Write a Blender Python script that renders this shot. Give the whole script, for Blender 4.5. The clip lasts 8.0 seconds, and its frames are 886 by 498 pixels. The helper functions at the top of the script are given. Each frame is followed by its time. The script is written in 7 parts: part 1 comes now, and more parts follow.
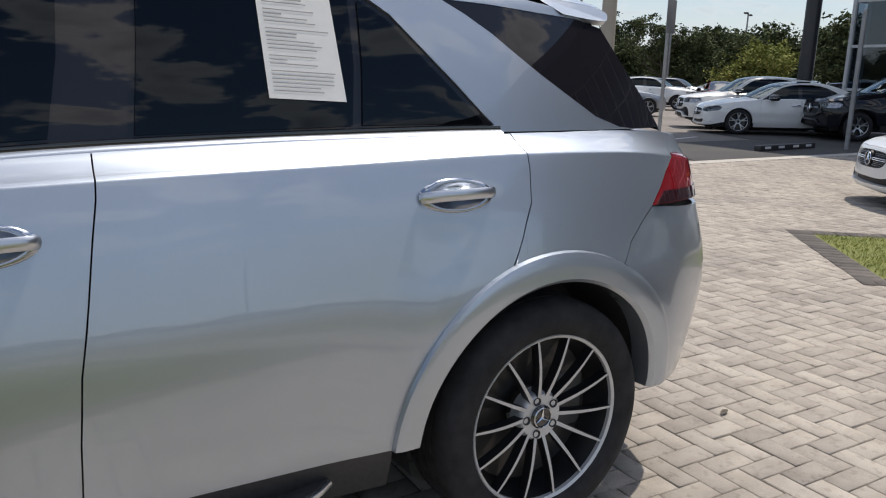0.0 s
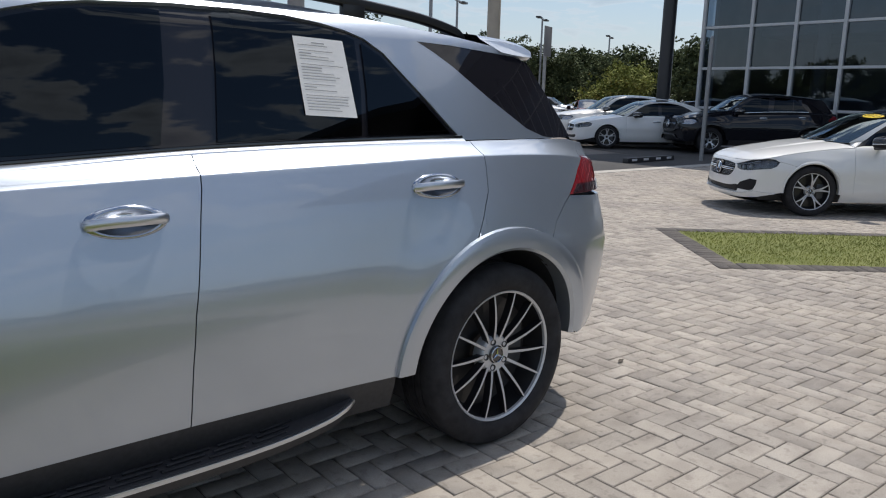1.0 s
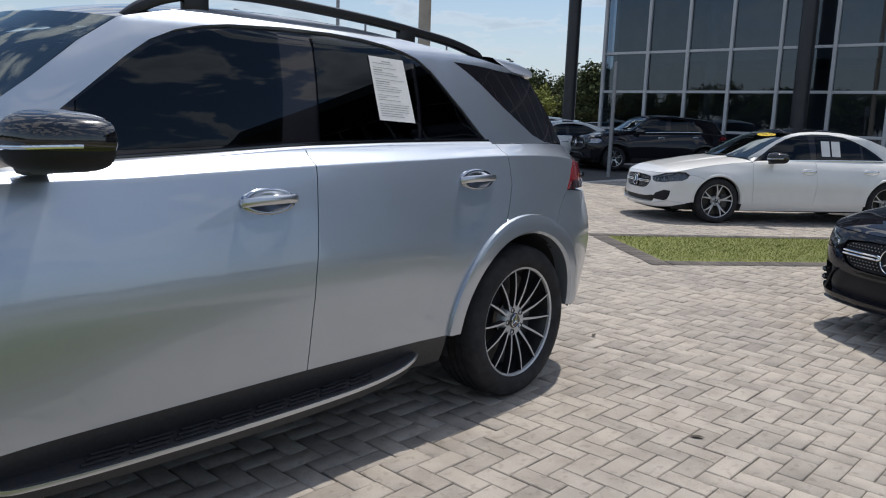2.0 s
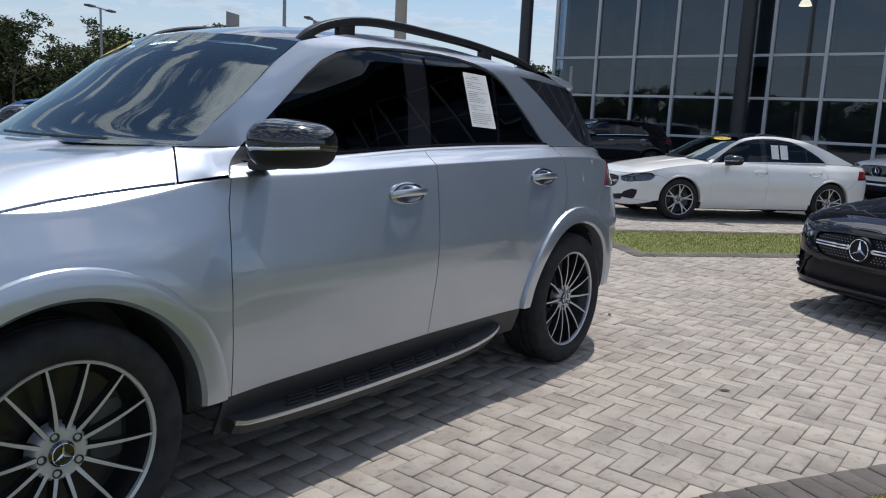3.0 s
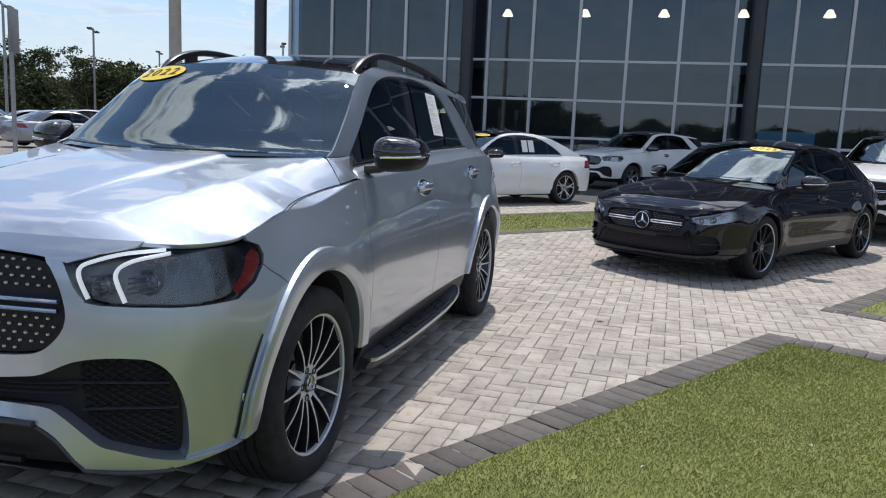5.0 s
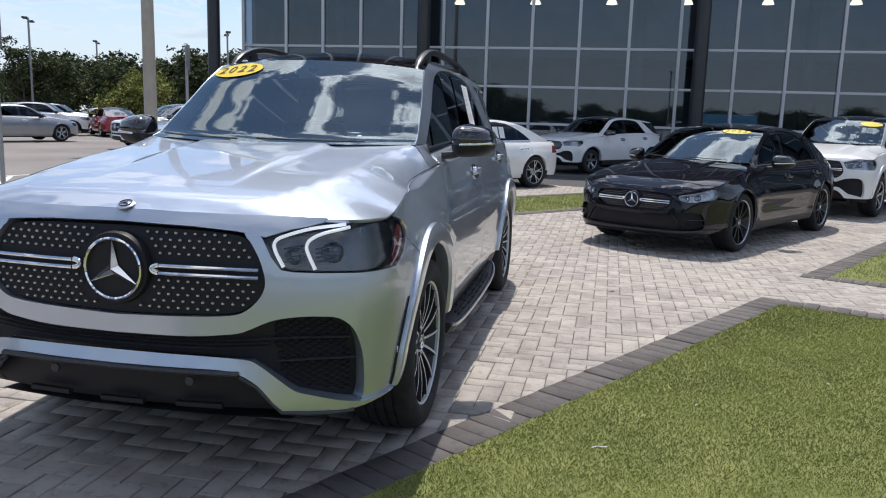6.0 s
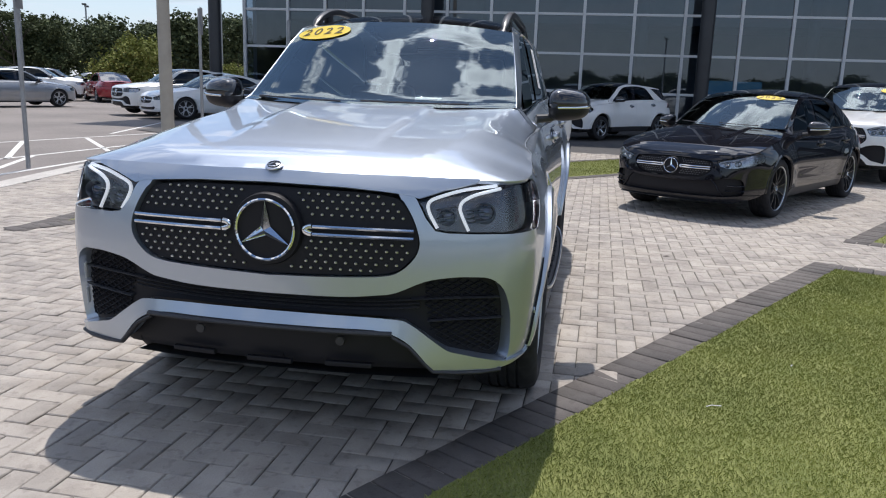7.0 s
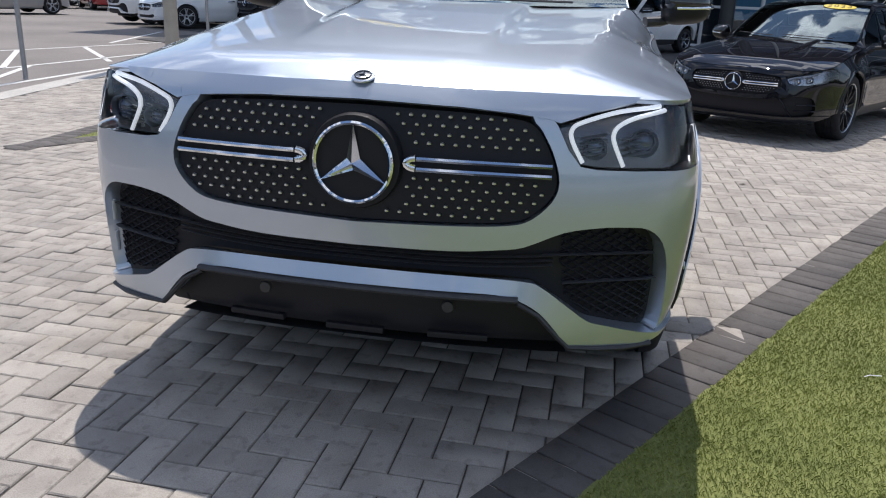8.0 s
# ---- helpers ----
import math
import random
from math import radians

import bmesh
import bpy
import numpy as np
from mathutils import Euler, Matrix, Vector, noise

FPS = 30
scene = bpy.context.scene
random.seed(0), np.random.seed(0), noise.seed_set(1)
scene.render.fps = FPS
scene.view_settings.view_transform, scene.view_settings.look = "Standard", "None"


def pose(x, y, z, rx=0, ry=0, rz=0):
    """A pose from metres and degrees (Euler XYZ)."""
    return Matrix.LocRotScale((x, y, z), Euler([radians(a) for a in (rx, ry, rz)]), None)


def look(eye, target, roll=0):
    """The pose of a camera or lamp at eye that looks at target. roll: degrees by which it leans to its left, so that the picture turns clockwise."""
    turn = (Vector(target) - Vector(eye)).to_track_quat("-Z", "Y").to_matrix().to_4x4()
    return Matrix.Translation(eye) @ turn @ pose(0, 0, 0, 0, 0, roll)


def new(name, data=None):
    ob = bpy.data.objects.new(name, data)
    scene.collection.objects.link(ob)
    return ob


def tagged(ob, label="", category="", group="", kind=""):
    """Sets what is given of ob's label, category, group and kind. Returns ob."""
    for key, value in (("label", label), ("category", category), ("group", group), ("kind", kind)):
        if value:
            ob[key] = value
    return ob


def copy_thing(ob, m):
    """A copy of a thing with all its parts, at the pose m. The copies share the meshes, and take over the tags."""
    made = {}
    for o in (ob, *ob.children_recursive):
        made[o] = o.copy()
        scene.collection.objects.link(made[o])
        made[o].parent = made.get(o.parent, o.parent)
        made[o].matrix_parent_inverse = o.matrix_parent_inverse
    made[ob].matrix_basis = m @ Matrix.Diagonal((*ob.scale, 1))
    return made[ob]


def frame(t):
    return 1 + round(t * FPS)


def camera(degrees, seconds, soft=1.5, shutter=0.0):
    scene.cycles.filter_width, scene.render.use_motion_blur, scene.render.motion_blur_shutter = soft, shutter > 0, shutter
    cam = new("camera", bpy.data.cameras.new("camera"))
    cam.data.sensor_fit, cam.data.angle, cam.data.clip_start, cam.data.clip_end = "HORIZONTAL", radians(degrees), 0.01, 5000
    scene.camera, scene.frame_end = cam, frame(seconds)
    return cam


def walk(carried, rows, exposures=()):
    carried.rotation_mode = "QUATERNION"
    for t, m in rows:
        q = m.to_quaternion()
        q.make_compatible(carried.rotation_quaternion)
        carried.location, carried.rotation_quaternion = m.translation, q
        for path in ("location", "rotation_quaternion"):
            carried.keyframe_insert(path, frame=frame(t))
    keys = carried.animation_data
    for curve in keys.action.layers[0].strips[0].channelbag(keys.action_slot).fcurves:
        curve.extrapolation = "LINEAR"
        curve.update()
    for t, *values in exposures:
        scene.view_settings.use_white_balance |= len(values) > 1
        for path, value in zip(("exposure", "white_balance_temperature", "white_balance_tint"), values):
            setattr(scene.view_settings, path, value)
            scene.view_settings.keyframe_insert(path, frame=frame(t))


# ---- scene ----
cam = camera(60.0, 8.0, 1.1)
PATH = [
    (0, (0.034, -2.646, 1.433), (1.058, -0.986, 0.992), 1.5),
    (0.5, (-0.293, -2.875, 1.426), (0.885, -1.317, 0.994), 1.5),
    (1, (-0.694, -3.075, 1.441), (0.587, -1.589, 1.052), 1.6),
    (1.2, (-0.844, -3.165, 1.432), (0.443, -1.679, 1.063), 1.4),
    (2.3, (-1.868, -3.131, 1.365), (-0.349, -1.87, 1.043), 2.4),
    (2.5, (-2.054, -3.141, 1.38), (-0.528, -1.889, 1.059), 2.5),
    (3, (-2.512, -2.996, 1.378), (-0.937, -1.807, 1.053), 2.8),
    (3.5, (-2.966, -2.854, 1.389), (-1.278, -1.831, 1.068), 3.5),
    (4, (-3.401, -2.693, 1.401), (-1.61, -1.859, 1.091), 3.2),
    (4.5, (-3.807, -2.411, 1.418), (-1.942, -1.755, 1.115), 2.3),
    (4.7, (-3.968, -2.312, 1.399), (-2.084, -1.714, 1.097), 2.7),
    (5.8, (-4.686, -1.733, 1.406), (-2.752, -1.339, 1.078), 1.2),
    (6, (-4.802, -1.634, 1.389), (-2.867, -1.255, 1.056), 1.7),
    (6.5, (-4.987, -1.419, 1.402), (-3.058, -1.06, 1.016), 1.8),
    (7, (-4.936, -1.084, 1.354), (-3.01, -0.738, 0.939), 1.9),
    (7.5, (-4.704, -0.841, 1.289), (-2.791, -0.5, 0.815), 1.7),
    (8, (-4.38, -0.594, 1.27), (-2.508, -0.264, 0.646), 2.4),
]
walk(cam, [(t, look(eye, target, roll)) for t, eye, target, roll in PATH], [(0, 0.16, 6900, 12), (0.5, 0.04, 6700, 11), (1, 0.02, 6600, 11), (2.5, 0.03, 6500, 11), (3.5, 0.07, 6350, 12), (4.5, 0.24, 6400, 12), (6, 0.36, 6400, 13), (8, 0.28, 6350, 13)])

# ---- light ----
SUN = Vector((0.43, 0.085, 1.0)).normalized()
world = bpy.data.worlds.new("World")
scene.world = world
world.use_nodes = True


def sky_nodes():
    t = world.node_tree
    n, l = t.nodes, t.links
    back = n["Background"]
    sky = n.new("ShaderNodeTexSky")
    sky.sky_type, sky.sun_disc = "NISHITA", False
    sky.sun_elevation, sky.sun_rotation = math.asin(SUN.z), math.atan2(SUN.x, SUN.y)
    sky.air_density, sky.dust_density, sky.ozone_density = 1.0, 0.12, 1.2
    co = n.new("ShaderNodeTexCoord")
    sep = n.new("ShaderNodeSeparateXYZ")
    l.new(co.outputs["Generated"], sep.inputs[0])
    low = n.new("ShaderNodeMath"); low.operation = "MAXIMUM"; low.inputs[1].default_value = 0.0
    l.new(sep.outputs[2], low.inputs[0])
    add = n.new("ShaderNodeMath"); add.operation = "ADD"; add.inputs[1].default_value = 0.16
    l.new(low.outputs[0], add.inputs[0])
    flat = n.new("ShaderNodeCombineXYZ")
    for i in (0, 1):
        d = n.new("ShaderNodeMath"); d.operation = "DIVIDE"
        l.new(sep.outputs[i], d.inputs[0]); l.new(add.outputs[0], d.inputs[1]); l.new(d.outputs[0], flat.inputs[i])
    cloud = n.new("ShaderNodeTexNoise"); cloud.inputs["Scale"].default_value = 3.4
    cloud.inputs["Detail"].default_value, cloud.inputs["Roughness"].default_value, cloud.inputs["Distortion"].default_value = 12, 0.58, 0.35
    l.new(flat.outputs[0], cloud.inputs["Vector"])
    mask = n.new("ShaderNodeMapRange"); mask.interpolation_type = "SMOOTHSTEP"
    mask.inputs[1].default_value, mask.inputs[2].default_value = 0.50, 0.565
    l.new(cloud.outputs[0], mask.inputs[0])
    body = n.new("ShaderNodeValToRGB")
    body.color_ramp.elements[0].position, body.color_ramp.elements[0].color = 0.49, (9.0, 9.2, 9.6, 1)
    body.color_ramp.elements[1].position, body.color_ramp.elements[1].color = 0.72, (3.0, 3.2, 3.6, 1)
    l.new(cloud.outputs[0], body.inputs[0])
    # the sky and the clouds brighten round the sun
    near = n.new("ShaderNodeVectorMath"); near.operation = "DOT_PRODUCT"; near.inputs[1].default_value = SUN
    l.new(co.outputs["Generated"], near.inputs[0])
    pos_ = n.new("ShaderNodeMath"); pos_.operation = "MAXIMUM"; pos_.inputs[1].default_value = 0.0
    l.new(near.outputs["Value"], pos_.inputs[0])
    wide = n.new("ShaderNodeMath"); wide.operation = "POWER"; wide.inputs[1].default_value = 8.0
    l.new(pos_.outputs[0], wide.inputs[0])
    lit = n.new("ShaderNodeMath"); lit.operation = "MULTIPLY_ADD"; lit.inputs[1].default_value, lit.inputs[2].default_value = 2.6, 1.0
    l.new(wide.outputs[0], lit.inputs[0])
    bright = n.new("ShaderNodeVectorMath"); bright.operation = "SCALE"
    l.new(body.outputs[0], bright.inputs[0]); l.new(lit.outputs[0], bright.inputs["Scale"])
    halo = n.new("ShaderNodeVectorMath"); halo.operation = "SCALE"; halo.inputs[0].default_value = (0.6, 0.9, 1.3)
    l.new(wide.outputs[0], halo.inputs["Scale"])
    clear = n.new("ShaderNodeVectorMath"); clear.operation = "ADD"
    l.new(sky.outputs[0], clear.inputs[0]); l.new(halo.outputs[0], clear.inputs[1])
    # fewer clouds low over the horizon
    thin = n.new("ShaderNodeMapRange"); thin.interpolation_type = "SMOOTHSTEP"
    thin.inputs[1].default_value, thin.inputs[2].default_value, thin.inputs[3].default_value, thin.inputs[4].default_value = 0.10, 0.45, 0.3, 1.0
    l.new(sep.outputs[2], thin.inputs[0])
    cover = n.new("ShaderNodeMath"); cover.operation = "MULTIPLY"
    l.new(mask.outputs[0], cover.inputs[0]); l.new(thin.outputs[0], cover.inputs[1])
    mix = n.new("ShaderNodeMix"); mix.data_type = "RGBA"
    l.new(cover.outputs[0], mix.inputs[0]); l.new(clear.outputs[0], mix.inputs[6]); l.new(bright.outputs[0], mix.inputs[7])
    # white haze low over the horizon
    hz = n.new("ShaderNodeMapRange"); hz.interpolation_type = "SMOOTHSTEP"
    hz.inputs[1].default_value, hz.inputs[2].default_value, hz.inputs[3].default_value, hz.inputs[4].default_value = 0.0, 0.22, 0.75, 0.0
    l.new(sep.outputs[2], hz.inputs[0])
    haze = n.new("ShaderNodeMix"); haze.data_type = "RGBA"
    haze.inputs[7].default_value = (4.6, 5.3, 6.2, 1)
    l.new(hz.outputs[0], haze.inputs[0]); l.new(mix.outputs[2], haze.inputs[6])
    l.new(haze.outputs[2], back.inputs[0])
    back.inputs[1].default_value = 0.108


sky_nodes()
sun = new("sun", bpy.data.lights.new("sun", "SUN"))
sun.data.energy, sun.data.angle, sun.data.color = 3.5, radians(0.53), (1.0, 0.94, 0.85)
sun.matrix_world = look(SUN * 50, (0, 0, 0))
scene.view_settings.exposure = 0.15


# ---- materials ----
def shader(name):
    m = bpy.data.materials.new(name)
    m.use_nodes = True
    return m, m.node_tree.nodes, m.node_tree.links, m.node_tree.nodes["Principled BSDF"]


def noise_of(n, l, scale, detail=4, rough=0.55, space="Object"):
    co = n.new("ShaderNodeTexCoord")
    t = n.new("ShaderNodeTexNoise")
    t.inputs["Scale"].default_value, t.inputs["Detail"].default_value, t.inputs["Roughness"].default_value = scale, detail, rough
    l.new(co.outputs[space], t.inputs["Vector"])
    return t.outputs[0]


def ramp(n, l, value, stops):
    r = n.new("ShaderNodeValToRGB")
    while len(r.color_ramp.elements) < len(stops):
        r.color_ramp.elements.new(0.5)
    for e, (p, c) in zip(r.color_ramp.elements, stops):
        e.position, e.color = p, (*c, 1)
    l.new(value, r.inputs[0])
    return r.outputs[0]


def blend(n, l, mode, fac, a, b):
    x = n.new("ShaderNodeMix")
    x.data_type, x.blend_type = "RGBA", mode
    for sock, v in ((x.inputs[0], fac), (x.inputs[6], a), (x.inputs[7], b)):
        if isinstance(v, (int, float)):
            sock.default_value = v
        elif isinstance(v, tuple):
            sock.default_value = (*v, 1)
        else:
            l.new(v, sock)
    return x.outputs[2]


def bump(n, l, p, height, strength, dist=0.01):
    b = n.new("ShaderNodeBump")
    b.inputs["Strength"].default_value, b.inputs["Distance"].default_value = strength, dist
    l.new(height, b.inputs["Height"])
    l.new(b.outputs[0], p.inputs["Normal"])


def plain(name, colour, rough=0.5, metal=0.0, coat=0.0, coat_rough=0.03, ior=1.5, vary=0.0, scale=30.0, relief=0.0):
    m, n, l, p = shader(name)
    p.inputs["Base Color"].default_value = (*colour, 1)
    p.inputs["Roughness"].default_value, p.inputs["Metallic"].default_value = rough, metal
    p.inputs["Coat Weight"].default_value, p.inputs["Coat Roughness"].default_value = coat, coat_rough
    p.inputs["IOR"].default_value = ior
    if vary or relief:
        v = noise_of(n, l, scale, 6)
    if vary:
        l.new(ramp(n, l, v, [(0.3, tuple(c * (1 - vary) for c in colour)), (0.7, tuple(min(1, c * (1 + vary)) for c in colour))]), p.inputs["Base Color"])
    if relief:
        bump(n, l, p, v, relief, 0.002)
    return m


def car_paint(name, colour, metal=0.0, rough=0.4, flake=0.0):
    """Clear-coated paint; metallic paints sparkle with fine flakes, and all carry a film of dust."""
    m, n, l, p = shader(name)
    p.inputs["Metallic"].default_value = metal
    p.inputs["Coat Weight"].default_value, p.inputs["Coat Roughness"].default_value = 1.0, 0.012
    p.inputs["Coat IOR"].default_value = 1.5 if metal < 0.3 else 1.6
    if max(colour) < 0.02:
        p.inputs["Specular IOR Level"].default_value = 0.0
    col = ramp(n, l, noise_of(n, l, 2.5, 5), [(0.3, tuple(c * 0.97 for c in colour)), (0.7, tuple(min(1, c * 1.03) for c in colour))])
    if flake:
        co = n.new("ShaderNodeTexCoord")
        v = n.new("ShaderNodeTexVoronoi"); v.inputs["Scale"].default_value = 900
        l.new(co.outputs["Object"], v.inputs["Vector"])
        col = blend(n, l, "OVERLAY", flake, col, v.outputs["Color"])
    l.new(col, p.inputs["Base Color"])
    r = n.new("ShaderNodeMapRange")
    r.inputs[3].default_value, r.inputs[4].default_value = rough - 0.015, rough + 0.015
    l.new(noise_of(n, l, 7, 4), r.inputs[0]); l.new(r.outputs[0], p.inputs["Roughness"])
    return m


def pane_glass(name, tint, ior=1.5, sheen=(1, 1, 1)):
    """A thin pane: tinted see-through with mirror gloss by Fresnel."""
    m, n, l, p = shader(name)
    n.remove(p)
    out = n["Material Output"]
    clear = n.new("ShaderNodeBsdfTransparent"); clear.inputs[0].default_value = (*tint, 1)
    gloss = n.new("ShaderNodeBsdfGlossy"); gloss.inputs["Roughness"].default_value = 0.0
    gloss.inputs["Color"].default_value = (*sheen, 1)
    fr = n.new("ShaderNodeFresnel"); fr.inputs[0].default_value = ior
    x = n.new("ShaderNodeMixShader")
    l.new(fr.outputs[0], x.inputs[0]); l.new(clear.outputs[0], x.inputs[1]); l.new(gloss.outputs[0], x.inputs[2])
    l.new(x.outputs[0], out.inputs[0])
    return m


def glow(name, colour, strength):
    m, n, l, p = shader(name)
    p.inputs["Base Color"].default_value = (*colour, 1)
    p.inputs["Emission Color"].default_value, p.inputs["Emission Strength"].default_value = (*colour, 1), strength
    return m


def paver_mat(name, a, b, c, by_object=False):
    m, n, l, p = shader(name)
    if by_object:
        rnd = n.new("ShaderNodeObjectInfo").outputs["Random"]
    else:
        rnd = n.new("ShaderNodeNewGeometry").outputs["Random Per Island"]
    tone = ramp(n, l, rnd, [(0.0, a), (0.45, b), (0.8, c), (1.0, a)])
    co = n.new("ShaderNodeNewGeometry")
    def at(scale, detail):
        t = n.new("ShaderNodeTexNoise"); t.inputs["Scale"].default_value, t.inputs["Detail"].default_value = scale, detail
        l.new(co.outputs["Position"], t.inputs["Vector"])
        return t.outputs[0]
    grit = at(260, 3)
    col = blend(n, l, "MULTIPLY", 0.5, tone, ramp(n, l, grit, [(0.3, (0.62, 0.6, 0.58)), (0.65, (1.12, 1.12, 1.12))]))
    col = blend(n, l, "MULTIPLY", 0.45, col, ramp(n, l, at(6, 8), [(0.36, (0.62, 0.60, 0.59)), (0.58, (1.05, 1.05, 1.05))]))
    col = blend(n, l, "MULTIPLY", 0.6, col, ramp(n, l, at(0.9, 5), [(0.35, (0.78, 0.78, 0.8)), (0.62, (1.06, 1.05, 1.03))]))
    spots = at(22, 6)
    col = blend(n, l, "MULTIPLY", 0.32, col, ramp(n, l, spots, [(0.36, (0.42, 0.40, 0.40)), (0.43, (1, 1, 1))]))
    l.new(col, p.inputs["Base Color"])
    p.inputs["Roughness"].default_value = 0.85
    bump(n, l, p, grit, 0.7, 0.004)
    return m


def ground_mat(name, stops, fine, broad, rough=0.9, relief=0.5):
    m, n, l, p = shader(name)
    co = n.new("ShaderNodeNewGeometry")
    def at(scale, detail):
        t = n.new("ShaderNodeTexNoise"); t.inputs["Scale"].default_value, t.inputs["Detail"].default_value = scale, detail
        l.new(co.outputs["Position"], t.inputs["Vector"])
        return t.outputs[0]
    f = at(fine, 3)
    col = ramp(n, l, at(broad, 8), stops)
    col = blend(n, l, "MULTIPLY", 0.7, col, ramp(n, l, f, [(0.3, (0.6, 0.6, 0.6)), (0.7, (1.25, 1.25, 1.25))]))
    l.new(col, p.inputs["Base Color"])
    p.inputs["Roughness"].default_value = rough
    bump(n, l, p, f, relief, 0.004)
    return m


def leaf_mat(name, a, b, c):
    m, n, l, p = shader(name)
    rnd = n.new("ShaderNodeNewGeometry").outputs["Random Per Island"]
    col = ramp(n, l, rnd, [(0.0, a), (0.5, b), (1.0, c)])
    co = n.new("ShaderNodeNewGeometry")
    t = n.new("ShaderNodeTexNoise"); t.inputs["Scale"].default_value, t.inputs["Detail"].default_value = 1.3, 5
    l.new(co.outputs["Position"], t.inputs["Vector"])
    col = blend(n, l, "MULTIPLY", 0.7, col, ramp(n, l, t.outputs[0], [(0.35, (0.6, 0.62, 0.55)), (0.65, (1.25, 1.2, 1.1))]))
    l.new(col, p.inputs["Base Color"])
    p.inputs["Roughness"].default_value = 0.8
    p.inputs["Specular IOR Level"].default_value = 0.15
    p.inputs["Subsurface Weight"].default_value = 0.0
    return m


SILVER = car_paint("silver_paint", (0.45, 0.505, 0.585), 0.78, 0.34)
WHITE = car_paint("white_paint", (0.78, 0.79, 0.79), 0.0, 0.35)
BLACK = car_paint("black_paint", (0.0105, 0.0110, 0.0155), 0.0, 0.3)
GREYP = car_paint("grey_paint", (0.35, 0.37, 0.40), 0.7, 0.35)
RED = car_paint("red_paint", (0.30, 0.012, 0.02), 0.2, 0.35)
BLUE = car_paint("blue_paint", (0.02, 0.16, 0.42), 0.2, 0.35)
GLOSS = plain("gloss_black", (0.006, 0.006, 0.008), 0.12, coat=1.0)
PLASTIC = plain("black_plastic", (0.036, 0.036, 0.040), 0.5, vary=0.2, scale=60, relief=0.1)
GREYPL = plain("grey_plastic", (0.08, 0.085, 0.09), 0.45, vary=0.15)
RUBBER = plain("tyre_rubber", (0.028, 0.028, 0.031), 0.8, vary=0.35, scale=18, relief=0.15)
RUBBER.node_tree.nodes["Principled BSDF"].inputs["Specular IOR Level"].default_value = 0.25
CHROME = plain("chrome", (0.80, 0.83, 0.87), 0.07, 1.0)
SATIN = plain("satin_metal", (0.60, 0.63, 0.68), 0.28, 1.0)
GRILLEBLK = plain("grille_black", (0.015, 0.015, 0.019), 0.5)
GRILLEBLK.node_tree.nodes["Principled BSDF"].inputs["Specular IOR Level"].default_value = 0.25
RAILBLK = plain("satin_black_rail", (0.018, 0.018, 0.021), 0.32)
FRIT = plain("screen_border_black", (0.008, 0.008, 0.009), 0.6)
PILLAR = plain("gloss_black_pillar", (0.015, 0.015, 0.020), 0.02, ior=1.5)
DISH = plain("door_handle_dish", (0.42, 0.45, 0.50), 0.1, 1.0)
LAMPDK = plain("lamp_bowl", (0.11, 0.115, 0.13), 0.25, 0.7, vary=0.35, scale=12)
LENS = plain("lamp_lens", (0.06, 0.08, 0.13), 0.06, 0.5, coat=1.0)
LAMPIN = plain("lamp_reflector", (0.38, 0.39, 0.42), 0.2, 0.9, vary=0.3, scale=25)
ALLOY = plain("machined_alloy", (0.58, 0.595, 0.62), 0.40, 0.45, vary=0.04, scale=40)
ALLOYDK = plain("black_alloy", (0.010, 0.010, 0.012), 0.4, coat=0.3)
STEEL = plain("brake_steel", (0.10, 0.098, 0.095), 0.4, 0.9, vary=0.2)
TINT = pane_glass("privacy_glass", (0.06, 0.065, 0.085), 1.42, (0.80, 0.91, 1.0))
SCREEN = pane_glass("windscreen_glass", (0.66, 0.82, 0.83), 2.15, (0.86, 0.98, 1.0))
COVER = pane_glass("lamp_cover", (0.93, 0.94, 0.95), 1.45)
FACADE = pane_glass("facade_glass", (0.40, 0.46, 0.53), 1.85, (0.78, 0.88, 1.0))
REDLENS = plain("red_lens", (0.24, 0.004, 0.008), 0.08, coat=1.0)
DARKRED = plain("dark_red_lens", (0.03, 0.003, 0.005), 0.08, coat=1.0)
AMBER = plain("red_reflector", (0.34, 0.03, 0.028), 0.15, coat=1.0)
DRL = glow("daytime_light", (0.93, 0.97, 1.0), 0.38)
CABIN = plain("cabin_trim", (0.045, 0.047, 0.05), 0.6, vary=0.2)
LEATHER = plain("seat_leather", (0.05, 0.049, 0.048), 0.5, vary=0.2)
PAPER = plain("paper", (0.82, 0.82, 0.83), 0.7, vary=0.02)
INK = plain("ink", (0.35, 0.35, 0.37), 0.7)
YELLOW = plain("yellow_film", (0.75, 0.55, 0.02), 0.4)
INKB = plain("black_film", (0.06, 0.042, 0.012), 0.5)
PAVER = paver_mat("concrete_paver", (0.40, 0.367, 0.328), (0.43, 0.397, 0.357), (0.325, 0.30, 0.272))
PAVER1 = paver_mat("concrete_paver_single", (0.40, 0.367, 0.328), (0.43, 0.397, 0.357), (0.325, 0.30, 0.272), True)
EDGING = paver_mat("charcoal_paver", (0.108, 0.098, 0.094), (0.135, 0.123, 0.117), (0.085, 0.079, 0.077))
SAND = ground_mat("joint_sand", [(0.3, (0.07, 0.063, 0.054)), (0.7, (0.15, 0.135, 0.115))], 220, 2.0)
ASPHALT = ground_mat("sun_bleached_asphalt", [(0.3, (0.17, 0.155, 0.145)), (0.7, (0.25, 0.225, 0.21))], 90, 0.35)
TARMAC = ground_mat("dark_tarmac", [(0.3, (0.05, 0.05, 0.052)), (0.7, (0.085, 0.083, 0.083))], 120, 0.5)
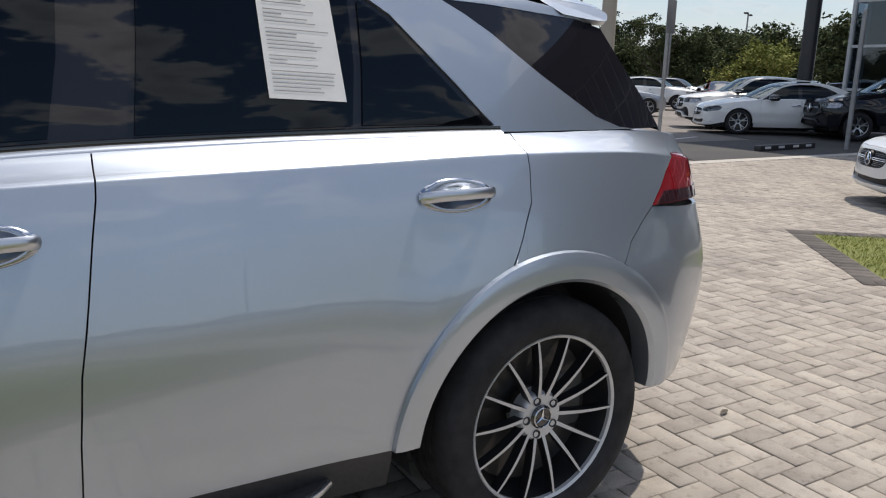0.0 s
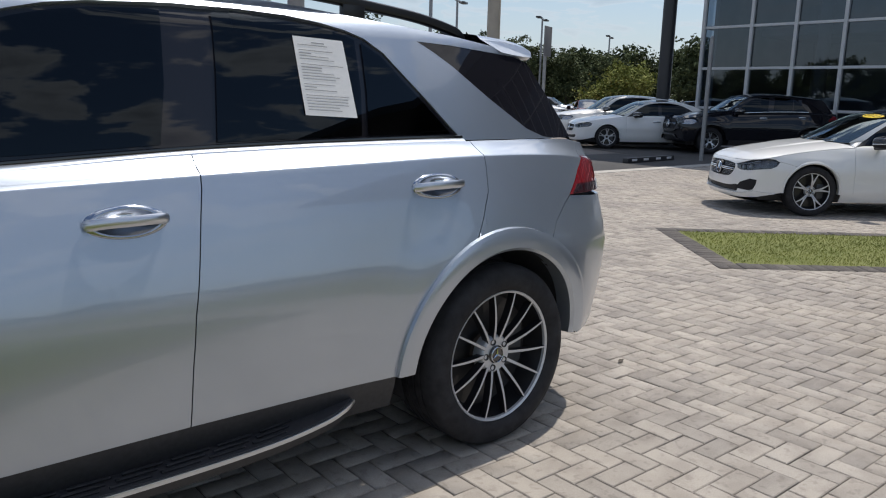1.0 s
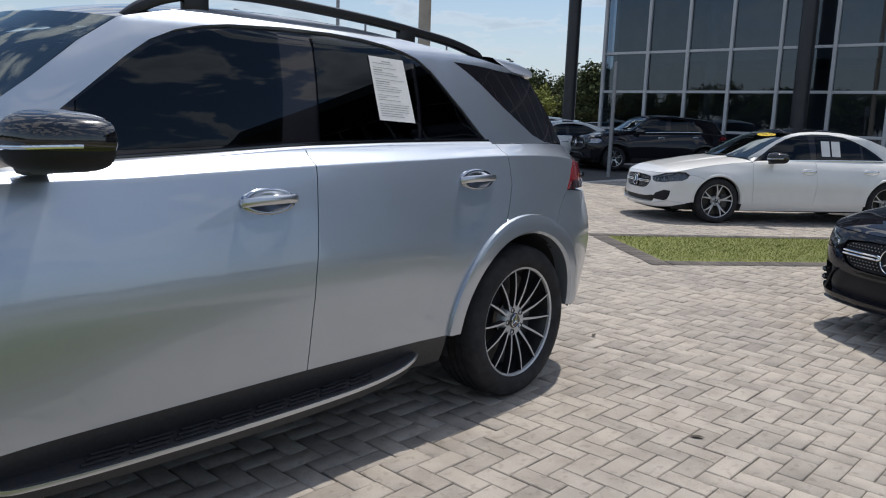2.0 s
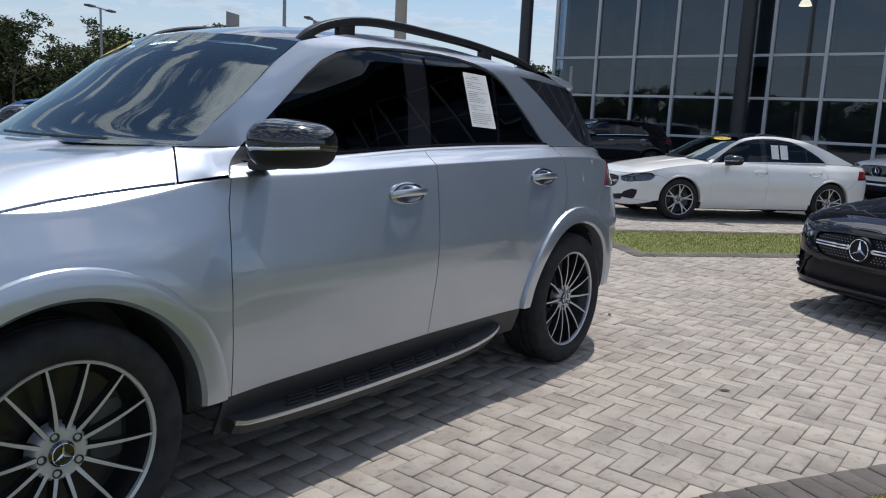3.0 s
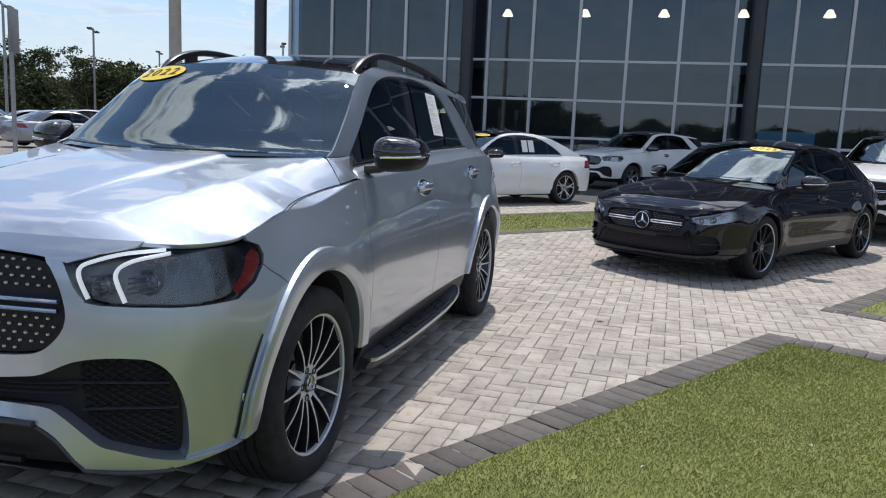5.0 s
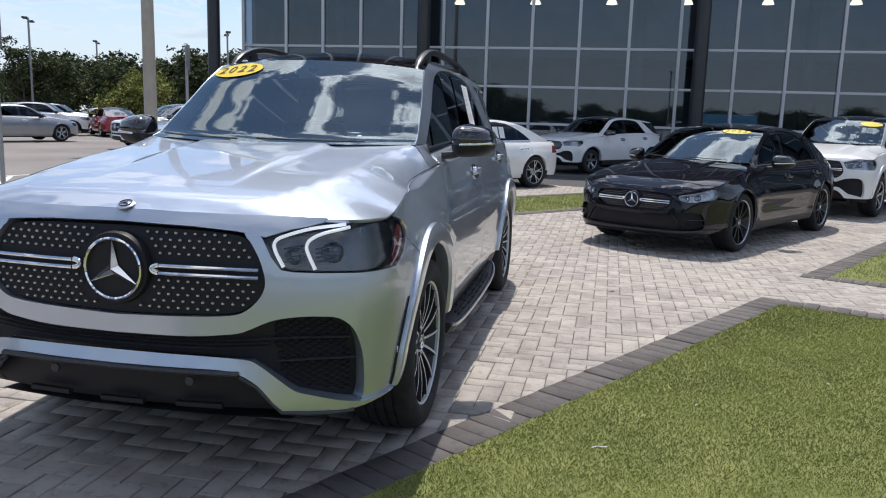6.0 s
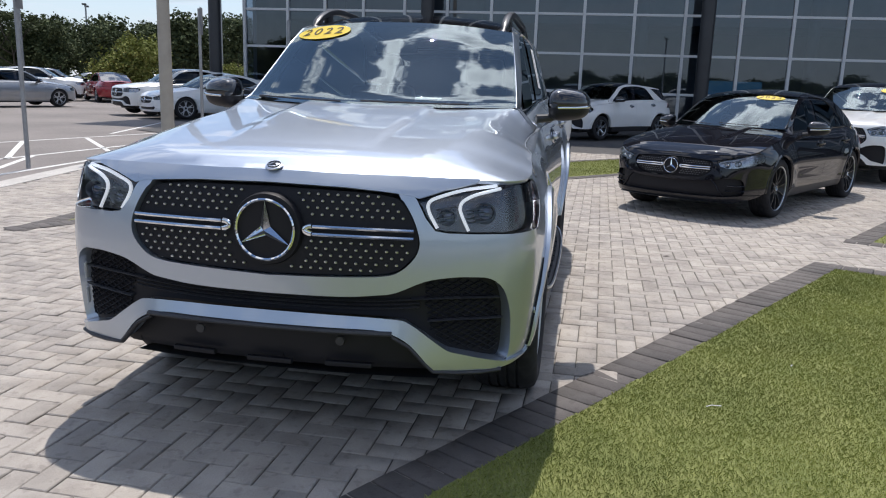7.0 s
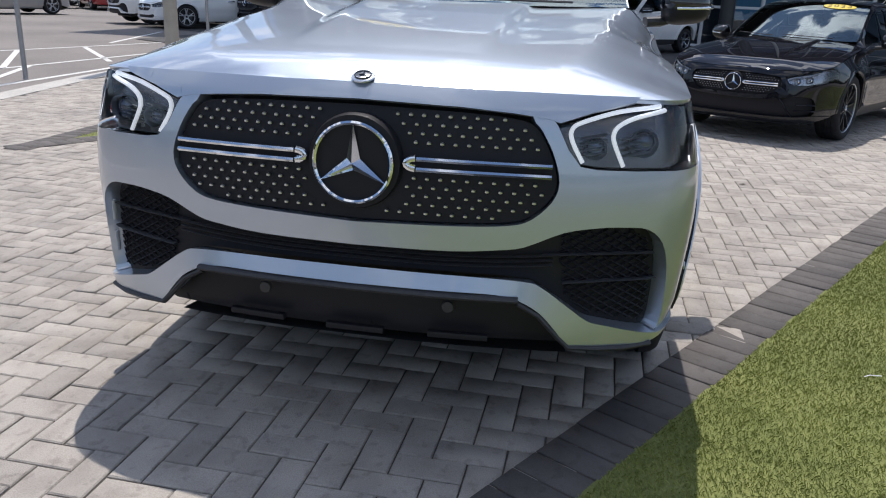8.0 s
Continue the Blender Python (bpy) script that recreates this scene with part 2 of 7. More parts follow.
CONCRETE = ground_mat("concrete", [(0.3, (0.42, 0.40, 0.37)), (0.7, (0.53, 0.51, 0.48))], 70, 1.2, 0.85, 0.3)
LINEPAINT = ground_mat("worn_line_paint", [(0.3, (0.55, 0.55, 0.53)), (0.6, (0.75, 0.75, 0.73))], 60, 6)
TURFBED = ground_mat("turf_backing", [(0.3, (0.14, 0.165, 0.042)), (0.7, (0.20, 0.215, 0.065))], 150, 3)
TURF = leaf_mat("turf_blade", (0.185, 0.222, 0.054), (0.245, 0.277, 0.076), (0.315, 0.332, 0.115))
LEAFD = leaf_mat("dark_foliage", (0.045, 0.060, 0.032), (0.078, 0.10, 0.048), (0.12, 0.145, 0.072))
LEAFY = leaf_mat("yellow_green_foliage", (0.13, 0.155, 0.035), (0.19, 0.215, 0.06), (0.27, 0.28, 0.10))
BARK = plain("bark", (0.10, 0.085, 0.07), 0.9, vary=0.4, scale=6, relief=0.5)
COLUMN = plain("dark_column_paint", (0.028, 0.029, 0.034), 0.35, vary=0.15, scale=3)
MULLION = plain("silver_mullion", (0.62, 0.64, 0.66), 0.4, 0.0, vary=0.05)
POLEC = plain("tan_pole_paint", (0.36, 0.33, 0.28), 0.6, vary=0.1, scale=4)
POSTG = plain("galvanised_post", (0.30, 0.31, 0.32), 0.5, 0.4, vary=0.12, scale=8)
SIGNBACK = plain("sign_back", (0.24, 0.25, 0.27), 0.5, 0.3, vary=0.1, scale=5)
INNER = plain("showroom_wall", (0.22, 0.23, 0.25), 0.7, vary=0.1, scale=1)
INFLOOR = plain("showroom_floor", (0.30, 0.30, 0.31), 0.25, vary=0.1, scale=2)
LAMPGLOW = glow("pendant_shade", (1.0, 0.86, 0.60), 2.2)
BLUESIGN = glow("blue_display", (0.06, 0.18, 0.32), 0.25)


# ---- mesh helpers ----
from mathutils.geometry import tessellate_polygon


def bisect(seq, v):
    return int(np.searchsorted(seq, v, side="right"))


def mesh_ob(name, verts, faces, mat, parent=None, smooth=False, normals=None):
    me = bpy.data.meshes.new(name)
    me.from_pydata([tuple(v) for v in verts], [], faces)
    me.materials.append(mat)
    if smooth:
        me.polygons.foreach_set("use_smooth", [True] * len(me.polygons))
    if normals is not None:
        me.normals_split_custom_set(normals)
    ob = new(name, me)
    ob.parent = parent
    return ob


def part(name, bm, mat, parent=None, label="", smooth=True, sharp=40):
    me = bpy.data.meshes.new(name)
    bmesh.ops.recalc_face_normals(bm, faces=bm.faces)
    if smooth:
        for e in bm.edges:
            e.smooth = not (len(e.link_faces) == 2 and e.calc_face_angle(0) > radians(sharp))
        for f in bm.faces:
            f.smooth = True
    bm.to_mesh(me)
    bm.free()
    me.materials.append(mat)
    ob = new(name, me)
    ob.parent = parent
    return tagged(ob, label)


def root(name, m, label, category, group=""):
    ob = new(name)
    ob.empty_display_size = 0.2
    ob.matrix_world = m
    return tagged(ob, label, category, group)


def box_bm(lo, hi, bevel=0.0, seg=2):
    bm = bmesh.new()
    bmesh.ops.create_cube(bm, size=1)
    for v in bm.verts:
        v.co = Vector([(a + b) / 2 + c * (b - a) for a, b, c in zip(lo, hi, v.co)])
    if bevel:
        bmesh.ops.bevel(bm, geom=bm.edges[:], offset=bevel, segments=seg, affect="EDGES", profile=0.6)
    return bm


def lathe_bm(profile, n=48, closed=False, axis="y"):
    """Turns (radius, along) about the y axis (or z)."""
    bm = bmesh.new()
    rings = []
    for r, a in profile:
        ring = []
        for i in range(n):
            t = 2 * math.pi * i / n
            c = (r * math.cos(t), a, r * math.sin(t)) if axis == "y" else (r * math.cos(t), r * math.sin(t), a)
            ring.append(bm.verts.new(c))
        rings.append(ring)
    pairs = list(zip(rings, rings[1:])) + ([(rings[-1], rings[0])] if closed else [])
    for a, b in pairs:
        for i in range(n):
            bm.faces.new((a[i], a[(i + 1) % n], b[(i + 1) % n], b[i]))
    if not closed:
        bm.faces.new(rings[0])
        bm.faces.new(rings[-1])
    return bm


def tube_bm(path, section, up=(0, 0, 1), scales=None, cap=True):
    """Sweeps a closed 2D section (across, up) along a path of points."""
    bm = bmesh.new()
    path = [Vector(p) for p in path]
    rings = []
    for i, p in enumerate(path):
        d = (path[min(i + 1, len(path) - 1)] - path[max(i - 1, 0)]).normalized()
        a = d.cross(Vector(up)).normalized()
        b = a.cross(d).normalized()
        k = scales[i] if scales else 1
        rings.append([bm.verts.new(p + a * s * k + b * t * k) for s, t in section])
    m = len(section)
    for r, q in zip(rings, rings[1:]):
        for i in range(m):
            bm.faces.new((r[i], r[(i + 1) % m], q[(i + 1) % m], q[i]))
    if cap:
        bm.faces.new(rings[0])
        bm.faces.new(rings[-1])
    return bm


def ring_section(a, b, n=10, power=1.0):
    out = []
    for i in range(n):
        t = 2 * math.pi * i / n
        c, s = math.cos(t), math.sin(t)
        out.append((a * math.copysign(abs(c) ** power, c), b * math.copysign(abs(s) ** power, s)))
    return out


def catmull(pts, n=6):
    """A smooth open curve through the points."""
    P = [np.array(p, float) for p in pts]
    P = [2 * P[0] - P[1]] + P + [2 * P[-1] - P[-2]]
    out = []
    for a, b, c, d in zip(P, P[1:], P[2:], P[3:]):
        for i in range(n):
            t = i / n
            out.append(0.5 * (2 * b + (c - a) * t + (2 * a - 5 * b + 4 * c - d) * t * t + (3 * b - a - 3 * c + d) * t ** 3))
    return [tuple(p) for p in out] + [tuple(P[-2])]


class Smooth:
    """A smooth function through (x, value) rows."""
    def __init__(self, rows):
        c = np.array(catmull(rows, 16))
        self.x, self.v = np.maximum.accumulate(c[:, 0]), c[:, 1]

    def __call__(self, x):
        return float(np.interp(x, self.x, self.v))


def inside(poly, p):
    c, (x, y) = False, p
    for (x0, y0), (x1, y1) in zip(poly, poly[1:] + poly[:1]):
        if (y0 > y) != (y1 > y) and x < (x1 - x0) * (y - y0) / (y1 - y0) + x0:
            c = not c
    return c


def inset(poly, d):
    area = sum(a[0] * b[1] - b[0] * a[1] for a, b in zip(poly, poly[1:] + poly[:1]))
    if area < 0:
        poly = poly[::-1]
    out, k = [], len(poly)
    for i in range(k):
        a, b, c = (np.array(poly[j % k]) for j in (i - 1, i, i + 1))
        u, v = b - a, c - b
        u, v = u / (np.linalg.norm(u) + 1e-12), v / (np.linalg.norm(v) + 1e-12)
        m = np.array((-u[1] - v[1], u[0] + v[0]))
        w = max(0.35, 1 + float(u @ v)) 
        out.append(tuple(b + m * d / w))
    return out


def clip_cell(poly, x0, x1, y0, y1):
    for axis, lim, sign in ((0, x0, 1), (0, x1, -1), (1, y0, 1), (1, y1, -1)):
        res = []
        for a, b in zip(poly, poly[1:] + poly[:1]):
            da, db = sign * (a[axis] - lim), sign * (b[axis] - lim)
            if da >= 0:
                res.append(a)
            if (da > 0 > db) or (da < 0 < db):
                t = da / (da - db)
                res.append((a[0] + (b[0] - a[0]) * t, a[1] + (b[1] - a[1]) * t))
        poly = res
        if len(poly) < 3:
            return []
    return poly


def panel(name, poly, surf, mat, parent=None, step=0.05, lip=0.012, gap=0.002, label="", off=0.0, heart=(1.5, 0.7), rows=()):
    """A shaped sheet: the outline poly in the surface's own two coordinates, laid on surf, with its edge turned in by lip."""
    poly = inset([(float(a), float(b)) for a, b in poly], gap)
    xs, ys = [p[0] for p in poly], [p[1] for p in poly]
    nx, ny = max(1, math.ceil((max(xs) - min(xs)) / step)), max(1, math.ceil((max(ys) - min(ys)) / step))
    gx = [min(xs) + (max(xs) - min(xs)) * i / nx for i in range(nx + 1)]
    gy = [min(ys) + (max(ys) - min(ys)) * i / ny for i in range(ny + 1)]
    gy = sorted([g for g in gy if all(abs(g - r) > 0.006 for r in rows) or g in (gy[0], gy[-1])] + [r for r in rows if gy[0] + 0.006 < r < gy[-1] - 0.006])
    ny = len(gy) - 1
    inn = [[inside(poly, (x, y)) for y in gy] for x in gx]
    near = [[False] * ny for _ in range(nx)]
    k = len(poly)
    for i in range(k):
        a, b = poly[i], poly[(i + 1) % k]
        n = 2 + int(max(abs(b[0] - a[0]), abs(b[1] - a[1])) / step * 4)
        for j in range(n + 1):
            px, py = a[0] + (b[0] - a[0]) * j / n, a[1] + (b[1] - a[1]) * j / n
            ci, cj = int((px - gx[0]) / (gx[-1] - gx[0] + 1e-9) * nx), min(max(bisect(gy, py) - 1, 0), ny - 1)
            for di in (-1, 0, 1):
                for dj in (-1, 0, 1):
                    if 0 <= ci + di < nx and 0 <= cj + dj < ny:
                        near[ci + di][cj + dj] = True
    index, params, faces = {}, [], []
    tris = tessellate_polygon([[Vector((a, b, 0)) for a, b in poly]])

    def vid(p):
        key = (round(p[0], 5), round(p[1], 5))
        if key not in index:
            index[key] = len(params)
            params.append(p)
        return index[key]

    for i in range(nx):
        for j in range(ny):
            if near[i][j]:
                c = clip_cell(poly, gx[i], gx[i + 1], gy[j], gy[j + 1])
                onx = lambda p: min(abs(p[0] - gx[i]), abs(p[0] - gx[i + 1])) < 1e-7
                ony = lambda p: min(abs(p[1] - gy[j]), abs(p[1] - gy[j + 1])) < 1e-7
                mx_, my_ = (gx[i] + gx[i + 1]) / 2, (gy[j] + gy[j + 1]) / 2
                if sum(onx(p) != ony(p) for p in c) > 2 or any(onx(p) and ony(p) and not inside(poly, (p[0] + (mx_ - p[0]) * 1e-4, p[1] + (my_ - p[1]) * 1e-4)) for p in c):
                    # the outline crosses this cell more than once: cut it triangle by triangle
                    for tri in tris:
                        d = clip_cell([poly[v] for v in tri], gx[i], gx[i + 1], gy[j], gy[j + 1])
                        f = []
                        for p in d:
                            v = vid(p)
                            if v not in f:
                                f.append(v)
                        if len(f) > 2:
                            faces.append(f)
                    continue
            elif inn[i][j]:
                c = [(gx[i], gy[j]), (gx[i + 1], gy[j]), (gx[i + 1], gy[j + 1]), (gx[i], gy[j + 1])]
            else:
                continue
            f = []
            for p in c:
                v = vid(p)
                if v not in f:
                    f.append(v)
            if len(f) > 2:
                faces.append(f)
    e = 0.004
    pos, nor = [], []
    for a, b in params:
        p = Vector(surf(a, b))
        n = (Vector(surf(a + e, b)) - Vector(surf(a - e, b))).cross(Vector(surf(a, b + e)) - Vector(surf(a, b - e)))
        n.normalize()
        heartp = Vector((max(-heart[0], min(heart[0], p.x)), 0, heart[1]))
        if n.dot(p - heartp) < 0:
            n = -n
        pos.append(p + n * off)
        nor.append(n)
    count = {}
    for f in faces:
        q = sum((pos[a].cross(pos[b]) for a, b in zip(f, f[1:] + f[:1])), Vector())
        s = sum((nor[v] for v in f), Vector())
        if q.dot(s) < 0:
            f.reverse()
        for a, b in zip(f, f[1:] + f[:1]):
            count[(a, b)] = count.get((a, b), 0) + 1
    loops = [nor[v] for f in faces for v in f]
    if lip:
        low = {}
        rim = [(a, b) for (a, b) in count if (b, a) not in count]
        for a, b in rim:
            for v in (a, b):
                if v not in low:
                    low[v] = len(pos)
                    pos.append(pos[v] - nor[v] * lip)
            q = (pos[b] - pos[a]).cross(nor[a]).normalized()
            faces.append([b, a, low[a], low[b]])
            loops += [q] * 4
    ob = mesh_ob(name, pos, faces, mat, parent, True, loops)
    return tagged(ob, label)


def patch(name, f, nu, nv, mat, parent=None, label=""):
    """A sheet from f(s, t), s and t from 0 to 1."""
    V = [f(i / nu, j / nv) for i in range(nu + 1) for j in range(nv + 1)]
    F = [(i * (nv + 1) + j, (i + 1) * (nv + 1) + j, (i + 1) * (nv + 1) + j + 1, i * (nv + 1) + j + 1) for i in range(nu) for j in range(nv)]
    a, b, c = V[F[len(F) // 2][0]], V[F[len(F) // 2][1]], V[F[len(F) // 2][2]]
    if (b - a).cross(c - b).dot(a - Vector((max(-0.9, min(1.2, a.x)), 0, 0.75))) < 0:
        F = [f[::-1] for f in F]
    return tagged(mesh_ob(name, V, F, mat, parent, True), label)


# ---- ground ----
def sheet(name, poly, z, mat, label, kind="structure", thick=0.0):
    n = len(poly)
    V = [(x, y, z) for x, y in poly]
    F = [list(range(n))]
    if thick:
        V += [(x, y, z - thick) for x, y in poly]
        F += [[i, (i + 1) % n, n + (i + 1) % n, n + i] for i in range(n)]
    ob = mesh_ob(name, V, F, mat)
    bm = bmesh.new(); bm.from_mesh(ob.data)
    bmesh.ops.triangulate(bm, faces=[f for f in bm.faces if len(f.verts) > 4])
    bmesh.ops.recalc_face_normals(bm, faces=bm.faces)
    if not thick and bm.faces and sum(f.normal.z for f in bm.faces) < 0:
        bmesh.ops.reverse_faces(bm, faces=bm.faces)
    bm.to_mesh(ob.data); bm.free()
    return tagged(ob, label, kind=kind)


sheet("ground", [(-400, -400), (500, -400), (500, 500), (-400, 500)], -0.03, ASPHALT, "sun-bleached asphalt car park and road surface")
PLAZA = [(-14, -14), (16, -14), (14.2, -5), (12.4, -1.8), (13.3, 2.2), (13.6, 5.2), (17.0, 6.75), (11.0, 6.75), (5.4, 6.15), (3.2, 5.75), (-2, 5.3), (-14, 4.5)]
sheet("pavement", PLAZA, -0.007, SAND, "sandy bed of the pale paver forecourt", thick=0.02)
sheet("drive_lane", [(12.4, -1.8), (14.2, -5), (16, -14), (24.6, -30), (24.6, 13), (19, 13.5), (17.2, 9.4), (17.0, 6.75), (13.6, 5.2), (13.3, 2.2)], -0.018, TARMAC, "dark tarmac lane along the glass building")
# the bay's shade is laid on as a darker sheet
sheet("shaded_bay", [(11.5, 6.95), (17.0, 6.95), (17.4, 10.5), (13.5, 10.5)], -0.014, TARMAC, "parking bay with its shade put in as dark tarmac")
kerb = [(-14, 4.5), (-2, 5.3), (3.2, 5.75), (5.4, 6.15), (11.0, 6.75), (17.0, 6.75)]
sheet("kerb", kerb + [(x, y + 0.32) for x, y in kerb[::-1]], 0.004, CONCRETE, "flush concrete kerb strip beside the pavers", thick=0.04)

D1, D2 = (-0.861, 0.508), (-0.40, -0.917)
ad = lambda p, d, t: (p[0] + d[0] * t, p[1] + d[1] * t)
C1, C2 = (1.88, -3.06), (2.95, -3.60)
ISLANDS = [
    [C1, ad(C1, D1, 9.0), (-8.5, -4.0), ad(C1, D2, 7.0)],
    [C2, ad(C2, D2, 6.0), (6.8, -10.2), ad(C2, D1, -5.6)],
    [(5.58, 0.40), (12.2, -5.10), (13.6, -3.55), (6.98, 2.04)],
    [(0.62, 3.86), (2.75, 2.66), (4.2, 3.0), (3.6, 3.92)],
]


def ccw(poly):
    a = sum(p[0] * q[1] - q[0] * p[1] for p, q in zip(poly, poly[1:] + poly[:1]))
    return poly if a > 0 else poly[::-1]


ISLANDS = [ccw(p) for p in ISLANDS]


def offset_convex(poly, d):
    out, k = [], len(poly)
    for i in range(k):
        a, b, c = (np.array(poly[j % k], float) for j in (i - 1, i, i + 1))
        u, v = (b - a) / np.linalg.norm(b - a), (c - b) / np.linalg.norm(c - b)
        nu, nv = np.array((-u[1], u[0])), np.array((-v[1], v[0]))
        m = (nu + nv) / (1 + float(nu @ nv))
        out.append(tuple(b + m * d))
    return out


BAND = 0.215
INNER_ISLES = [offset_convex(p, BAND) for p in ISLANDS]
for poly in INNER_ISLES:
    sheet("grass_bed", offset_convex(poly, -0.01), 0.004, TURFBED, "green backing of the artificial lawn island", thick=0.03)


def grass(name, poly, spots, step_h, label):
    """Many bent blades scattered where spots() gives places; one object."""
    rng = np.random.default_rng(7)
    P = spots(rng)
    keep = np.array([inside(poly, (float(x), float(y))) for x, y in P])
    P = P[keep]
    n = len(P)
    a = rng.uniform(0, 2 * np.pi, n)
    h = rng.uniform(0.55, 1.15, n) * step_h
    w = rng.uniform(0.0009, 0.0015, n) * (step_h / 0.018)
    lean = rng.uniform(0.2, 1.2, n) * h
    b = a + rng.normal(0, 0.5, n)
    V = np.zeros((n, 4, 3))
    cx, cy = np.cos(a), np.sin(a)
    base = np.column_stack([P, np.full(n, 0.003)])
    V[:, 0] = base + np.column_stack([-cy * w, cx * w, 0 * w])
    V[:, 1] = base + np.column_stack([cy * w, -cx * w, 0 * w])
    mid = base + np.column_stack([np.cos(b) * lean * 0.35, np.sin(b) * lean * 0.35, h * 0.65])
    V[:, 2] = mid + np.column_stack([cy * w * 0.8, -cx * w * 0.8, 0 * w])
    V[:, 3] = base + np.column_stack([np.cos(b) * lean, np.sin(b) * lean, h])
    me = bpy.data.meshes.new(name)
    me.vertices.add(4 * n)
    me.vertices.foreach_set("co", V.reshape(-1))
    idx = (np.arange(n)[:, None] * 4 + np.array([0, 1, 2, 0, 2, 3])).reshape(-1)
    me.loops.add(6 * n)
    me.loops.foreach_set("vertex_index", idx)
    me.polygons.add(2 * n)
    me.polygons.foreach_set("loop_start", np.arange(0, 6 * n, 3))
    me.update(calc_edges=True)
    me.materials.append(TURF)
    return tagged(new(name, me), label, "grass", kind="stuff")


def near_spots(rng):
    # the lawn that the walk passes close by, thinning out with distance
    a = np.column_stack([rng.uniform(-3.1, 1.9, 520000), rng.uniform(-4.3, 0.2, 520000)])
    b = np.column_stack([rng.uniform(-8, -3, 20000), rng.uniform(-5, 4, 20000)])
    return np.vstack([a, b])


grass("grass", INNER_ISLES[0], near_spots, 0.014, "short sunlit artificial grass with yellowish blades")
grass("grass", INNER_ISLES[1], lambda r: np.column_stack([r.uniform(2.2, 8, 70000), r.uniform(-8.5, -3.5, 70000)]), 0.022, "short sunlit artificial grass with yellowish blades")
grass("grass", INNER_ISLES[2], lambda r: np.column_stack([r.uniform(5.5, 13.7, 120000), r.uniform(-5.2, 2.1, 120000)]), 0.026, "short sunlit artificial grass with yellowish blades")
grass("grass", INNER_ISLES[3], lambda r: np.column_stack([r.uniform(0.6, 4.2, 14000), r.uniform(2.6, 4.0, 14000)]), 0.022, "short sunlit artificial grass with yellowish blades")


def twig(x, y, turn, length):
    path = [(-length / 2, 0, 0.013), (-length / 6, 0.003, 0.018), (length / 5, -0.002, 0.018), (length / 2, 0.004, 0.014)]
    ob = part("twig", tube_bm(path, ring_section(0.0022, 0.0018, 6)), PAPER, None, "pale dry stalk lying on the lawn")
    ob.matrix_world = pose(x, y, 0, 0, 0, turn)
    return tagged(ob, "pale dry stalk lying on the lawn", "twig", "stalks on the lawn")


for row in ((-1.60, -1.72, -75, 0.07), (-0.41, -2.96, 20, 0.02), (-0.95, -2.2, -40, 0.018)):
    twig(*row)


def fallen_leaf(x, y, turn):
    V = [(-0.035, 0, 0.006), (-0.012, -0.013, 0.009), (0.018, -0.012, 0.011), (0.04, 0, 0.006), (0.016, 0.013, 0.010), (-0.014, 0.012, 0.008), (0.002, 0, 0.004)]
    ob = mesh_ob("leaf", V, [(0, 1, 6), (1, 2, 6), (2, 3, 6), (3, 4, 6), (4, 5, 6), (5, 0, 6)], BARK)
    ob.matrix_world = pose(x, y, 0, 0, 0, turn)
    return tagged(ob, "curled dark fallen leaf on the pavers", "leaf", "leaves on the pavers")


fallen_leaf(1.66, -1.82, -65)
fallen_leaf(2.78, -0.61, 20)


def block_arrays(rects, z, bev, rng, rise=0.0015):
    """Blocks with chamfered tops: rects are rows of centre, half sizes, turn."""
    n = len(rects)
    R = np.array(rects)
    cx, cy, hx, hy, t = R.T
    V = np.zeros((n, 12, 3))
    sx, sy = np.array([-1, 1, 1, -1]), np.array([-1, -1, 1, 1])
    dz = rng.normal(0, rise, n)
    tx, ty = rng.normal(0, 0.006, n), rng.normal(0, 0.006, n)
    for lay, (shr, zz) in enumerate(((0, -0.012), (0, -bev), (bev, 0.0))):
        lx = sx[None] * (hx[:, None] - shr)
        ly = sy[None] * (hy[:, None] - shr)
        V[:, lay * 4:lay * 4 + 4, 0] = cx[:, None] + lx * np.cos(t)[:, None] - ly * np.sin(t)[:, None]
        V[:, lay * 4:lay * 4 + 4, 1] = cy[:, None] + lx * np.sin(t)[:, None] + ly * np.cos(t)[:, None]
        V[:, lay * 4:lay * 4 + 4, 2] = z + zz + dz[:, None] + (lx * tx[:, None] + ly * ty[:, None])
    quad = [[8, 9, 10, 11]]
    for a in (0, 4):
        quad += [[a + i, a + (i + 1) % 4, a + 4 + (i + 1) % 4, a + 4 + i] for i in range(4)]
    return V, np.array(quad)


def blocks(name, rects, z, bev, mat, label, seed=3, parent=None):
    V, Q = block_arrays(rects, z, bev, np.random.default_rng(seed))
    n = len(V)
    me = bpy.data.meshes.new(name)
    me.vertices.add(12 * n)
    me.vertices.foreach_set("co", V.reshape(-1))
    idx = (np.arange(n)[:, None, None] * 12 + Q[None]).reshape(-1)
    me.loops.add(len(idx))
    me.loops.foreach_set("vertex_index", idx)
    me.polygons.add(len(idx) // 4)
    me.polygons.foreach_set("loop_start", np.arange(0, len(idx), 4))
    me.update(calc_edges=True)
    me.materials.append(mat)
    ob = new(name, me)
    ob.parent = parent
    return tagged(ob, label, kind="stuff")


def near_edge(p, poly, d):
    for a, b in zip(poly, poly[1:] + poly[:1]):
        ax, ay = b[0] - a[0], b[1] - a[1]
        t = max(0, min(1, ((p[0] - a[0]) * ax + (p[1] - a[1]) * ay) / (ax * ax + ay * ay)))
        if math.hypot(p[0] - a[0] - ax * t, p[1] - a[1] - ay * t) < d:
            return True
    return False


DROP = [offset_convex(p, 0.10) for p in ISLANDS]


def in_island(p):
    return any(inside(q, p) for q in DROP)


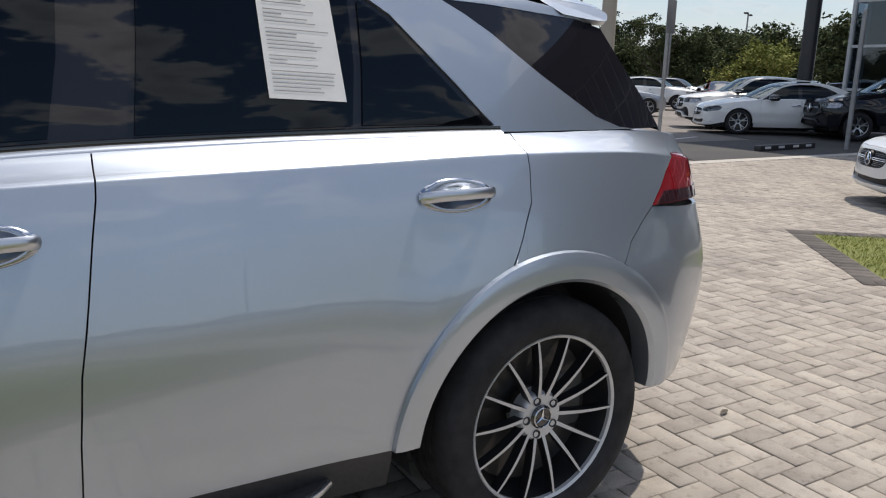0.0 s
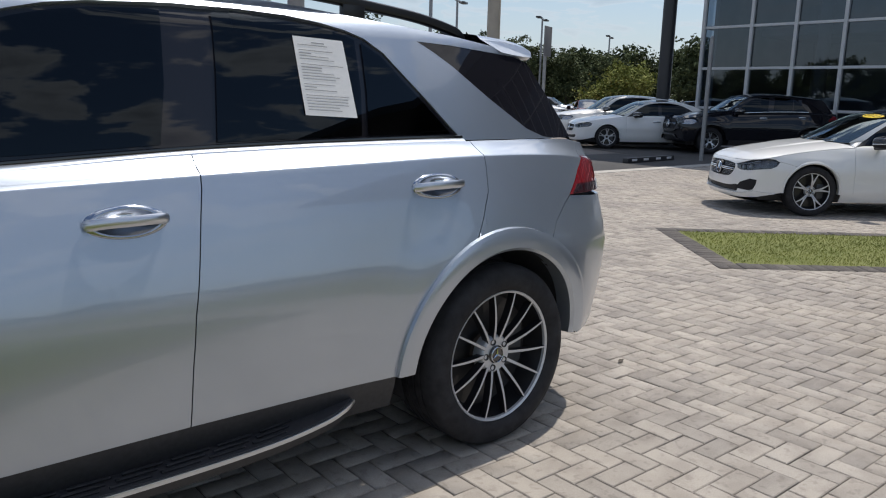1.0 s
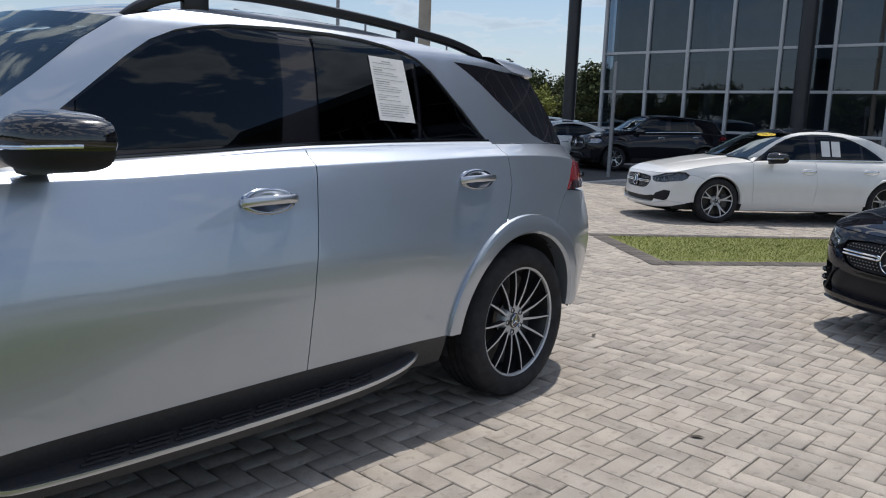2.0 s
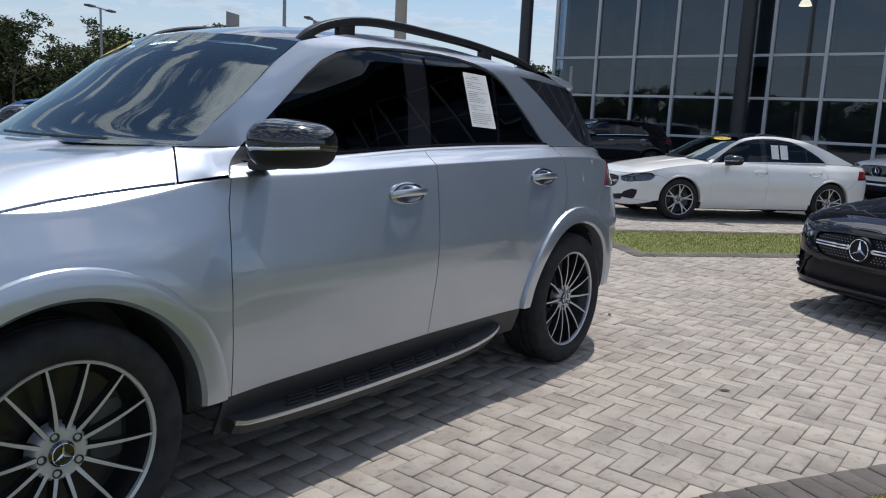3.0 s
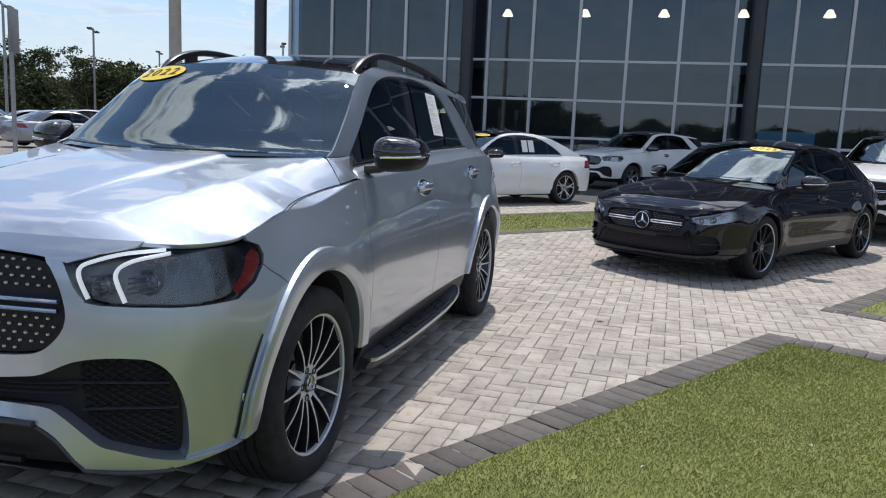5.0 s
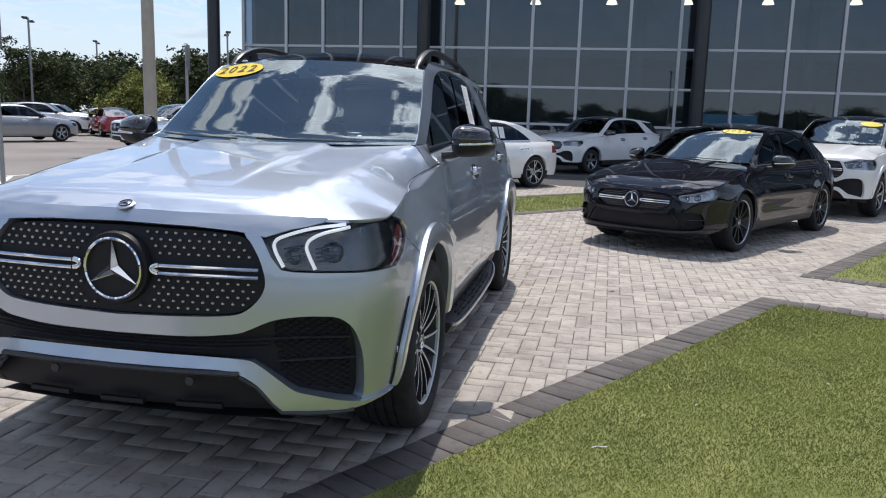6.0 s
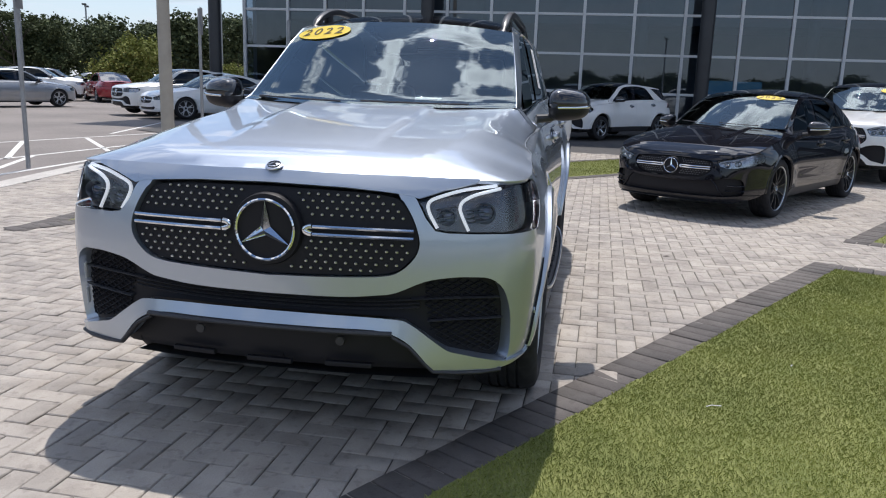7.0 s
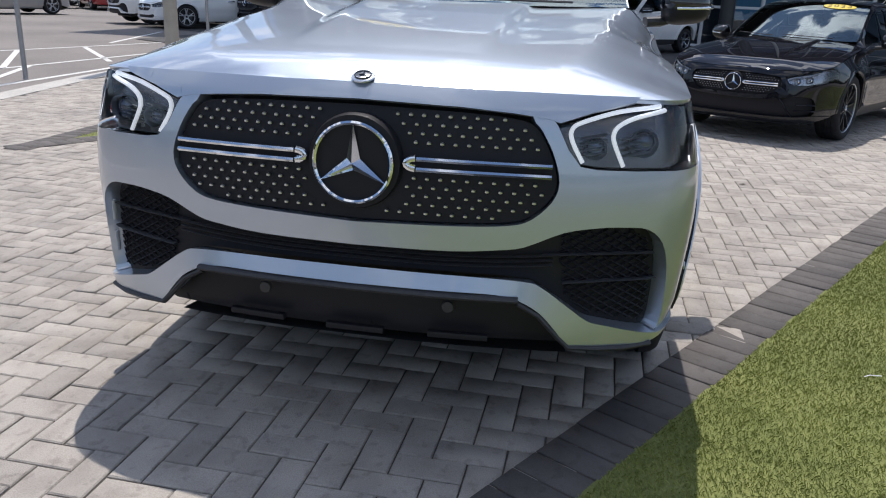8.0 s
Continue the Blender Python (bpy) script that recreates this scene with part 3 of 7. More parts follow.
# herringbone pavers, laid a degree off the car's axis
UNIT, TURN = 0.1047, -0.016
pavers, single = [], []


def laid(i, j):
    a, b = (i + 1.3) * UNIT, (j + 0.2) * UNIT
    return a * math.cos(TURN) - b * math.sin(TURN), a * math.sin(TURN) + b * math.cos(TURN)


for i in range(-132, 167):
    for j in range(-132, 68):
        kk = (i + j) % 4
        if kk == 0:
            c, h = laid(i + 1.0, j + 0.5), (UNIT - 0.0025, UNIT / 2 - 0.0025)
        elif kk == 2:
            c, h = laid(i + 0.5, j + 1.0), (UNIT / 2 - 0.0025, UNIT - 0.0025)
        else:
            continue
        if c[0] < -6.5 or c[1] < -9.5 or not inside(PLAZA, c) or in_island(c):
            continue
        row = (c[0], c[1], h[0], h[1], TURN)
        if -3.25 < c[0] < -2.2 and -0.6 < c[1] < 1.6 and not near_edge(c, ISLANDS[0], 0.15) and len(single) < 100:
            single.append(row)
        elif 0.3 < c[0] < 2.5 and -2.05 < c[1] < -1.15 and not near_edge(c, ISLANDS[0], 0.15) and len(single) < 198:
            single.append(row)
        else:
            pavers.append(row)
pavement = bpy.data.objects["pavement"]

# soldier-course edging round the lawns
edging = []
for poly in ISLANDS:
    k = len(poly)
    for a, b in zip(poly, poly[1:] + poly[:1]):
        L = math.hypot(b[0] - a[0], b[1] - a[1])
        ux, uy = (b[0] - a[0]) / L, (b[1] - a[1]) / L
        n = int(L / 0.112)
        for i in range(n):
            s = (i + 0.5) * L / n
            if s > L - 0.10 or s < 0.02:
                continue
            c = (a[0] + ux * s - uy * BAND / 2, a[1] + uy * s + ux * BAND / 2)
            if not inside(poly, c) or c[0] < -6.5 or c[1] < -9:
                continue
            edging.append((c[0], c[1], L / n / 2 - 0.003, BAND / 2, math.atan2(uy, ux)))

# ---- the glass building ----
bld = root("glass_building", Matrix.Identity(4), "two-storey showroom with dark glass curtain wall", "building")
FX = 25.0
MY = [12.65, 10.82, 9.28, 7.72, 6.08, 4.42, 2.73, 1.03, -0.72, -2.53, -4.31, -6.26, -8.02, -9.80, -11.6, -13.4, -15.2, -17.0, -18.8, -20.6, -22.4, -24.2, -26.0, -27.8, -29.6, -31.4]
TZ = [0.0, 1.32, 2.70, 4.12, 7.10, 10.1, 13.0]
for a, b in zip(MY, MY[1:]):
    for z0, z1 in zip(TZ, TZ[1:]):
        mesh_ob("window", [(FX, a, z0), (FX, b, z0), (FX, b, z1), (FX, a, z1)], [(0, 1, 2, 3)], FACADE, bld)
for y in MY:
    part("mullion", box_bm((FX - 0.10, y - 0.055, 0), (FX + 0.06, y + 0.055, 13.0), 0.006), MULLION, bld)
for z in TZ:
    for a, b in zip(MY, MY[1:]):
        part("transom", box_bm((FX - 0.06, b + 0.055, z - 0.045), (FX + 0.05, a - 0.055, z + 0.045), 0.006), MULLION, bld)
# the return wall at the corner
RX = [25.0, 26.6, 28.2, 29.8, 31.4, 33.0]
for a, b in zip(RX, RX[1:]):
    for z0, z1 in zip(TZ, TZ[1:]):
        mesh_ob("window", [(a, 12.65, z0), (b, 12.65, z0), (b, 12.65, z1), (a, 12.65, z1)], [(0, 1, 2, 3)], FACADE, bld)
for x in RX[1:]:
    part("mullion", box_bm((x - 0.032, 12.59, 0), (x + 0.032, 12.74, 13.0), 0.006), MULLION, bld)
for z in TZ:
    part("transom", box_bm((25.06, 12.60, z - 0.03), (33, 12.71, z + 0.03)), MULLION, bld)
# overhang out of view, carried forward to darken reflections in car windows and bonnets
part("roof", box_bm((20.6, -36, 13.0), (34, 14.4, 13.7), 0.03), COLUMN, bld)
part("wall", box_bm((33.0, -32, 0), (33.4, 12.65, 13.0)), INNER, bld)
part("wall", box_bm((25.2, -32.2, 0), (33.0, -31.8, 13.0)), INNER, bld)
# added wall behind the return glass, blocks the sky from the corner bays
part("wall", box_bm((25.3, 12.3, 0.12), (33.0, 12.45, 13.0)), INNER, bld)
part("floor_slab", box_bm((25.15, -31.7, 0.0), (33.0, 12.5, 0.12)), INFLOOR, bld)
part("floor_slab", box_bm((28.5, -31.7, 4.05), (33.0, 12.5, 4.35)), INNER, bld)
for y in (9.5, 3.2, -3.0, -9.4):
    part("inner_column", lathe_bm([(0.22, 0.12), (0.22, 13.0)], 16, axis="z"), INNER, bld).location = (27.6, y, 0)
part("display_screen", box_bm((27.0, -7.6, 0.9), (27.08, -5.6, 1.9), 0.02), BLUESIGN, bld)


def pendant(x, y, z):
    ob = root("pendant_lamp", pose(x, y, z), "lit white pendant lamp hanging in the showroom", "lamp", "showroom lamps")
    part("shade", lathe_bm([(0.05, 0.30), (0.10, 0.28), (0.20, 0.10), (0.24, 0.0), (0.22, 0.0), (0.18, 0.10)], 20, axis="z"), LAMPGLOW, ob)
    part("cord", lathe_bm([(0.012, 0.28), (0.012, 13.0 - z)], 8, axis="z"), COLUMN, ob)
    return ob


lamp0 = pendant(30.0, 4.75, 6.45)
for y in (1.4, -1.85, -4.95, -8.15, -11.5, -14.8):
    copy_thing(lamp0, pose(30.0, y, 6.45))
for x, y in ((23.8, 13.35), (24.05, 5.0), (23.85, -4.95), (23.8, -14.8), (23.8, -24.6)):
    ob = root("portico_column", pose(x, y, 0), "tall dark painted column before the glass building", "column", "portico columns")
    part("shaft", lathe_bm([(0.24, 0), (0.24, 13.0)], 28, axis="z"), COLUMN, ob)
    part("base", lathe_bm([(0.30, 0), (0.30, 0.10), (0.25, 0.14)], 28, axis="z"), COLUMN, ob)

# ---- poles, signs and posts ----


def light_pole(x, y, h, r, mat, label, arm=True, turn=0.0):
    ob = root("light_pole", pose(x, y, -0.03, 0, 0, turn), label, "lamp post", "car park lights")
    part("pole", lathe_bm([(r * 1.05, 0.0), (r, 0.5), (r * 0.75, h)], 20, axis="z"), mat, ob)
    part("base", lathe_bm([(r * 2.0, 0), (r * 2.0, 0.12), (r * 1.2, 0.16)], 20, axis="z"), CONCRETE, ob)
    if arm:
        part("arm", box_bm((-0.9, -0.04, h - 0.08), (0.9, 0.04, h), 0.01), mat, ob)
        for s in (-1, 1):
            part("lamp_head", box_bm((s * 1.15 - 0.38, -0.18, h - 0.10), (s * 1.15 + 0.38, 0.18, h + 0.02), 0.03), GREYPL, ob)
    return ob


light_pole(8.96, 6.59 + 0.35, 8.5, 0.125, POLEC, "tan painted concrete light pole beside the forecourt", False)
light_pole(34.7, 40, 12, 0.15, POSTG, "tall grey pole standing in the far car park", False)
for x, y, h in ((31, 33, 7.2), (24, 45, 7.5), (44, 38, 7.5), (52, 27, 7.5), (14, 52, 7.5), (60, 44, 7.5)):
    light_pole(x, y, h, 0.09, POSTG, "grey twin-arm car park light pole in the distance", True, 30)
for x, y, h in ((-32, -38, 8), (-14, -48, 8), (12, -42, 8), (-46, -10, 8)):
    light_pole(x, y, h, 0.10, POSTG, "grey twin-arm car park light pole in the distance", True, 10)


def sign_post(x, y, h, w, ph, turn, label):
    ob = root("sign_post", pose(x, y, 0, 0, 0, turn), label, "sign", "parking signs")
    part("post", lathe_bm([(0.032, -0.02), (0.032, h - 0.02)], 14, axis="z"), POSTG, ob)
    part("plate", box_bm((-w / 2, -0.045, h - ph), (w / 2, -0.034, h), 0.004), SIGNBACK, ob)
    return ob


sign_post(5.0, 6.9, 2.85, 0.40, 0.62, 25, "grey sign plate on a round steel post")
sign_post(10.28, 6.9, 2.77, 0.36, 0.54, 20, "narrow grey sign plate on a round steel post")
ob = root("bollard_post", pose(17.55, 7.85, 0), "slim pale steel post by the drive lane", "post")
part("post", lathe_bm([(0.055, -0.02), (0.055, 3.1), (0.02, 3.14)], 16, axis="z"), POSTG, ob)
stop = root("wheel_stop", pose(15.9, 8.3, 0, 0, 0, 5), "black rubber wheel stop with yellow marks on tarmac", "wheel stop")
part("body", box_bm((-1.15, -0.08, -0.02), (1.15, 0.08, 0.11), 0.03), PLASTIC, stop)
for x in (-0.85, -0.3, 0.3, 0.85):
    part("mark", box_bm((x - 0.12, -0.083, 0.03), (x + 0.12, -0.078, 0.085)), PAPER, stop)


# ---- car park lines ----
def stripe(a, b, w=0.1):
    d = Vector((b[0] - a[0], b[1] - a[1])).normalized()
    n = Vector((-d.y, d.x)) * w / 2
    return [(a[0] + n.x, a[1] + n.y), (b[0] + n.x, b[1] + n.y), (b[0] - n.x, b[1] - n.y), (a[0] - n.x, a[1] - n.y)]


for a, b in (((3.2, 8.3), (12.5, 7.9)), ((3.0, 11.6), (14.0, 9.2)), ((4.0, 6.75), (9.5, 7.15)), ((6.0, 8.1), (9.0, 10.2)), ((8.0, 7.6), (10.5, 9.8)), ((1.0, 9.0), (5.5, 8.3)), ((12.0, 10.2), (17.0, 11.8)), ((4.2, 7.0), (6.6, 8.1))):
    sheet("parking_line", stripe(a, b), -0.026, LINEPAINT, "worn white parking line on asphalt")


# ---- vehicles ----
class Shell:
    """The lower body: a plan outline from the nose round the left side to the tail, drawn in by a profile at every height."""
    def __init__(self, k):
        c = np.array(catmull(k["plan"], 40))
        seg = np.hypot(*np.diff(c, axis=0).T)
        self.U = np.concatenate([[0], np.cumsum(seg)])
        self.X, self.Y = c[:, 0], c[:, 1]
        tx, ty = np.gradient(self.X, self.U), np.gradient(self.Y, self.U)
        w = np.hypot(tx, ty)
        ker = np.ones(9) / 9
        sm = lambda a: np.convolve(np.pad(a, 4, mode="edge"), ker, mode="valid")
        self.NX, self.NY = sm(-ty / w), sm(tx / w)
        self.side, self.front, self.rear = Smooth(k["side"]), Smooth(k["front"]), Smooth(k["rear"])
        self.wheels, self.arch = k["wheels"], k["arch"]
        self.bulge = k.get("bulge", 0.012)
        self.line = Smooth(k["crease_line"]) if k.get("crease_line") else None

    def lift(self, x, z):
        """How far the shoulder crease lies above its height at the front door."""
        if self.line is None:
            return 0.0
        f = max(0.0, min(1.0, (z - 0.88) / 0.22))
        return self.line(x) * f * f * (3 - 2 * f)

    def flat(self, u, z):
        return z - self.lift(float(np.interp(abs(u), self.U, self.X)), z)

    def rise(self, u, f):
        x, z = float(np.interp(abs(u), self.U, self.X)), f
        for _ in range(6):
            z = f + self.lift(x, z)
        return z

    def at(self, u, z, off=0.0):
        a, s = abs(u), (1 if u >= 0 else -1)
        x, y = np.interp(a, self.U, self.X), np.interp(a, self.U, self.Y)
        nx, ny = np.interp(a, self.U, self.NX), np.interp(a, self.U, self.NY)
        if a < 0.02:
            nx, ny = -1.0, 0.0
        w = max(0.0, -nx) ** 2, ny * ny, max(0.0, nx) ** 2
        d = (w[0] * self.front(z) + w[1] * self.side(z - self.lift(x, z)) + w[2] * self.rear(z)) / (sum(w) + 1e-9) + off
        for cx, cz in self.wheels:
            r = math.hypot(x - cx, z - cz)
            d += w[1] * self.bulge * math.exp(-((r - self.arch) / 0.12) ** 2)
        return Vector((x + nx * d, -s * (y + ny * d), z))

    def ux(self, x):
        return float(np.interp(x, self.X, self.U))

    def uy(self, y):
        k = int(np.argmax(self.Y))
        return math.copysign(float(np.interp(abs(y), self.Y[:k], self.U[:k])), y)


def arc(c, r, a0, a1, n=24):
    return [(c[0] + r * math.cos(radians(a0 + (a1 - a0) * i / n)), c[1] + r * math.sin(radians(a0 + (a1 - a0) * i / n))) for i in range(n + 1)]


def star_bm(r, depth, ring=0.09):
    """A three-pointed star in a ring, facing -y, drawn as plain shapes."""
    bm = lathe_bm([(r * (1 - ring), -depth * 0.2), (r * (1 - ring), -depth), (r * (1 - ring / 2), -depth * 1.25), (r, -depth), (r, -depth * 0.2)], 40, True)
    tip = bm.verts.new((0, -depth * 1.6, 0))
    for i in range(3):
        a = math.pi / 2 + i * 2 * math.pi / 3
        p = bm.verts.new((r * 0.95 * math.cos(a), -depth * 0.8, r * 0.95 * math.sin(a)))
        q = [bm.verts.new((r * 0.19 * math.cos(b), -depth * 0.5, r * 0.19 * math.sin(b))) for b in (a - math.pi / 3, a + math.pi / 3)]
        bm.faces.new((tip, q[0], p))
        bm.faces.new((tip, p, q[1]))
    return bm


WHEELS = {}


def wheel_meshes(style):
    """One wheel, its axle along y and its outer face to -y: rows of (name, mesh, under, matrix)."""
    if style in WHEELS:
        return WHEELS[style]
    R, r, width, spokes, twin, bright = {"multi": (0.388, 0.279, 0.275, 14, 0, ALLOY), "twin": (0.335, 0.245, 0.235, 5, 1, ALLOY),
                                         "dark": (0.335, 0.252, 0.235, 10, 0, ALLOYDK), "suv": (0.37, 0.25, 0.26, 5, 1, SATIN), "far": (0.335, 0.245, 0.235, 5, 1, ALLOY), "farsuv": (0.37, 0.25, 0.26, 5, 1, SATIN)}[style]
    rows = []

    def add(name, bm, mat, under=None, m=None):
        ob = part(name, bm, mat)
        rows.append((name, ob.data, under, m or Matrix.Identity(4)))
        bpy.data.objects.remove(ob)

    h = width / 2
    add("wheel", lathe_bm([(r * 0.97, -h * 0.8), (r * 0.9, -h * 0.3), (r * 0.88, h * 0.9), (r * 0.3, h * 0.5), (r * 0.28, -h * 0.1), (r * 0.86, -h * 0.15)], 56, True), ALLOYDK)
    tyre = [(r * 0.985, -h * 0.84), (r * 1.03, -h * 0.97), (r * 1.10, -h * 1.03), ((R + r) / 2, -h * 1.05), (R * 0.95, -h * 0.96), (R * 0.985, -h * 0.82), (R, -h * 0.60)]
    for g in (-0.45, -0.15, 0.15, 0.45):
        tyre += [(R, h * (g - 0.04)), (R - 0.008, h * (g - 0.035)), (R - 0.008, h * (g + 0.035)), (R, h * (g + 0.04))]
    tyre += [(R, h * 0.6), (R * 0.985, h * 0.82), (R * 0.95, h * 0.96), ((R + r) / 2, h * 1.05), (r * 1.03, h * 0.97), (r * 0.97, h * 0.8)]
    add("tyre", lathe_bm(tyre, 72, True), RUBBER, "wheel")
    add("rim_edge", lathe_bm([(r * 0.965, -h * 0.80), (r * 0.968, -h * 0.89), (r * 1.0, -h * 0.93), (r * 1.018, -h * 0.88), (r * 1.012, -h * 0.8)], 64, True), SATIN if style == "dark" else bright, "wheel")
    hub = r * 0.29
    add("hub", lathe_bm([(0.004, -h * 0.64), (hub * 0.5, -h * 0.66), (hub * 0.9, -h * 0.68), (hub, -h * 0.62), (hub * 1.05, -h * 0.3)], 40), bright, "wheel")
    add("hub_cap", lathe_bm([(0.003, -h * 0.73), (hub * 0.42, -h * 0.725), (hub * 0.48, -h * 0.69), (hub * 0.48, -h * 0.6)], 28), GLOSS, "wheel")
    far = style.startswith("far")
    if not far:
        bm = star_bm(hub * 0.42, 0.004)
        for v in bm.verts:
            v.co.y -= h * 0.725
        add("cap_badge", bm, CHROME, "wheel")
    lug = lathe_bm([(0.002, -h * 0.66), (hub * 0.10, -h * 0.66), (hub * 0.17, -h * 0.70), (hub * 0.17, -h * 0.5)], 12)
    add("brake_disc", lathe_bm([(r * 0.3, 0.0), (r * 0.78, 0.0), (r * 0.78, 0.025), (r * 0.3, 0.025)], 40, True), STEEL, "wheel")
    bm = box_bm((r * 0.42, -0.025, -0.10), (r * 0.82, 0.05, 0.10), 0.02)
    add("brake_caliper", bm, GREYPL, "wheel")
    for i in range(0 if far else 5):
        a = radians(90 + 72 * i + 20)
        add("lug_bolt", lug.copy(), ALLOYDK if style != "dark" else STEEL, "wheel", Matrix.Translation((hub * 0.72 * math.cos(a), -0.001, hub * 0.72 * math.sin(a))))
    lug.free()

    def spoke(width0, width1, lean, y0=-0.66, y1=-0.86):
        bm = bmesh.new()
        rows_ = []
        for i in range(9):
            t = i / 8
            rad = hub * 0.8 + (r * 0.975 - hub * 0.8) * t
            w = width0 + (width1 - width0) * t
            y = h * (y0 + (y1 - y0) * t - 0.07 * math.sin(math.pi * t))
            x = lean * t * rad
            rows_.append([bm.verts.new(c) for c in ((x - w, y + 0.002, rad), (x - w * 0.8, y - 0.002, rad), (x + w * 0.8, y - 0.002, rad), (x + w, y + 0.002, rad), (x + w * 0.7, y + 0.035, rad), (x - w * 0.7, y + 0.035, rad))])
        for a, b in zip(rows_, rows_[1:]):
            for j in range(6):
                bm.faces.new((a[j], a[(j + 1) % 6], b[(j + 1) % 6], b[j])).material_index = int(j != 1)
        bm.faces.new(rows_[0]); bm.faces.new(rows_[-1])
        return bm

    if far:
        bm = bmesh.new()
        me = bpy.data.meshes.new("t")
        for lean in (0.2, -0.2):
            one = spoke(0.018, 0.010, lean)
            for i in range(spokes):
                cp = one.copy()
                bmesh.ops.transform(cp, matrix=Matrix.Rotation(2 * math.pi * i / spokes, 4, "Y"), verts=cp.verts)
                cp.to_mesh(me); bm.from_mesh(me); cp.free()
            one.free()
        add("spokes", bm, bright, "wheel")
        WHEELS[style] = rows
        return rows
    kinds = [spoke(0.0080, 0.0046, 0.0)] if not twin else [spoke(0.018, 0.010, 0.20), spoke(0.018, 0.010, -0.20)]
    for bm in kinds:
        first = part("spoke", bm, bright)
        me = first.data
        me.materials.append(ALLOYDK)
        bpy.data.objects.remove(first)
        for i in range(spokes):
            rows.append(("spoke", me, "wheel", Matrix.Rotation(2 * math.pi * i / spokes + (-0.18 if style == "multi" else 0.11), 4, "Y")))
    WHEELS[style] = rows
    return rows


def wheel(parent, style, place, left):
    first = None
    for name, me, under, m in wheel_meshes(style):
        ob = new(name, me)
        if under is None:
            first = ob
            ob.parent = parent
            ob.matrix_local = Matrix.Translation(place) @ (Matrix.Identity(4) if left else Matrix.Rotation(math.pi, 4, "Z"))
        else:
            ob.parent = first
            ob.matrix_local = m
    return first


def words(name, text, size, mat, parent, m):
    """Writing in the built-in font, as a thin mesh."""
    cu = bpy.data.curves.new(name, "FONT")
    cu.body, cu.size, cu.extrude, cu.align_x, cu.align_y = text, size, 0.0006, "CENTER", "CENTER"
    tmp = bpy.data.objects.new(name, cu)
    me = bpy.data.meshes.new_from_object(tmp)
    bpy.data.objects.remove(tmp)
    me.materials.clear()
    me.materials.append(mat)
    ob = new(name, me)
    ob.parent = parent
    ob.matrix_local = m
    return ob


def mirror_y(pts):
    return [(a, -b) for a, b in pts]


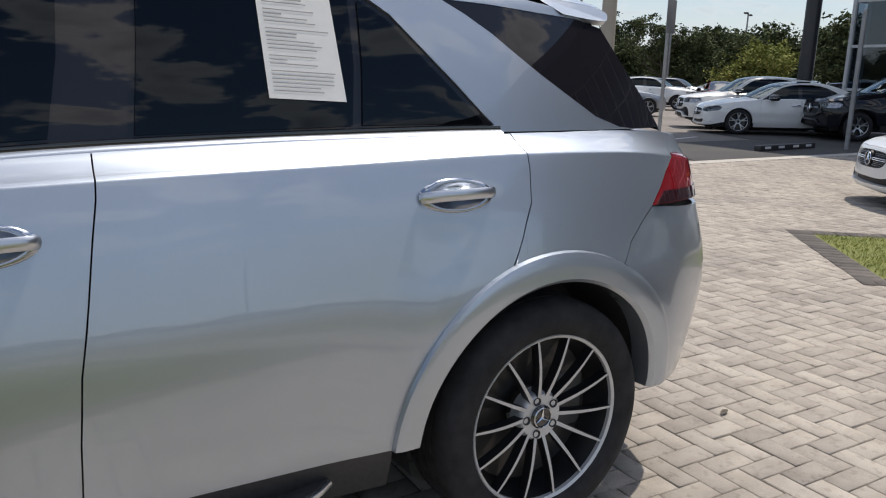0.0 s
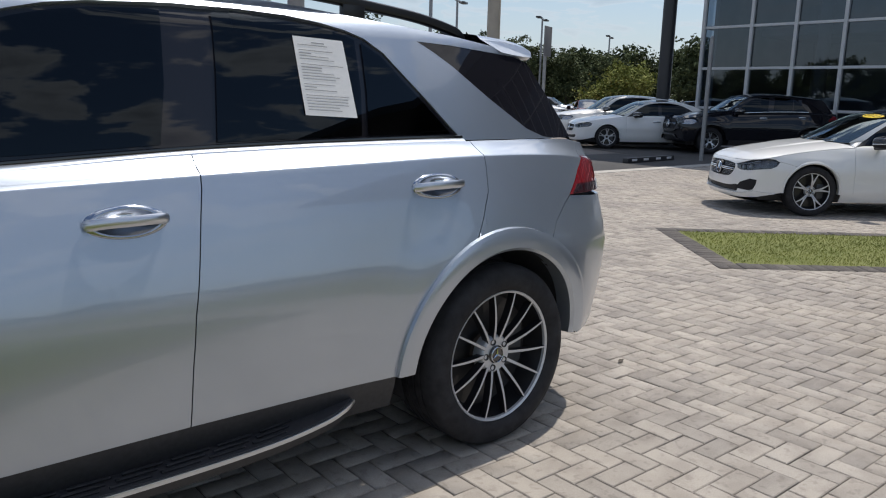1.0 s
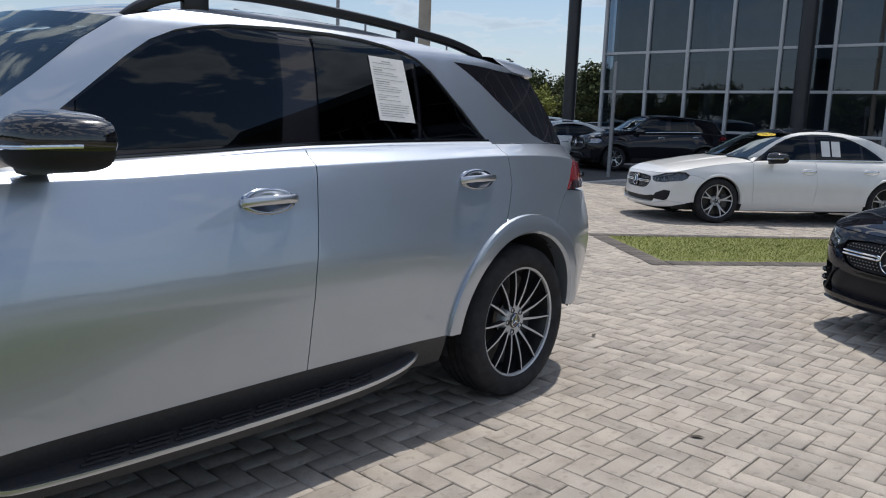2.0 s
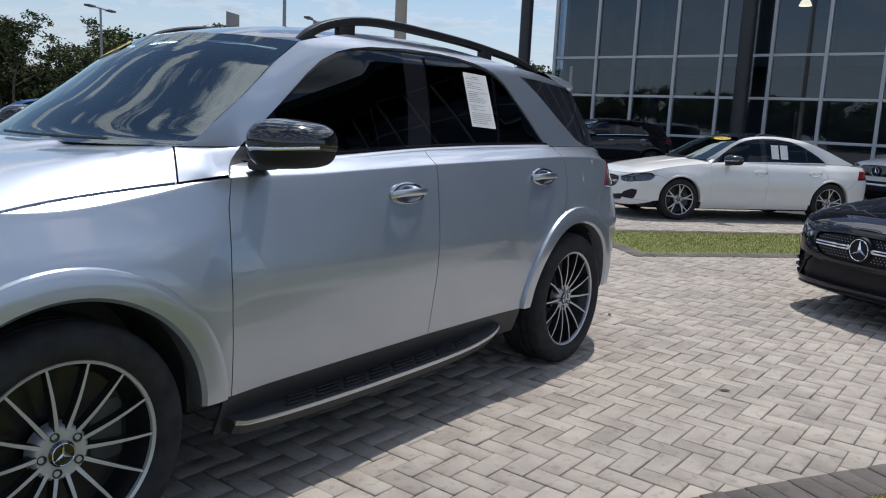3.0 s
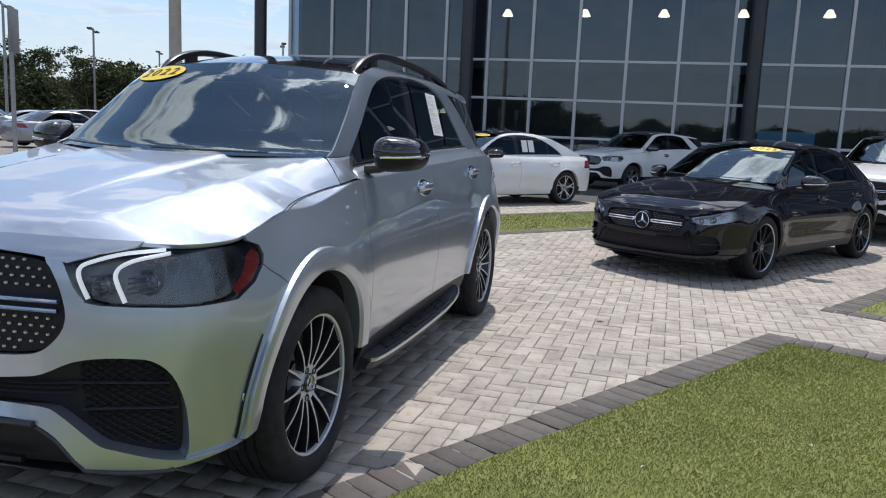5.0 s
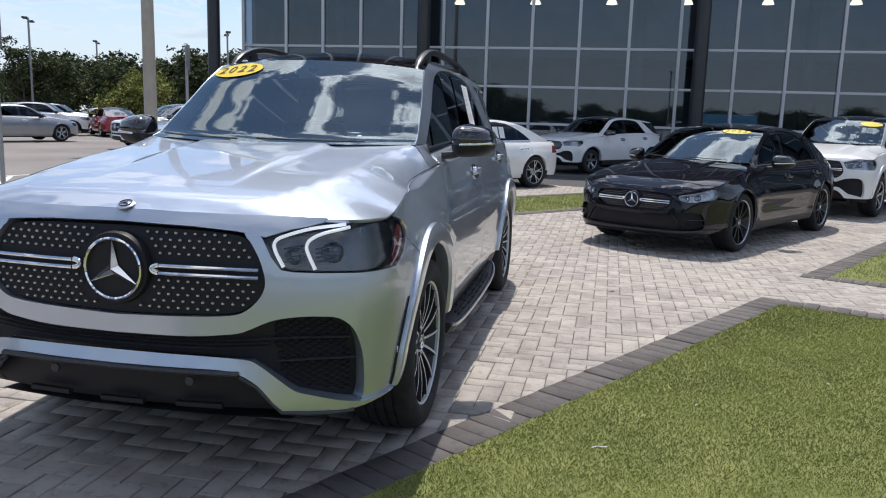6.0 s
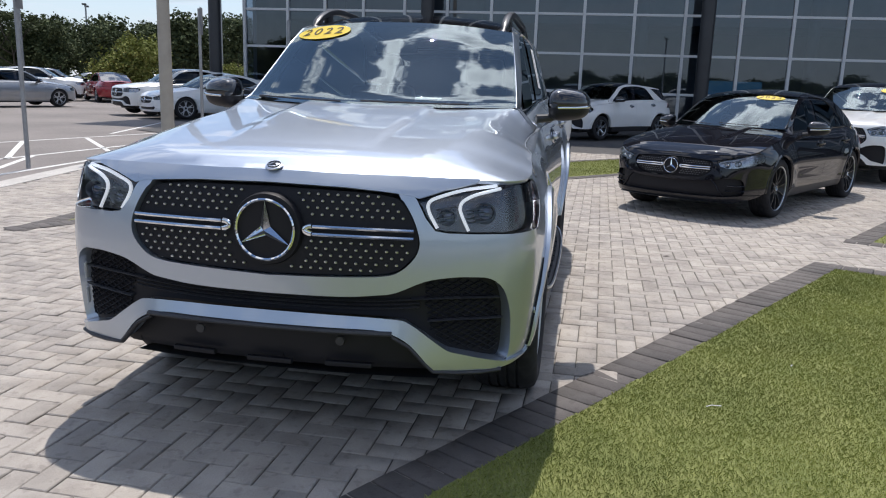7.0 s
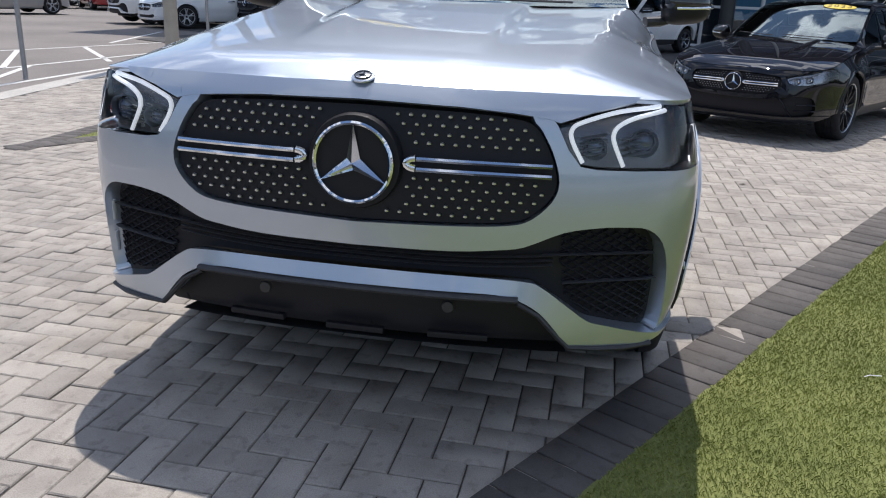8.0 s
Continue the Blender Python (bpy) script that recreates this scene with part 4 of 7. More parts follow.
def build_car(k, paint, name, m, label, group="parked cars", sticker=""):
    car = root(name, m, label, "car", group)
    sh = Shell(k)
    low = sh.at
    S, F = (lambda x, z: (sh.ux(x), z)), (lambda y, z: (sh.uy(y), z))
    H = (1.2, k["heart"])
    wf, wr = k["wheels"]
    R = k["arch"]
    edge_z, mid_z = Smooth(k["hood_edge"]), Smooth(k["hood_mid"])
    both = lambda half: [(-u, z) for u, z in half[::-1]] + half
    fine = k["fine"]

    def lay(nm, pts, mat, label="", off=0.0, step=0.06, lip=0.012, gap=0.002, parent=None, sides=(1, -1)):
        out = []
        for s in sides:
            out.append(panel(nm, [(s * u, sh.flat(u, z)) for u, z in pts], lambda u, f: low(u, sh.rise(u, f)), mat, parent or car, step * fine, lip, gap, label, off, H, k.get("rows", ())))
        return out

    # sides
    z0 = k["sill"]
    belt = k["belt"]
    fb, rb = k["door_front"], k["door_mid"]
    q = k["door_rear"]
    low_edge = [F(*p) for p in k["lamp_front"]] + [S(*p) for p in k["lamp_side"][:k["lamp_keep"]]]
    lamp = [F(*p) for p in k["lamp_front"]] + [S(*p) for p in k["lamp_side"]] + [F(*p) for p in k["lamp_crest"]]
    seam = [S(*p) for p in k["bumper_seam"]]
    ra = lambda c, a0, a1: [S(*p) for p in arc(c, R, a0, a1)]
    hoodline = [S(x, edge_z(x) - 0.004) for x in np.linspace(fb[0][0] - 0.01, k["lamp_side"][-1][0] if k["lamp_side"] else -1.9, 14)]
    end_a = math.degrees(math.atan2(z0 - wf[1], R))
    lay("front_fender", hoodline + [S(*p) for p in k["lamp_side"][k["lamp_keep"] - 1:][::-1]] + seam + ra(wf, k["seam_angle"], end_a) + [S(fb[-1][0], fb[-1][1])] + [S(*p) for p in fb[::-1][1:]], paint)
    lay("front_door", [S(*p) for p in belt if fb[0][0] < p[0] < rb[0][0]] + [S(*p) for p in rb] + [S(*p) for p in fb[::-1]], paint)
    lay("rear_door", [S(*p) for p in belt if rb[0][0] < p[0] < q[0][0]] + [S(*p) for p in q] + ra(wr, k["q_angle"], 180 - end_a) + [S(*p) for p in rb[::-1]], paint)
    tail = [S(*p) for p in k["tail"]]
    t_low, t_top = tail[0], tail[k["tail_top"]]
    zt = belt[-1][1]
    lay("rear_quarter", [S(*p) for p in q[::-1]] + [S(*p) for p in belt if p[0] > q[0][0]] + [S(*p) for p in k["quarter_end"]] + tail[:k["tail_top"] + 1][::-1] + [S(*p) for p in k["rear_seam"]] + ra(wr, k["r_angle"], k["q_angle"]), paint, gap=0.0015)
    lay("tail_lamp", tail, REDLENS, "red tail lamp", off=0.002, step=0.04)
    lay("tail_lamp_base", [(u, z) for u, z in [S(*p) for p in k["tail_dark"]]], DARKRED, off=0.006, step=0.05)
    umax = sh.U[-1] - 0.001
    zr = k["tail"][0][1]
    rear_low = [S(*p) for p in k["rear_seam"]][::-1] + [t_low, (umax, zr - 0.005), (umax, k["rear_bottom"])] + [S(wr[0] + R + 0.06, k["rear_bottom"] + 0.04)] + ra(wr, end_a - 4, k["r_angle"])
    lay("rear_bumper", rear_low, paint, step=0.08)
    lay("rear_valance", [S(wr[0] + R + 0.03, k["rear_bottom"] + 0.06), (umax, k["rear_bottom"] + 0.02), (umax, k["floor"] + 0.09), S(wr[0] + R + 0.05, k["floor"] + 0.09)], PLASTIC, off=-0.02, step=0.1)
    lay("tailgate", [S(*k["quarter_end"][-1]), (umax, zt - 0.03), (umax, zr)] + tail[k["tail_top"]:k["tail_top"] + 5][::-1], paint, step=0.09)
    lay("sill_cladding", [S(wf[0] + R - 0.005, z0 + 0.01), S(wr[0] - R + 0.005, z0 + 0.012), S(wr[0] - R + 0.01, k["floor"] + 0.02), S(wf[0] + R - 0.01, k["floor"])], k["clad"], off=-0.004, step=0.08)

    # wheel arches and wheels
    for s in (1, -1):
        for c, a0, a1 in ((wf, end_a, 180 - k["front_end"]), (wr, k["rear_end"], 180 - end_a)):
            prof = [(R + 0.002, -0.002), (R - 0.002, k["flare"]), (R - 0.02, k["flare"] + 0.004), (R - k["arch_w"] + 0.012, k["flare"] + 0.002), (R - k["arch_w"], k["flare"] - 0.012), (R - k["arch_w"] + 0.002, -0.07)]

            def arch_f(u, v, c=c, a0=a0, a1=a1, s=s):
                a = radians(a0 + (a1 - a0) * u)
                j = min(int(v * 5), 4)
                f = v * 5 - j
                r, o = (prof[j][n] + (prof[j + 1][n] - prof[j][n]) * f for n in (0, 1))
                return low(s * sh.ux(c[0] + r * math.cos(a)), c[1] + r * math.sin(a), o)
            patch("arch_trim", arch_f, 40, 10, k["arch_mat"] or paint, car).data.set_sharp_from_angle(angle=0.6)
        for c in (wf, wr):
            rr = R - k["arch_w"]
            patch("wheel_liner", lambda u, v, c=c, s=s: Vector((c[0] + rr * math.cos(math.pi * (1.08 - 1.10 * u)), -s * (k["half"] - 0.03 - 0.07 * abs(math.cos(math.pi * (1.08 - 1.10 * u))) ** 6 - 0.30 * v), c[1] + rr * math.sin(math.pi * (1.08 - 1.10 * u)))), 28, 3, PLASTIC, car)
            wheel(car, k["wheel"], (c[0], -s * (k["track"]), c[1]), s > 0)
    part("underbody", box_bm((k["plan"][0][0] + 0.35, -0.58, k["floor"] - 0.03), (k["plan"][-1][0] - 0.25, 0.58, belt[0][1] - 0.18), 0.05), PLASTIC, car)

    # front
    grille = [F(*p) for p in catmull(k["grille"], 3)]
    lower = [F(*p) for p in catmull(k["opening"], 3)]
    lip_top, lip_low = catmull(k["lip_top"], 3), [F(*p) for p in catmull(k["lip_low"], 3)]
    arch_front = ra(wf, 180 - k["front_end"], k["seam_angle"])
    corner = S(*k["corner"])
    half = [lower_p for lower_p in lower[:3 * k["open_corner"] + 1]] + [corner] + arch_front + seam[::-1] + low_edge[::-1] + [F(*p) for p in k["grille_top"]] + grille[3 * k["grille_skip"]:]
    # half runs from the opening's top centre round to the grille's bottom centre
    panel("front_bumper", half + [(-u, z) for u, z in half[::-1]][1:-1], low, paint, car, 0.04 * fine, 0.06, 0.002, "", 0.0, H)
    lips = [F(*p) for p in lip_top] + [corner] + lip_low[::-1]
    lt = sorted([F(*p) for p in lip_top] + [corner])
    lip_z = lambda u: float(np.interp(abs(u), [p[0] for p in lt], [p[1] for p in lt]))
    lip_at = lambda u, z: low(u, z, 0.026 * max(-0.2, min(1.3, (lip_z(u) - z) / 0.075)) * (max(0.0, min(1.0, (sh.uy(0.66) - abs(u)) / 0.36)) if k.get("lip_out") else 0))
    panel("front_lip", lips + [(-u, z) for u, z in lips[::-1]][1:-1], lip_at, paint, car, 0.04 * fine, 0.06, 0.001, "", 0.012, H)
    g = grille + [(-u, z) for u, z in grille[::-1]][1:-1]
    panel("grille", g, low, k.get("face_mat", GRILLEBLK), car, 0.06 * fine, 0.02, 0.003, "black radiator grille", -0.02, H)
    o = lower + [(-u, z) for u, z in lower[::-1]][1:-1]
    panel("air_intake", o, low, GRILLEBLK, car, 0.06 * fine, 0.02, -0.006, "black lower air intake", -0.045, H)
    v = [F(*p) for p in k["valance"]]
    panel("front_valance", v + [(-u, z) for u, z in v[::-1]][1:-1], low, GRILLEBLK, car, 0.08 * fine, 0.02, 0, "", -0.05, H)
    vb = k["valance"][-1][1]
    patch("undertray", lambda u, t: low(sh.uy(k["valance"][-3][0]) * (2 * u - 1), vb + 0.004, -0.05).lerp(Vector((wf[0] - 0.35, (1 - 2 * u) * 0.6, vb - 0.05)), t), 16, 4, PLASTIC, car)

    # lamps
    for s in (1, -1):
        base = panel("headlamp", [(s * u, z) for u, z in lamp], low, k.get("lamp_mat") or (LAMPDK if k["lit"] else LAMPIN), car, 0.05 * fine, 0.02, 0.004, "headlamp with daytime light strips under a clear cover", -0.055, H)
        for run in k["drl"]:
            path = [low(s * sh.uy(y), z, -0.016) for y, z in catmull(run, 5)]
            part("light_guide", tube_bm(path, ring_section(0.006, 0.0078, 8), (1, 0, 0.2)), DRL if k["lit"] else SATIN, base)
        for y, z, r in k["lens"]:
            p = low(s * sh.uy(y), z, -0.05)
            bm = bmesh.new()
            bmesh.ops.create_uvsphere(bm, u_segments=20, v_segments=12, radius=r)
            for vert in bm.verts:
                vert.co = Vector((vert.co.x * 0.7, vert.co.y, vert.co.z)) + p
            part("projector", bm, CHROME if not k["lit"] else LENS, base)
            bm = lathe_bm([(r * 1.02, -0.012), (r * 1.25, -0.03), (r * 1.3, -0.02), (r * 1.05, 0.0)], 28, True)
            bmesh.ops.rotate(bm, verts=bm.verts, matrix=Matrix.Rotation(radians(-90), 3, "Z"))
            bmesh.ops.translate(bm, verts=bm.verts, vec=p)
            part("bezel", bm, SATIN, base)
        if k["marker"]:
            panel("side_marker", [(s * u, z) for u, z in [S(*p) for p in k["marker"]]], low, AMBER, base, 0.03, 0.0, 0.0, "red side reflector", -0.012, H)
        for z in k.get("lamp_fins", ()):
            for ya, yb_ in k["fin_span"]:
                path = [low(s * sh.uy(y), z + 0.18 * (y - ya), -0.042) for y in np.linspace(ya, yb_, 6)]
                part("reflector_fin", tube_bm(path, ring_section(0.014, 0.003, 8)), SATIN, base)
        panel("lamp_glass", [(s * u, z) for u, z in lamp], low, COVER, base, 0.04 * fine, 0.0, 0.003, "clear lamp cover", -0.001, H)

    # bonnet
    us = np.linspace(0, sh.ux(fb[0][0] - 0.02), 60)
    hx, hy = [], []
    for u in us:
        x = float(np.interp(u, sh.U, sh.X))
        p = low(u, edge_z(x))
        hx.append(p.x); hy.append(-p.y)
    hx, hy = np.maximum.accumulate(np.array(hx)), np.array(hy)

    crest = [(u, float(edge_z(np.interp(u, sh.U, sh.X)))) for u in np.linspace(0, sh.uy(k["nose"][-1][0] + 0.015), 16)]
    nose = [F(*p) for p in k["nose"]] + crest[::-1]
    panel("bonnet_nose", nose + [(-u, z) for u, z in nose[::-1]][1:-1], low, paint, car, 0.04 * fine, 0.012, 0.0006, "", 0.001, H)

    def hood_z(x, y):
        ye = max(0.12, float(np.interp(x, hx, hy)))
        t = min(1.06, abs(y) / ye)
        if k.get("fold"):
            # a soft fold runs from the lamp's inner corner back to the pillar
            g = max(0.0, min(1.0, (x + 2.3) / 1.3))
            t1 = k["fold"][0] + (k["fold"][1] - k["fold"][0]) * g
            drop = 0.10 * (t / t1) ** 2 if t < t1 else 0.10 + 0.90 * ((t - t1) / (1 - t1)) ** 1.25
        else:
            drop = t ** k["crown"]
        z = mid_z(x) - (mid_z(x) - edge_z(x)) * drop
        c = k["crease"]
        f = max(0.0, min(1.0, (x - c[1]) / 0.6))
        w = max(0.0, min(1.0, (c[0] + 0.05 * (x + 1.0) - abs(y)) / 0.055 + 0.5))
        return Vector((x, y, z + c[2] * f * w * w * (3 - 2 * w)))
    for s in (1, -1):
        def flange(u, v, s=s):
            x = -1.97 * k.get("flange", 0.93) + (fb[0][0] - 0.015 + 1.97 * k.get("flange", 0.93)) * u
            p = low(s * sh.ux(x), edge_z(x) - 0.005, -0.001)
            return p + Vector((0, s * 0.045 * v, -0.002 * v))
        patch("fender_flange", flange, 30, 2, paint, car)
    cx, cy, cm = k["cowl"]
    cowl = [(cx + (cm - cx) * (1 - (y / cy) ** 2), y) for y in np.linspace(-cy, cy, 15)]
    left_edge = [(x, -y) for x, y in zip(hx, hy) if x < cx + 0.25]
    left_edge = [(x, y) for x, y in left_edge if x < k["hood_corner"]] + [(k["hood_corner"], -float(np.interp(k["hood_corner"], hx, hy)))]
    panel("bonnet", left_edge + cowl + [(x, -y) for x, y in left_edge[::-1]][:-1], lambda x, y: hood_z(x, y), paint, car, 0.03 * fine, 0.014, 0.0012, "", 0.001, (1.2, 0.2))

    # greenhouse
    zb = k["belt_z"]
    base = Shell(dict(k, crease_line=None)).at
    yb = [(-base(u, zb).y) for u in sh.U]
    bx = [base(u, zb).x for u in sh.U]
    order = np.argsort(bx)
    bx, yb = np.array(bx)[order], np.array(yb)[order]

    def G(x, z):
        h = z - zb
        y = float(np.interp(x, bx, yb)) - k["lean"] * h - 0.12 * h * h - k["round"] * max(0.0, z - k["round_z"]) ** 2
        y -= k["pinch"] * max(0.0, x - 1.2) * max(0.0, h) + k["nip"] * max(0.0, min(1.0, (-0.05 - x) / 0.85))
        return y

    # the ledge between the shoulder and the windows, and the foot of the front pillar
    ledge_x = [fb[0][0]] + [p[0] for p in belt if p[0] < k["window"][k["window_end"]][0]]
    def ledge_z(x):
        return edge_z(x) if x <= fb[0][0] else float(np.interp(x, [fb[0][0]] + [p[0] for p in belt], [fb[0][1]] + [p[1] for p in belt]))
    for s in (1, -1):
        def ledge(u, v, s=s):
            x = ledge_x[0] + (ledge_x[-1] - ledge_x[0]) * u
            z = ledge_z(x)
            a = low(s * sh.ux(x), z - 0.006, -0.001)
            zt = z + 0.012
            b = Vector((x, -s * (G(x, zt) + 0.0008), zt))
            m_ = (a + b) / 2 + Vector((0, -s * 0.012, 0.006))
            return a * (1 - v) ** 2 + m_ * 2 * v * (1 - v) + b * v * v
        patch("shoulder_ledge", ledge, 50, 6, paint, car)
        edge_b, we0 = k["foot"], k["screen_edge"][0]

        def foot(u, v, s=s):
            ya = cy + 0.001 + (float(np.interp(k["hood_corner"], hx, hy)) - cy - 0.001) * v
            xa = cx + 0.006 + (k["hood_corner"] - cx) * v
            a = hood_z(xa, ya)
            a.z += (we0[1] - 0.002 - a.z) * (1 - v) ** 4
            i = v * (len(edge_b) - 1)
            j = min(int(i), len(edge_b) - 2)
            xb, zb_ = (edge_b[j][n] + (edge_b[j + 1][n] - edge_b[j][n]) * (i - j) for n in (0, 1))
            w = max(0.0, (edge_b[0][1] - zb_) / (edge_b[0][1] - edge_b[-1][1])) ** 0.6
            b = Vector((xb, (G(xb, zb_) + 0.0008) * (1 - w) - low(sh.ux(xb), zb_, -0.001).y * w, zb_))
            p = a.lerp(b, u) + Vector((0, 0.7, 0.7)) * 0.010 * math.sin(math.pi * u) * (1 - abs(2 * v - 1) ** 3)
            return Vector((p.x, -s * p.y, p.z))
        patch("pillar_foot", foot, 10, 14, paint, car)

        def sail(u, v, s=s):
            b = foot(1.0, v, s)
            g = Vector((b.x + 0.10 * v + 0.05, -s * G(b.x + 0.10 * v + 0.05, b.z), b.z + 0.03 * v))
            return b.lerp(g, u)
        patch("sail_panel", sail, 6, 14, PLASTIC, car)

    side = lambda s: (lambda x, z: Vector((x, -s * G(x, z), z)))
    rim = catmull(k["screen_edge"] + k["roof"][1:], 6)
    pw = k.get("pillar_w", 0.10)

    def swell(x, z):
        # pillars and cant rail are rounded outwards
        d = 9.0
        for (x0, z0_), (x1, z1_) in zip(rim, rim[1:]):
            dx, dz_ = x1 - x0, z1_ - z0_
            t = max(0.0, min(1.0, ((x - x0) * dx + (z - z0_) * dz_) / (dx * dx + dz_ * dz_)))
            d = min(d, math.hypot(x - x0 - dx * t, z - z0_ - dz_ * t))
        e = min(1.0, d / pw)
        return 0.12 * pw * e * (2 - e) * max(0.0, min(1.0, (1.1 - x) / 0.5)) * max(0.0, min(1.0, (x + 0.75) / 0.2))
    frame_side = lambda s: (lambda x, z: Vector((x, -s * (G(x, z) + swell(x, z)), z)))
    for s in (1, -1):
        panel("side_frame", k["frame"], frame_side(s), paint, car, 0.018 * fine, 0.02, 0.0005, "", 0.0, H)
        panel("window_surround", k["window"], side(s), PILLAR, car, 0.08 * fine, 0.0, -0.002, "gloss black window surround", -0.006, H)
        for nm, pts in k["panes"]:
            panel(nm, pts, side(s), k["tint"], car, 0.06 * fine, 0.0, 0.0, "dark tinted window", 0.0, H)
        if k["rear_side_glass"]:
            panel("rear_side_glass", k["rear_side_glass"], side(s), PILLAR, car, 0.06 * fine, 0.01, 0.001, "", -0.001, H)
        strip = [Vector((x, -s * (G(x, z) + 0.004), z)) for x, z in catmull(k["belt_strip"], 5)]
        part("belt_moulding", tube_bm(strip, ring_section(0.010, 0.012, 8, 0.6)), k["strip_mat"], car)
        for x, z in k["handles"]:
            c = low(s * sh.ux(x), z)
            ell = lambda u, v, x=x, z=z, s=s: low(s * sh.ux(x + 0.118 * (0.05 + 0.95 * v) * math.cos(2 * math.pi * u)), z + 0.047 * (0.05 + 0.95 * v) * math.sin(2 * math.pi * u), 0.002 + 0.012 * v ** 3 - 0.014 * max(0, v - 0.93) / 0.07)
            dish = patch("door_handle", ell, 28, 8, k["dish"], car)
            path = [low(s * sh.ux(x + d), z + 0.004 + e, o) for d, e, o in ((-0.112, -0.006, 0.008), (-0.10, -0.002, 0.024), (-0.055, 0.002, 0.034), (0, 0.003, 0.037), (0.055, 0.004, 0.034), (0.10, 0.003, 0.024), (0.112, 0.0, 0.008))]
            part("pull", tube_bm([Vector(p) for p in catmull([tuple(p) for p in path], 3)], ring_section(0.009, 0.016, 10)), k["pull"], dish, "chrome pull" if k["pull"] is not BLACK else "")

    we = k["screen_edge"]
    wx, wz = Smooth([(i, p[0]) for i, p in enumerate(we)]), Smooth([(i, p[1]) for i, p in enumerate(we)])
    b0, b1 = k["screen_bow"]

    def screen(u, v, drop=0.0):
        i = v * (len(we) - 1)
        x, z = wx(i), wz(i)
        t = 2 * u - 1
        b = (1 - t * t)
        return Vector((x - (b0 + (b1 - b0) * v) * b + drop, t * (G(x, z) - 0.004), z + k["screen_rise"] * b * v - drop - k["screen_dip"] * b * (1 - v)))
    glass = patch("windscreen", screen, 28, 20, SCREEN, car, "clear raked windscreen")
    fr = lambda a0, a1, c0, c1: (lambda u, v: screen(a0 + (a1 - a0) * u, c0 + (c1 - c0) * v, 0.003))
    for a0, a1, c0, c1 in ((0, 0.035, 0, 1), (0.965, 1, 0, 1), (0.035, 0.965, 0, 0.085), (0.035, 0.965, 0.95, 1)):
        patch("screen_border", fr(a0, a1, c0, c1), 16, 12, FRIT, glass)
    rl = k["roof"]
    rz = Smooth(rl)

    def roof(u, v):
        x0, x1 = rl[0][0], rl[-1][0]
        t = 2 * u - 1
        b = 1 - t * t
        xe = x0 + (x1 - x0) * v
        return Vector((xe - b1 * b * (1 - v) + k["tail_bow"] * b * v, t * (G(xe, rz(xe)) - 0.003), rz(xe) + (k["screen_rise"] + 0.012 * math.sin(math.pi * v)) * b))
    patch("roof", roof, 24, 24, k["roof_mat"] or paint, car, "black glass roof" if k["roof_mat"] else "")
    re = k["rear_edge"]
    ex, ez = Smooth([(i, p[0]) for i, p in enumerate(re)]), Smooth([(i, p[1]) for i, p in enumerate(re)])

    def rear(u, v):
        i = v * (len(re) - 1)
        t = 2 * u - 1
        b = 1 - t * t
        return Vector((ex(i) + k["tail_bow"] * b, t * max(0.05, G(ex(i), max(ez(i), zb)) - 0.004), ez(i) + k["screen_rise"] * b * (1 - v)))
    patch("rear_window", rear, 20, 14, k["rear_mat"], car, "dark rear window")
    if k["deck"]:
        dk = k["deck"]
        dz = Smooth(dk)

        def deck(u, v):
            x = dk[0][0] + (dk[-1][0] - dk[0][0]) * v
            t = 2 * u - 1
            return Vector((x + 0.10 * (1 - t * t) * (1 - v), t * float(np.interp(x, bx, yb)), dz(x) + 0.03 * (1 - t * t)))
        patch("boot_lid", deck, 20, 10, paint, car)

    # cabin
    part("dashboard", box_bm((we[0][0] + 0.02, -0.62, belt[0][1] - 0.25), (we[0][0] + 0.42, 0.62, belt[0][1] - 0.02), 0.05, 3), CABIN, car)
    sx = k["seat_x"]
    for y in (-0.36, 0.36):
        seat = part("seat", box_bm((sx - 0.25, y - 0.24, belt[0][1] - 0.6), (sx + 0.25, y + 0.24, belt[0][1] - 0.42), 0.05, 3), LEATHER, car)
        bm = box_bm((sx + 0.14, y - 0.23, belt[0][1] - 0.45), (sx + 0.30, y + 0.23, belt[0][1] + 0.16), 0.06, 3)
        part("backrest", bm, LEATHER, seat)
        part("headrest", box_bm((sx + 0.20, y - 0.13, belt[0][1] + 0.17), (sx + 0.30, y + 0.13, belt[0][1] + 0.36), 0.04, 3), LEATHER, seat)
    bm = lathe_bm([(0.165, -0.012), (0.18, -0.02), (0.195, 0.0), (0.18, 0.02), (0.165, 0.012)], 32, True)
    bmesh.ops.rotate(bm, verts=bm.verts, matrix=Matrix.Rotation(radians(90), 3, "Z") @ Matrix.Rotation(radians(0), 3, "X"))
    bmesh.ops.rotate(bm, verts=bm.verts, matrix=Matrix.Rotation(radians(-22), 3, "Y"))
    bmesh.ops.translate(bm, verts=bm.verts, vec=(we[0][0] + 0.50, -0.36, belt[0][1] - 0.06))
    part("steering_wheel", bm, CABIN, car)
    bm = box_bm((-0.015, -0.12, -0.035), (0.015, 0.12, 0.035), 0.012)
    bmesh.ops.translate(bm, verts=bm.verts, vec=screen(0.5, 0.86, 0.07))
    part("inside_mirror", bm, CABIN, car)
    for y0, y1 in ((0.12, 0.62), (-0.50, 0.02)):
        p = [screen((y + 0.72) / 1.44, 0.035 + 0.008 * i) + Vector((-0.010, 0, 0.012)) for i, y in enumerate(np.linspace(y0, y1, 6))]
        part("wiper", tube_bm(p, ring_section(0.006, 0.005, 6)), PLASTIC, car)
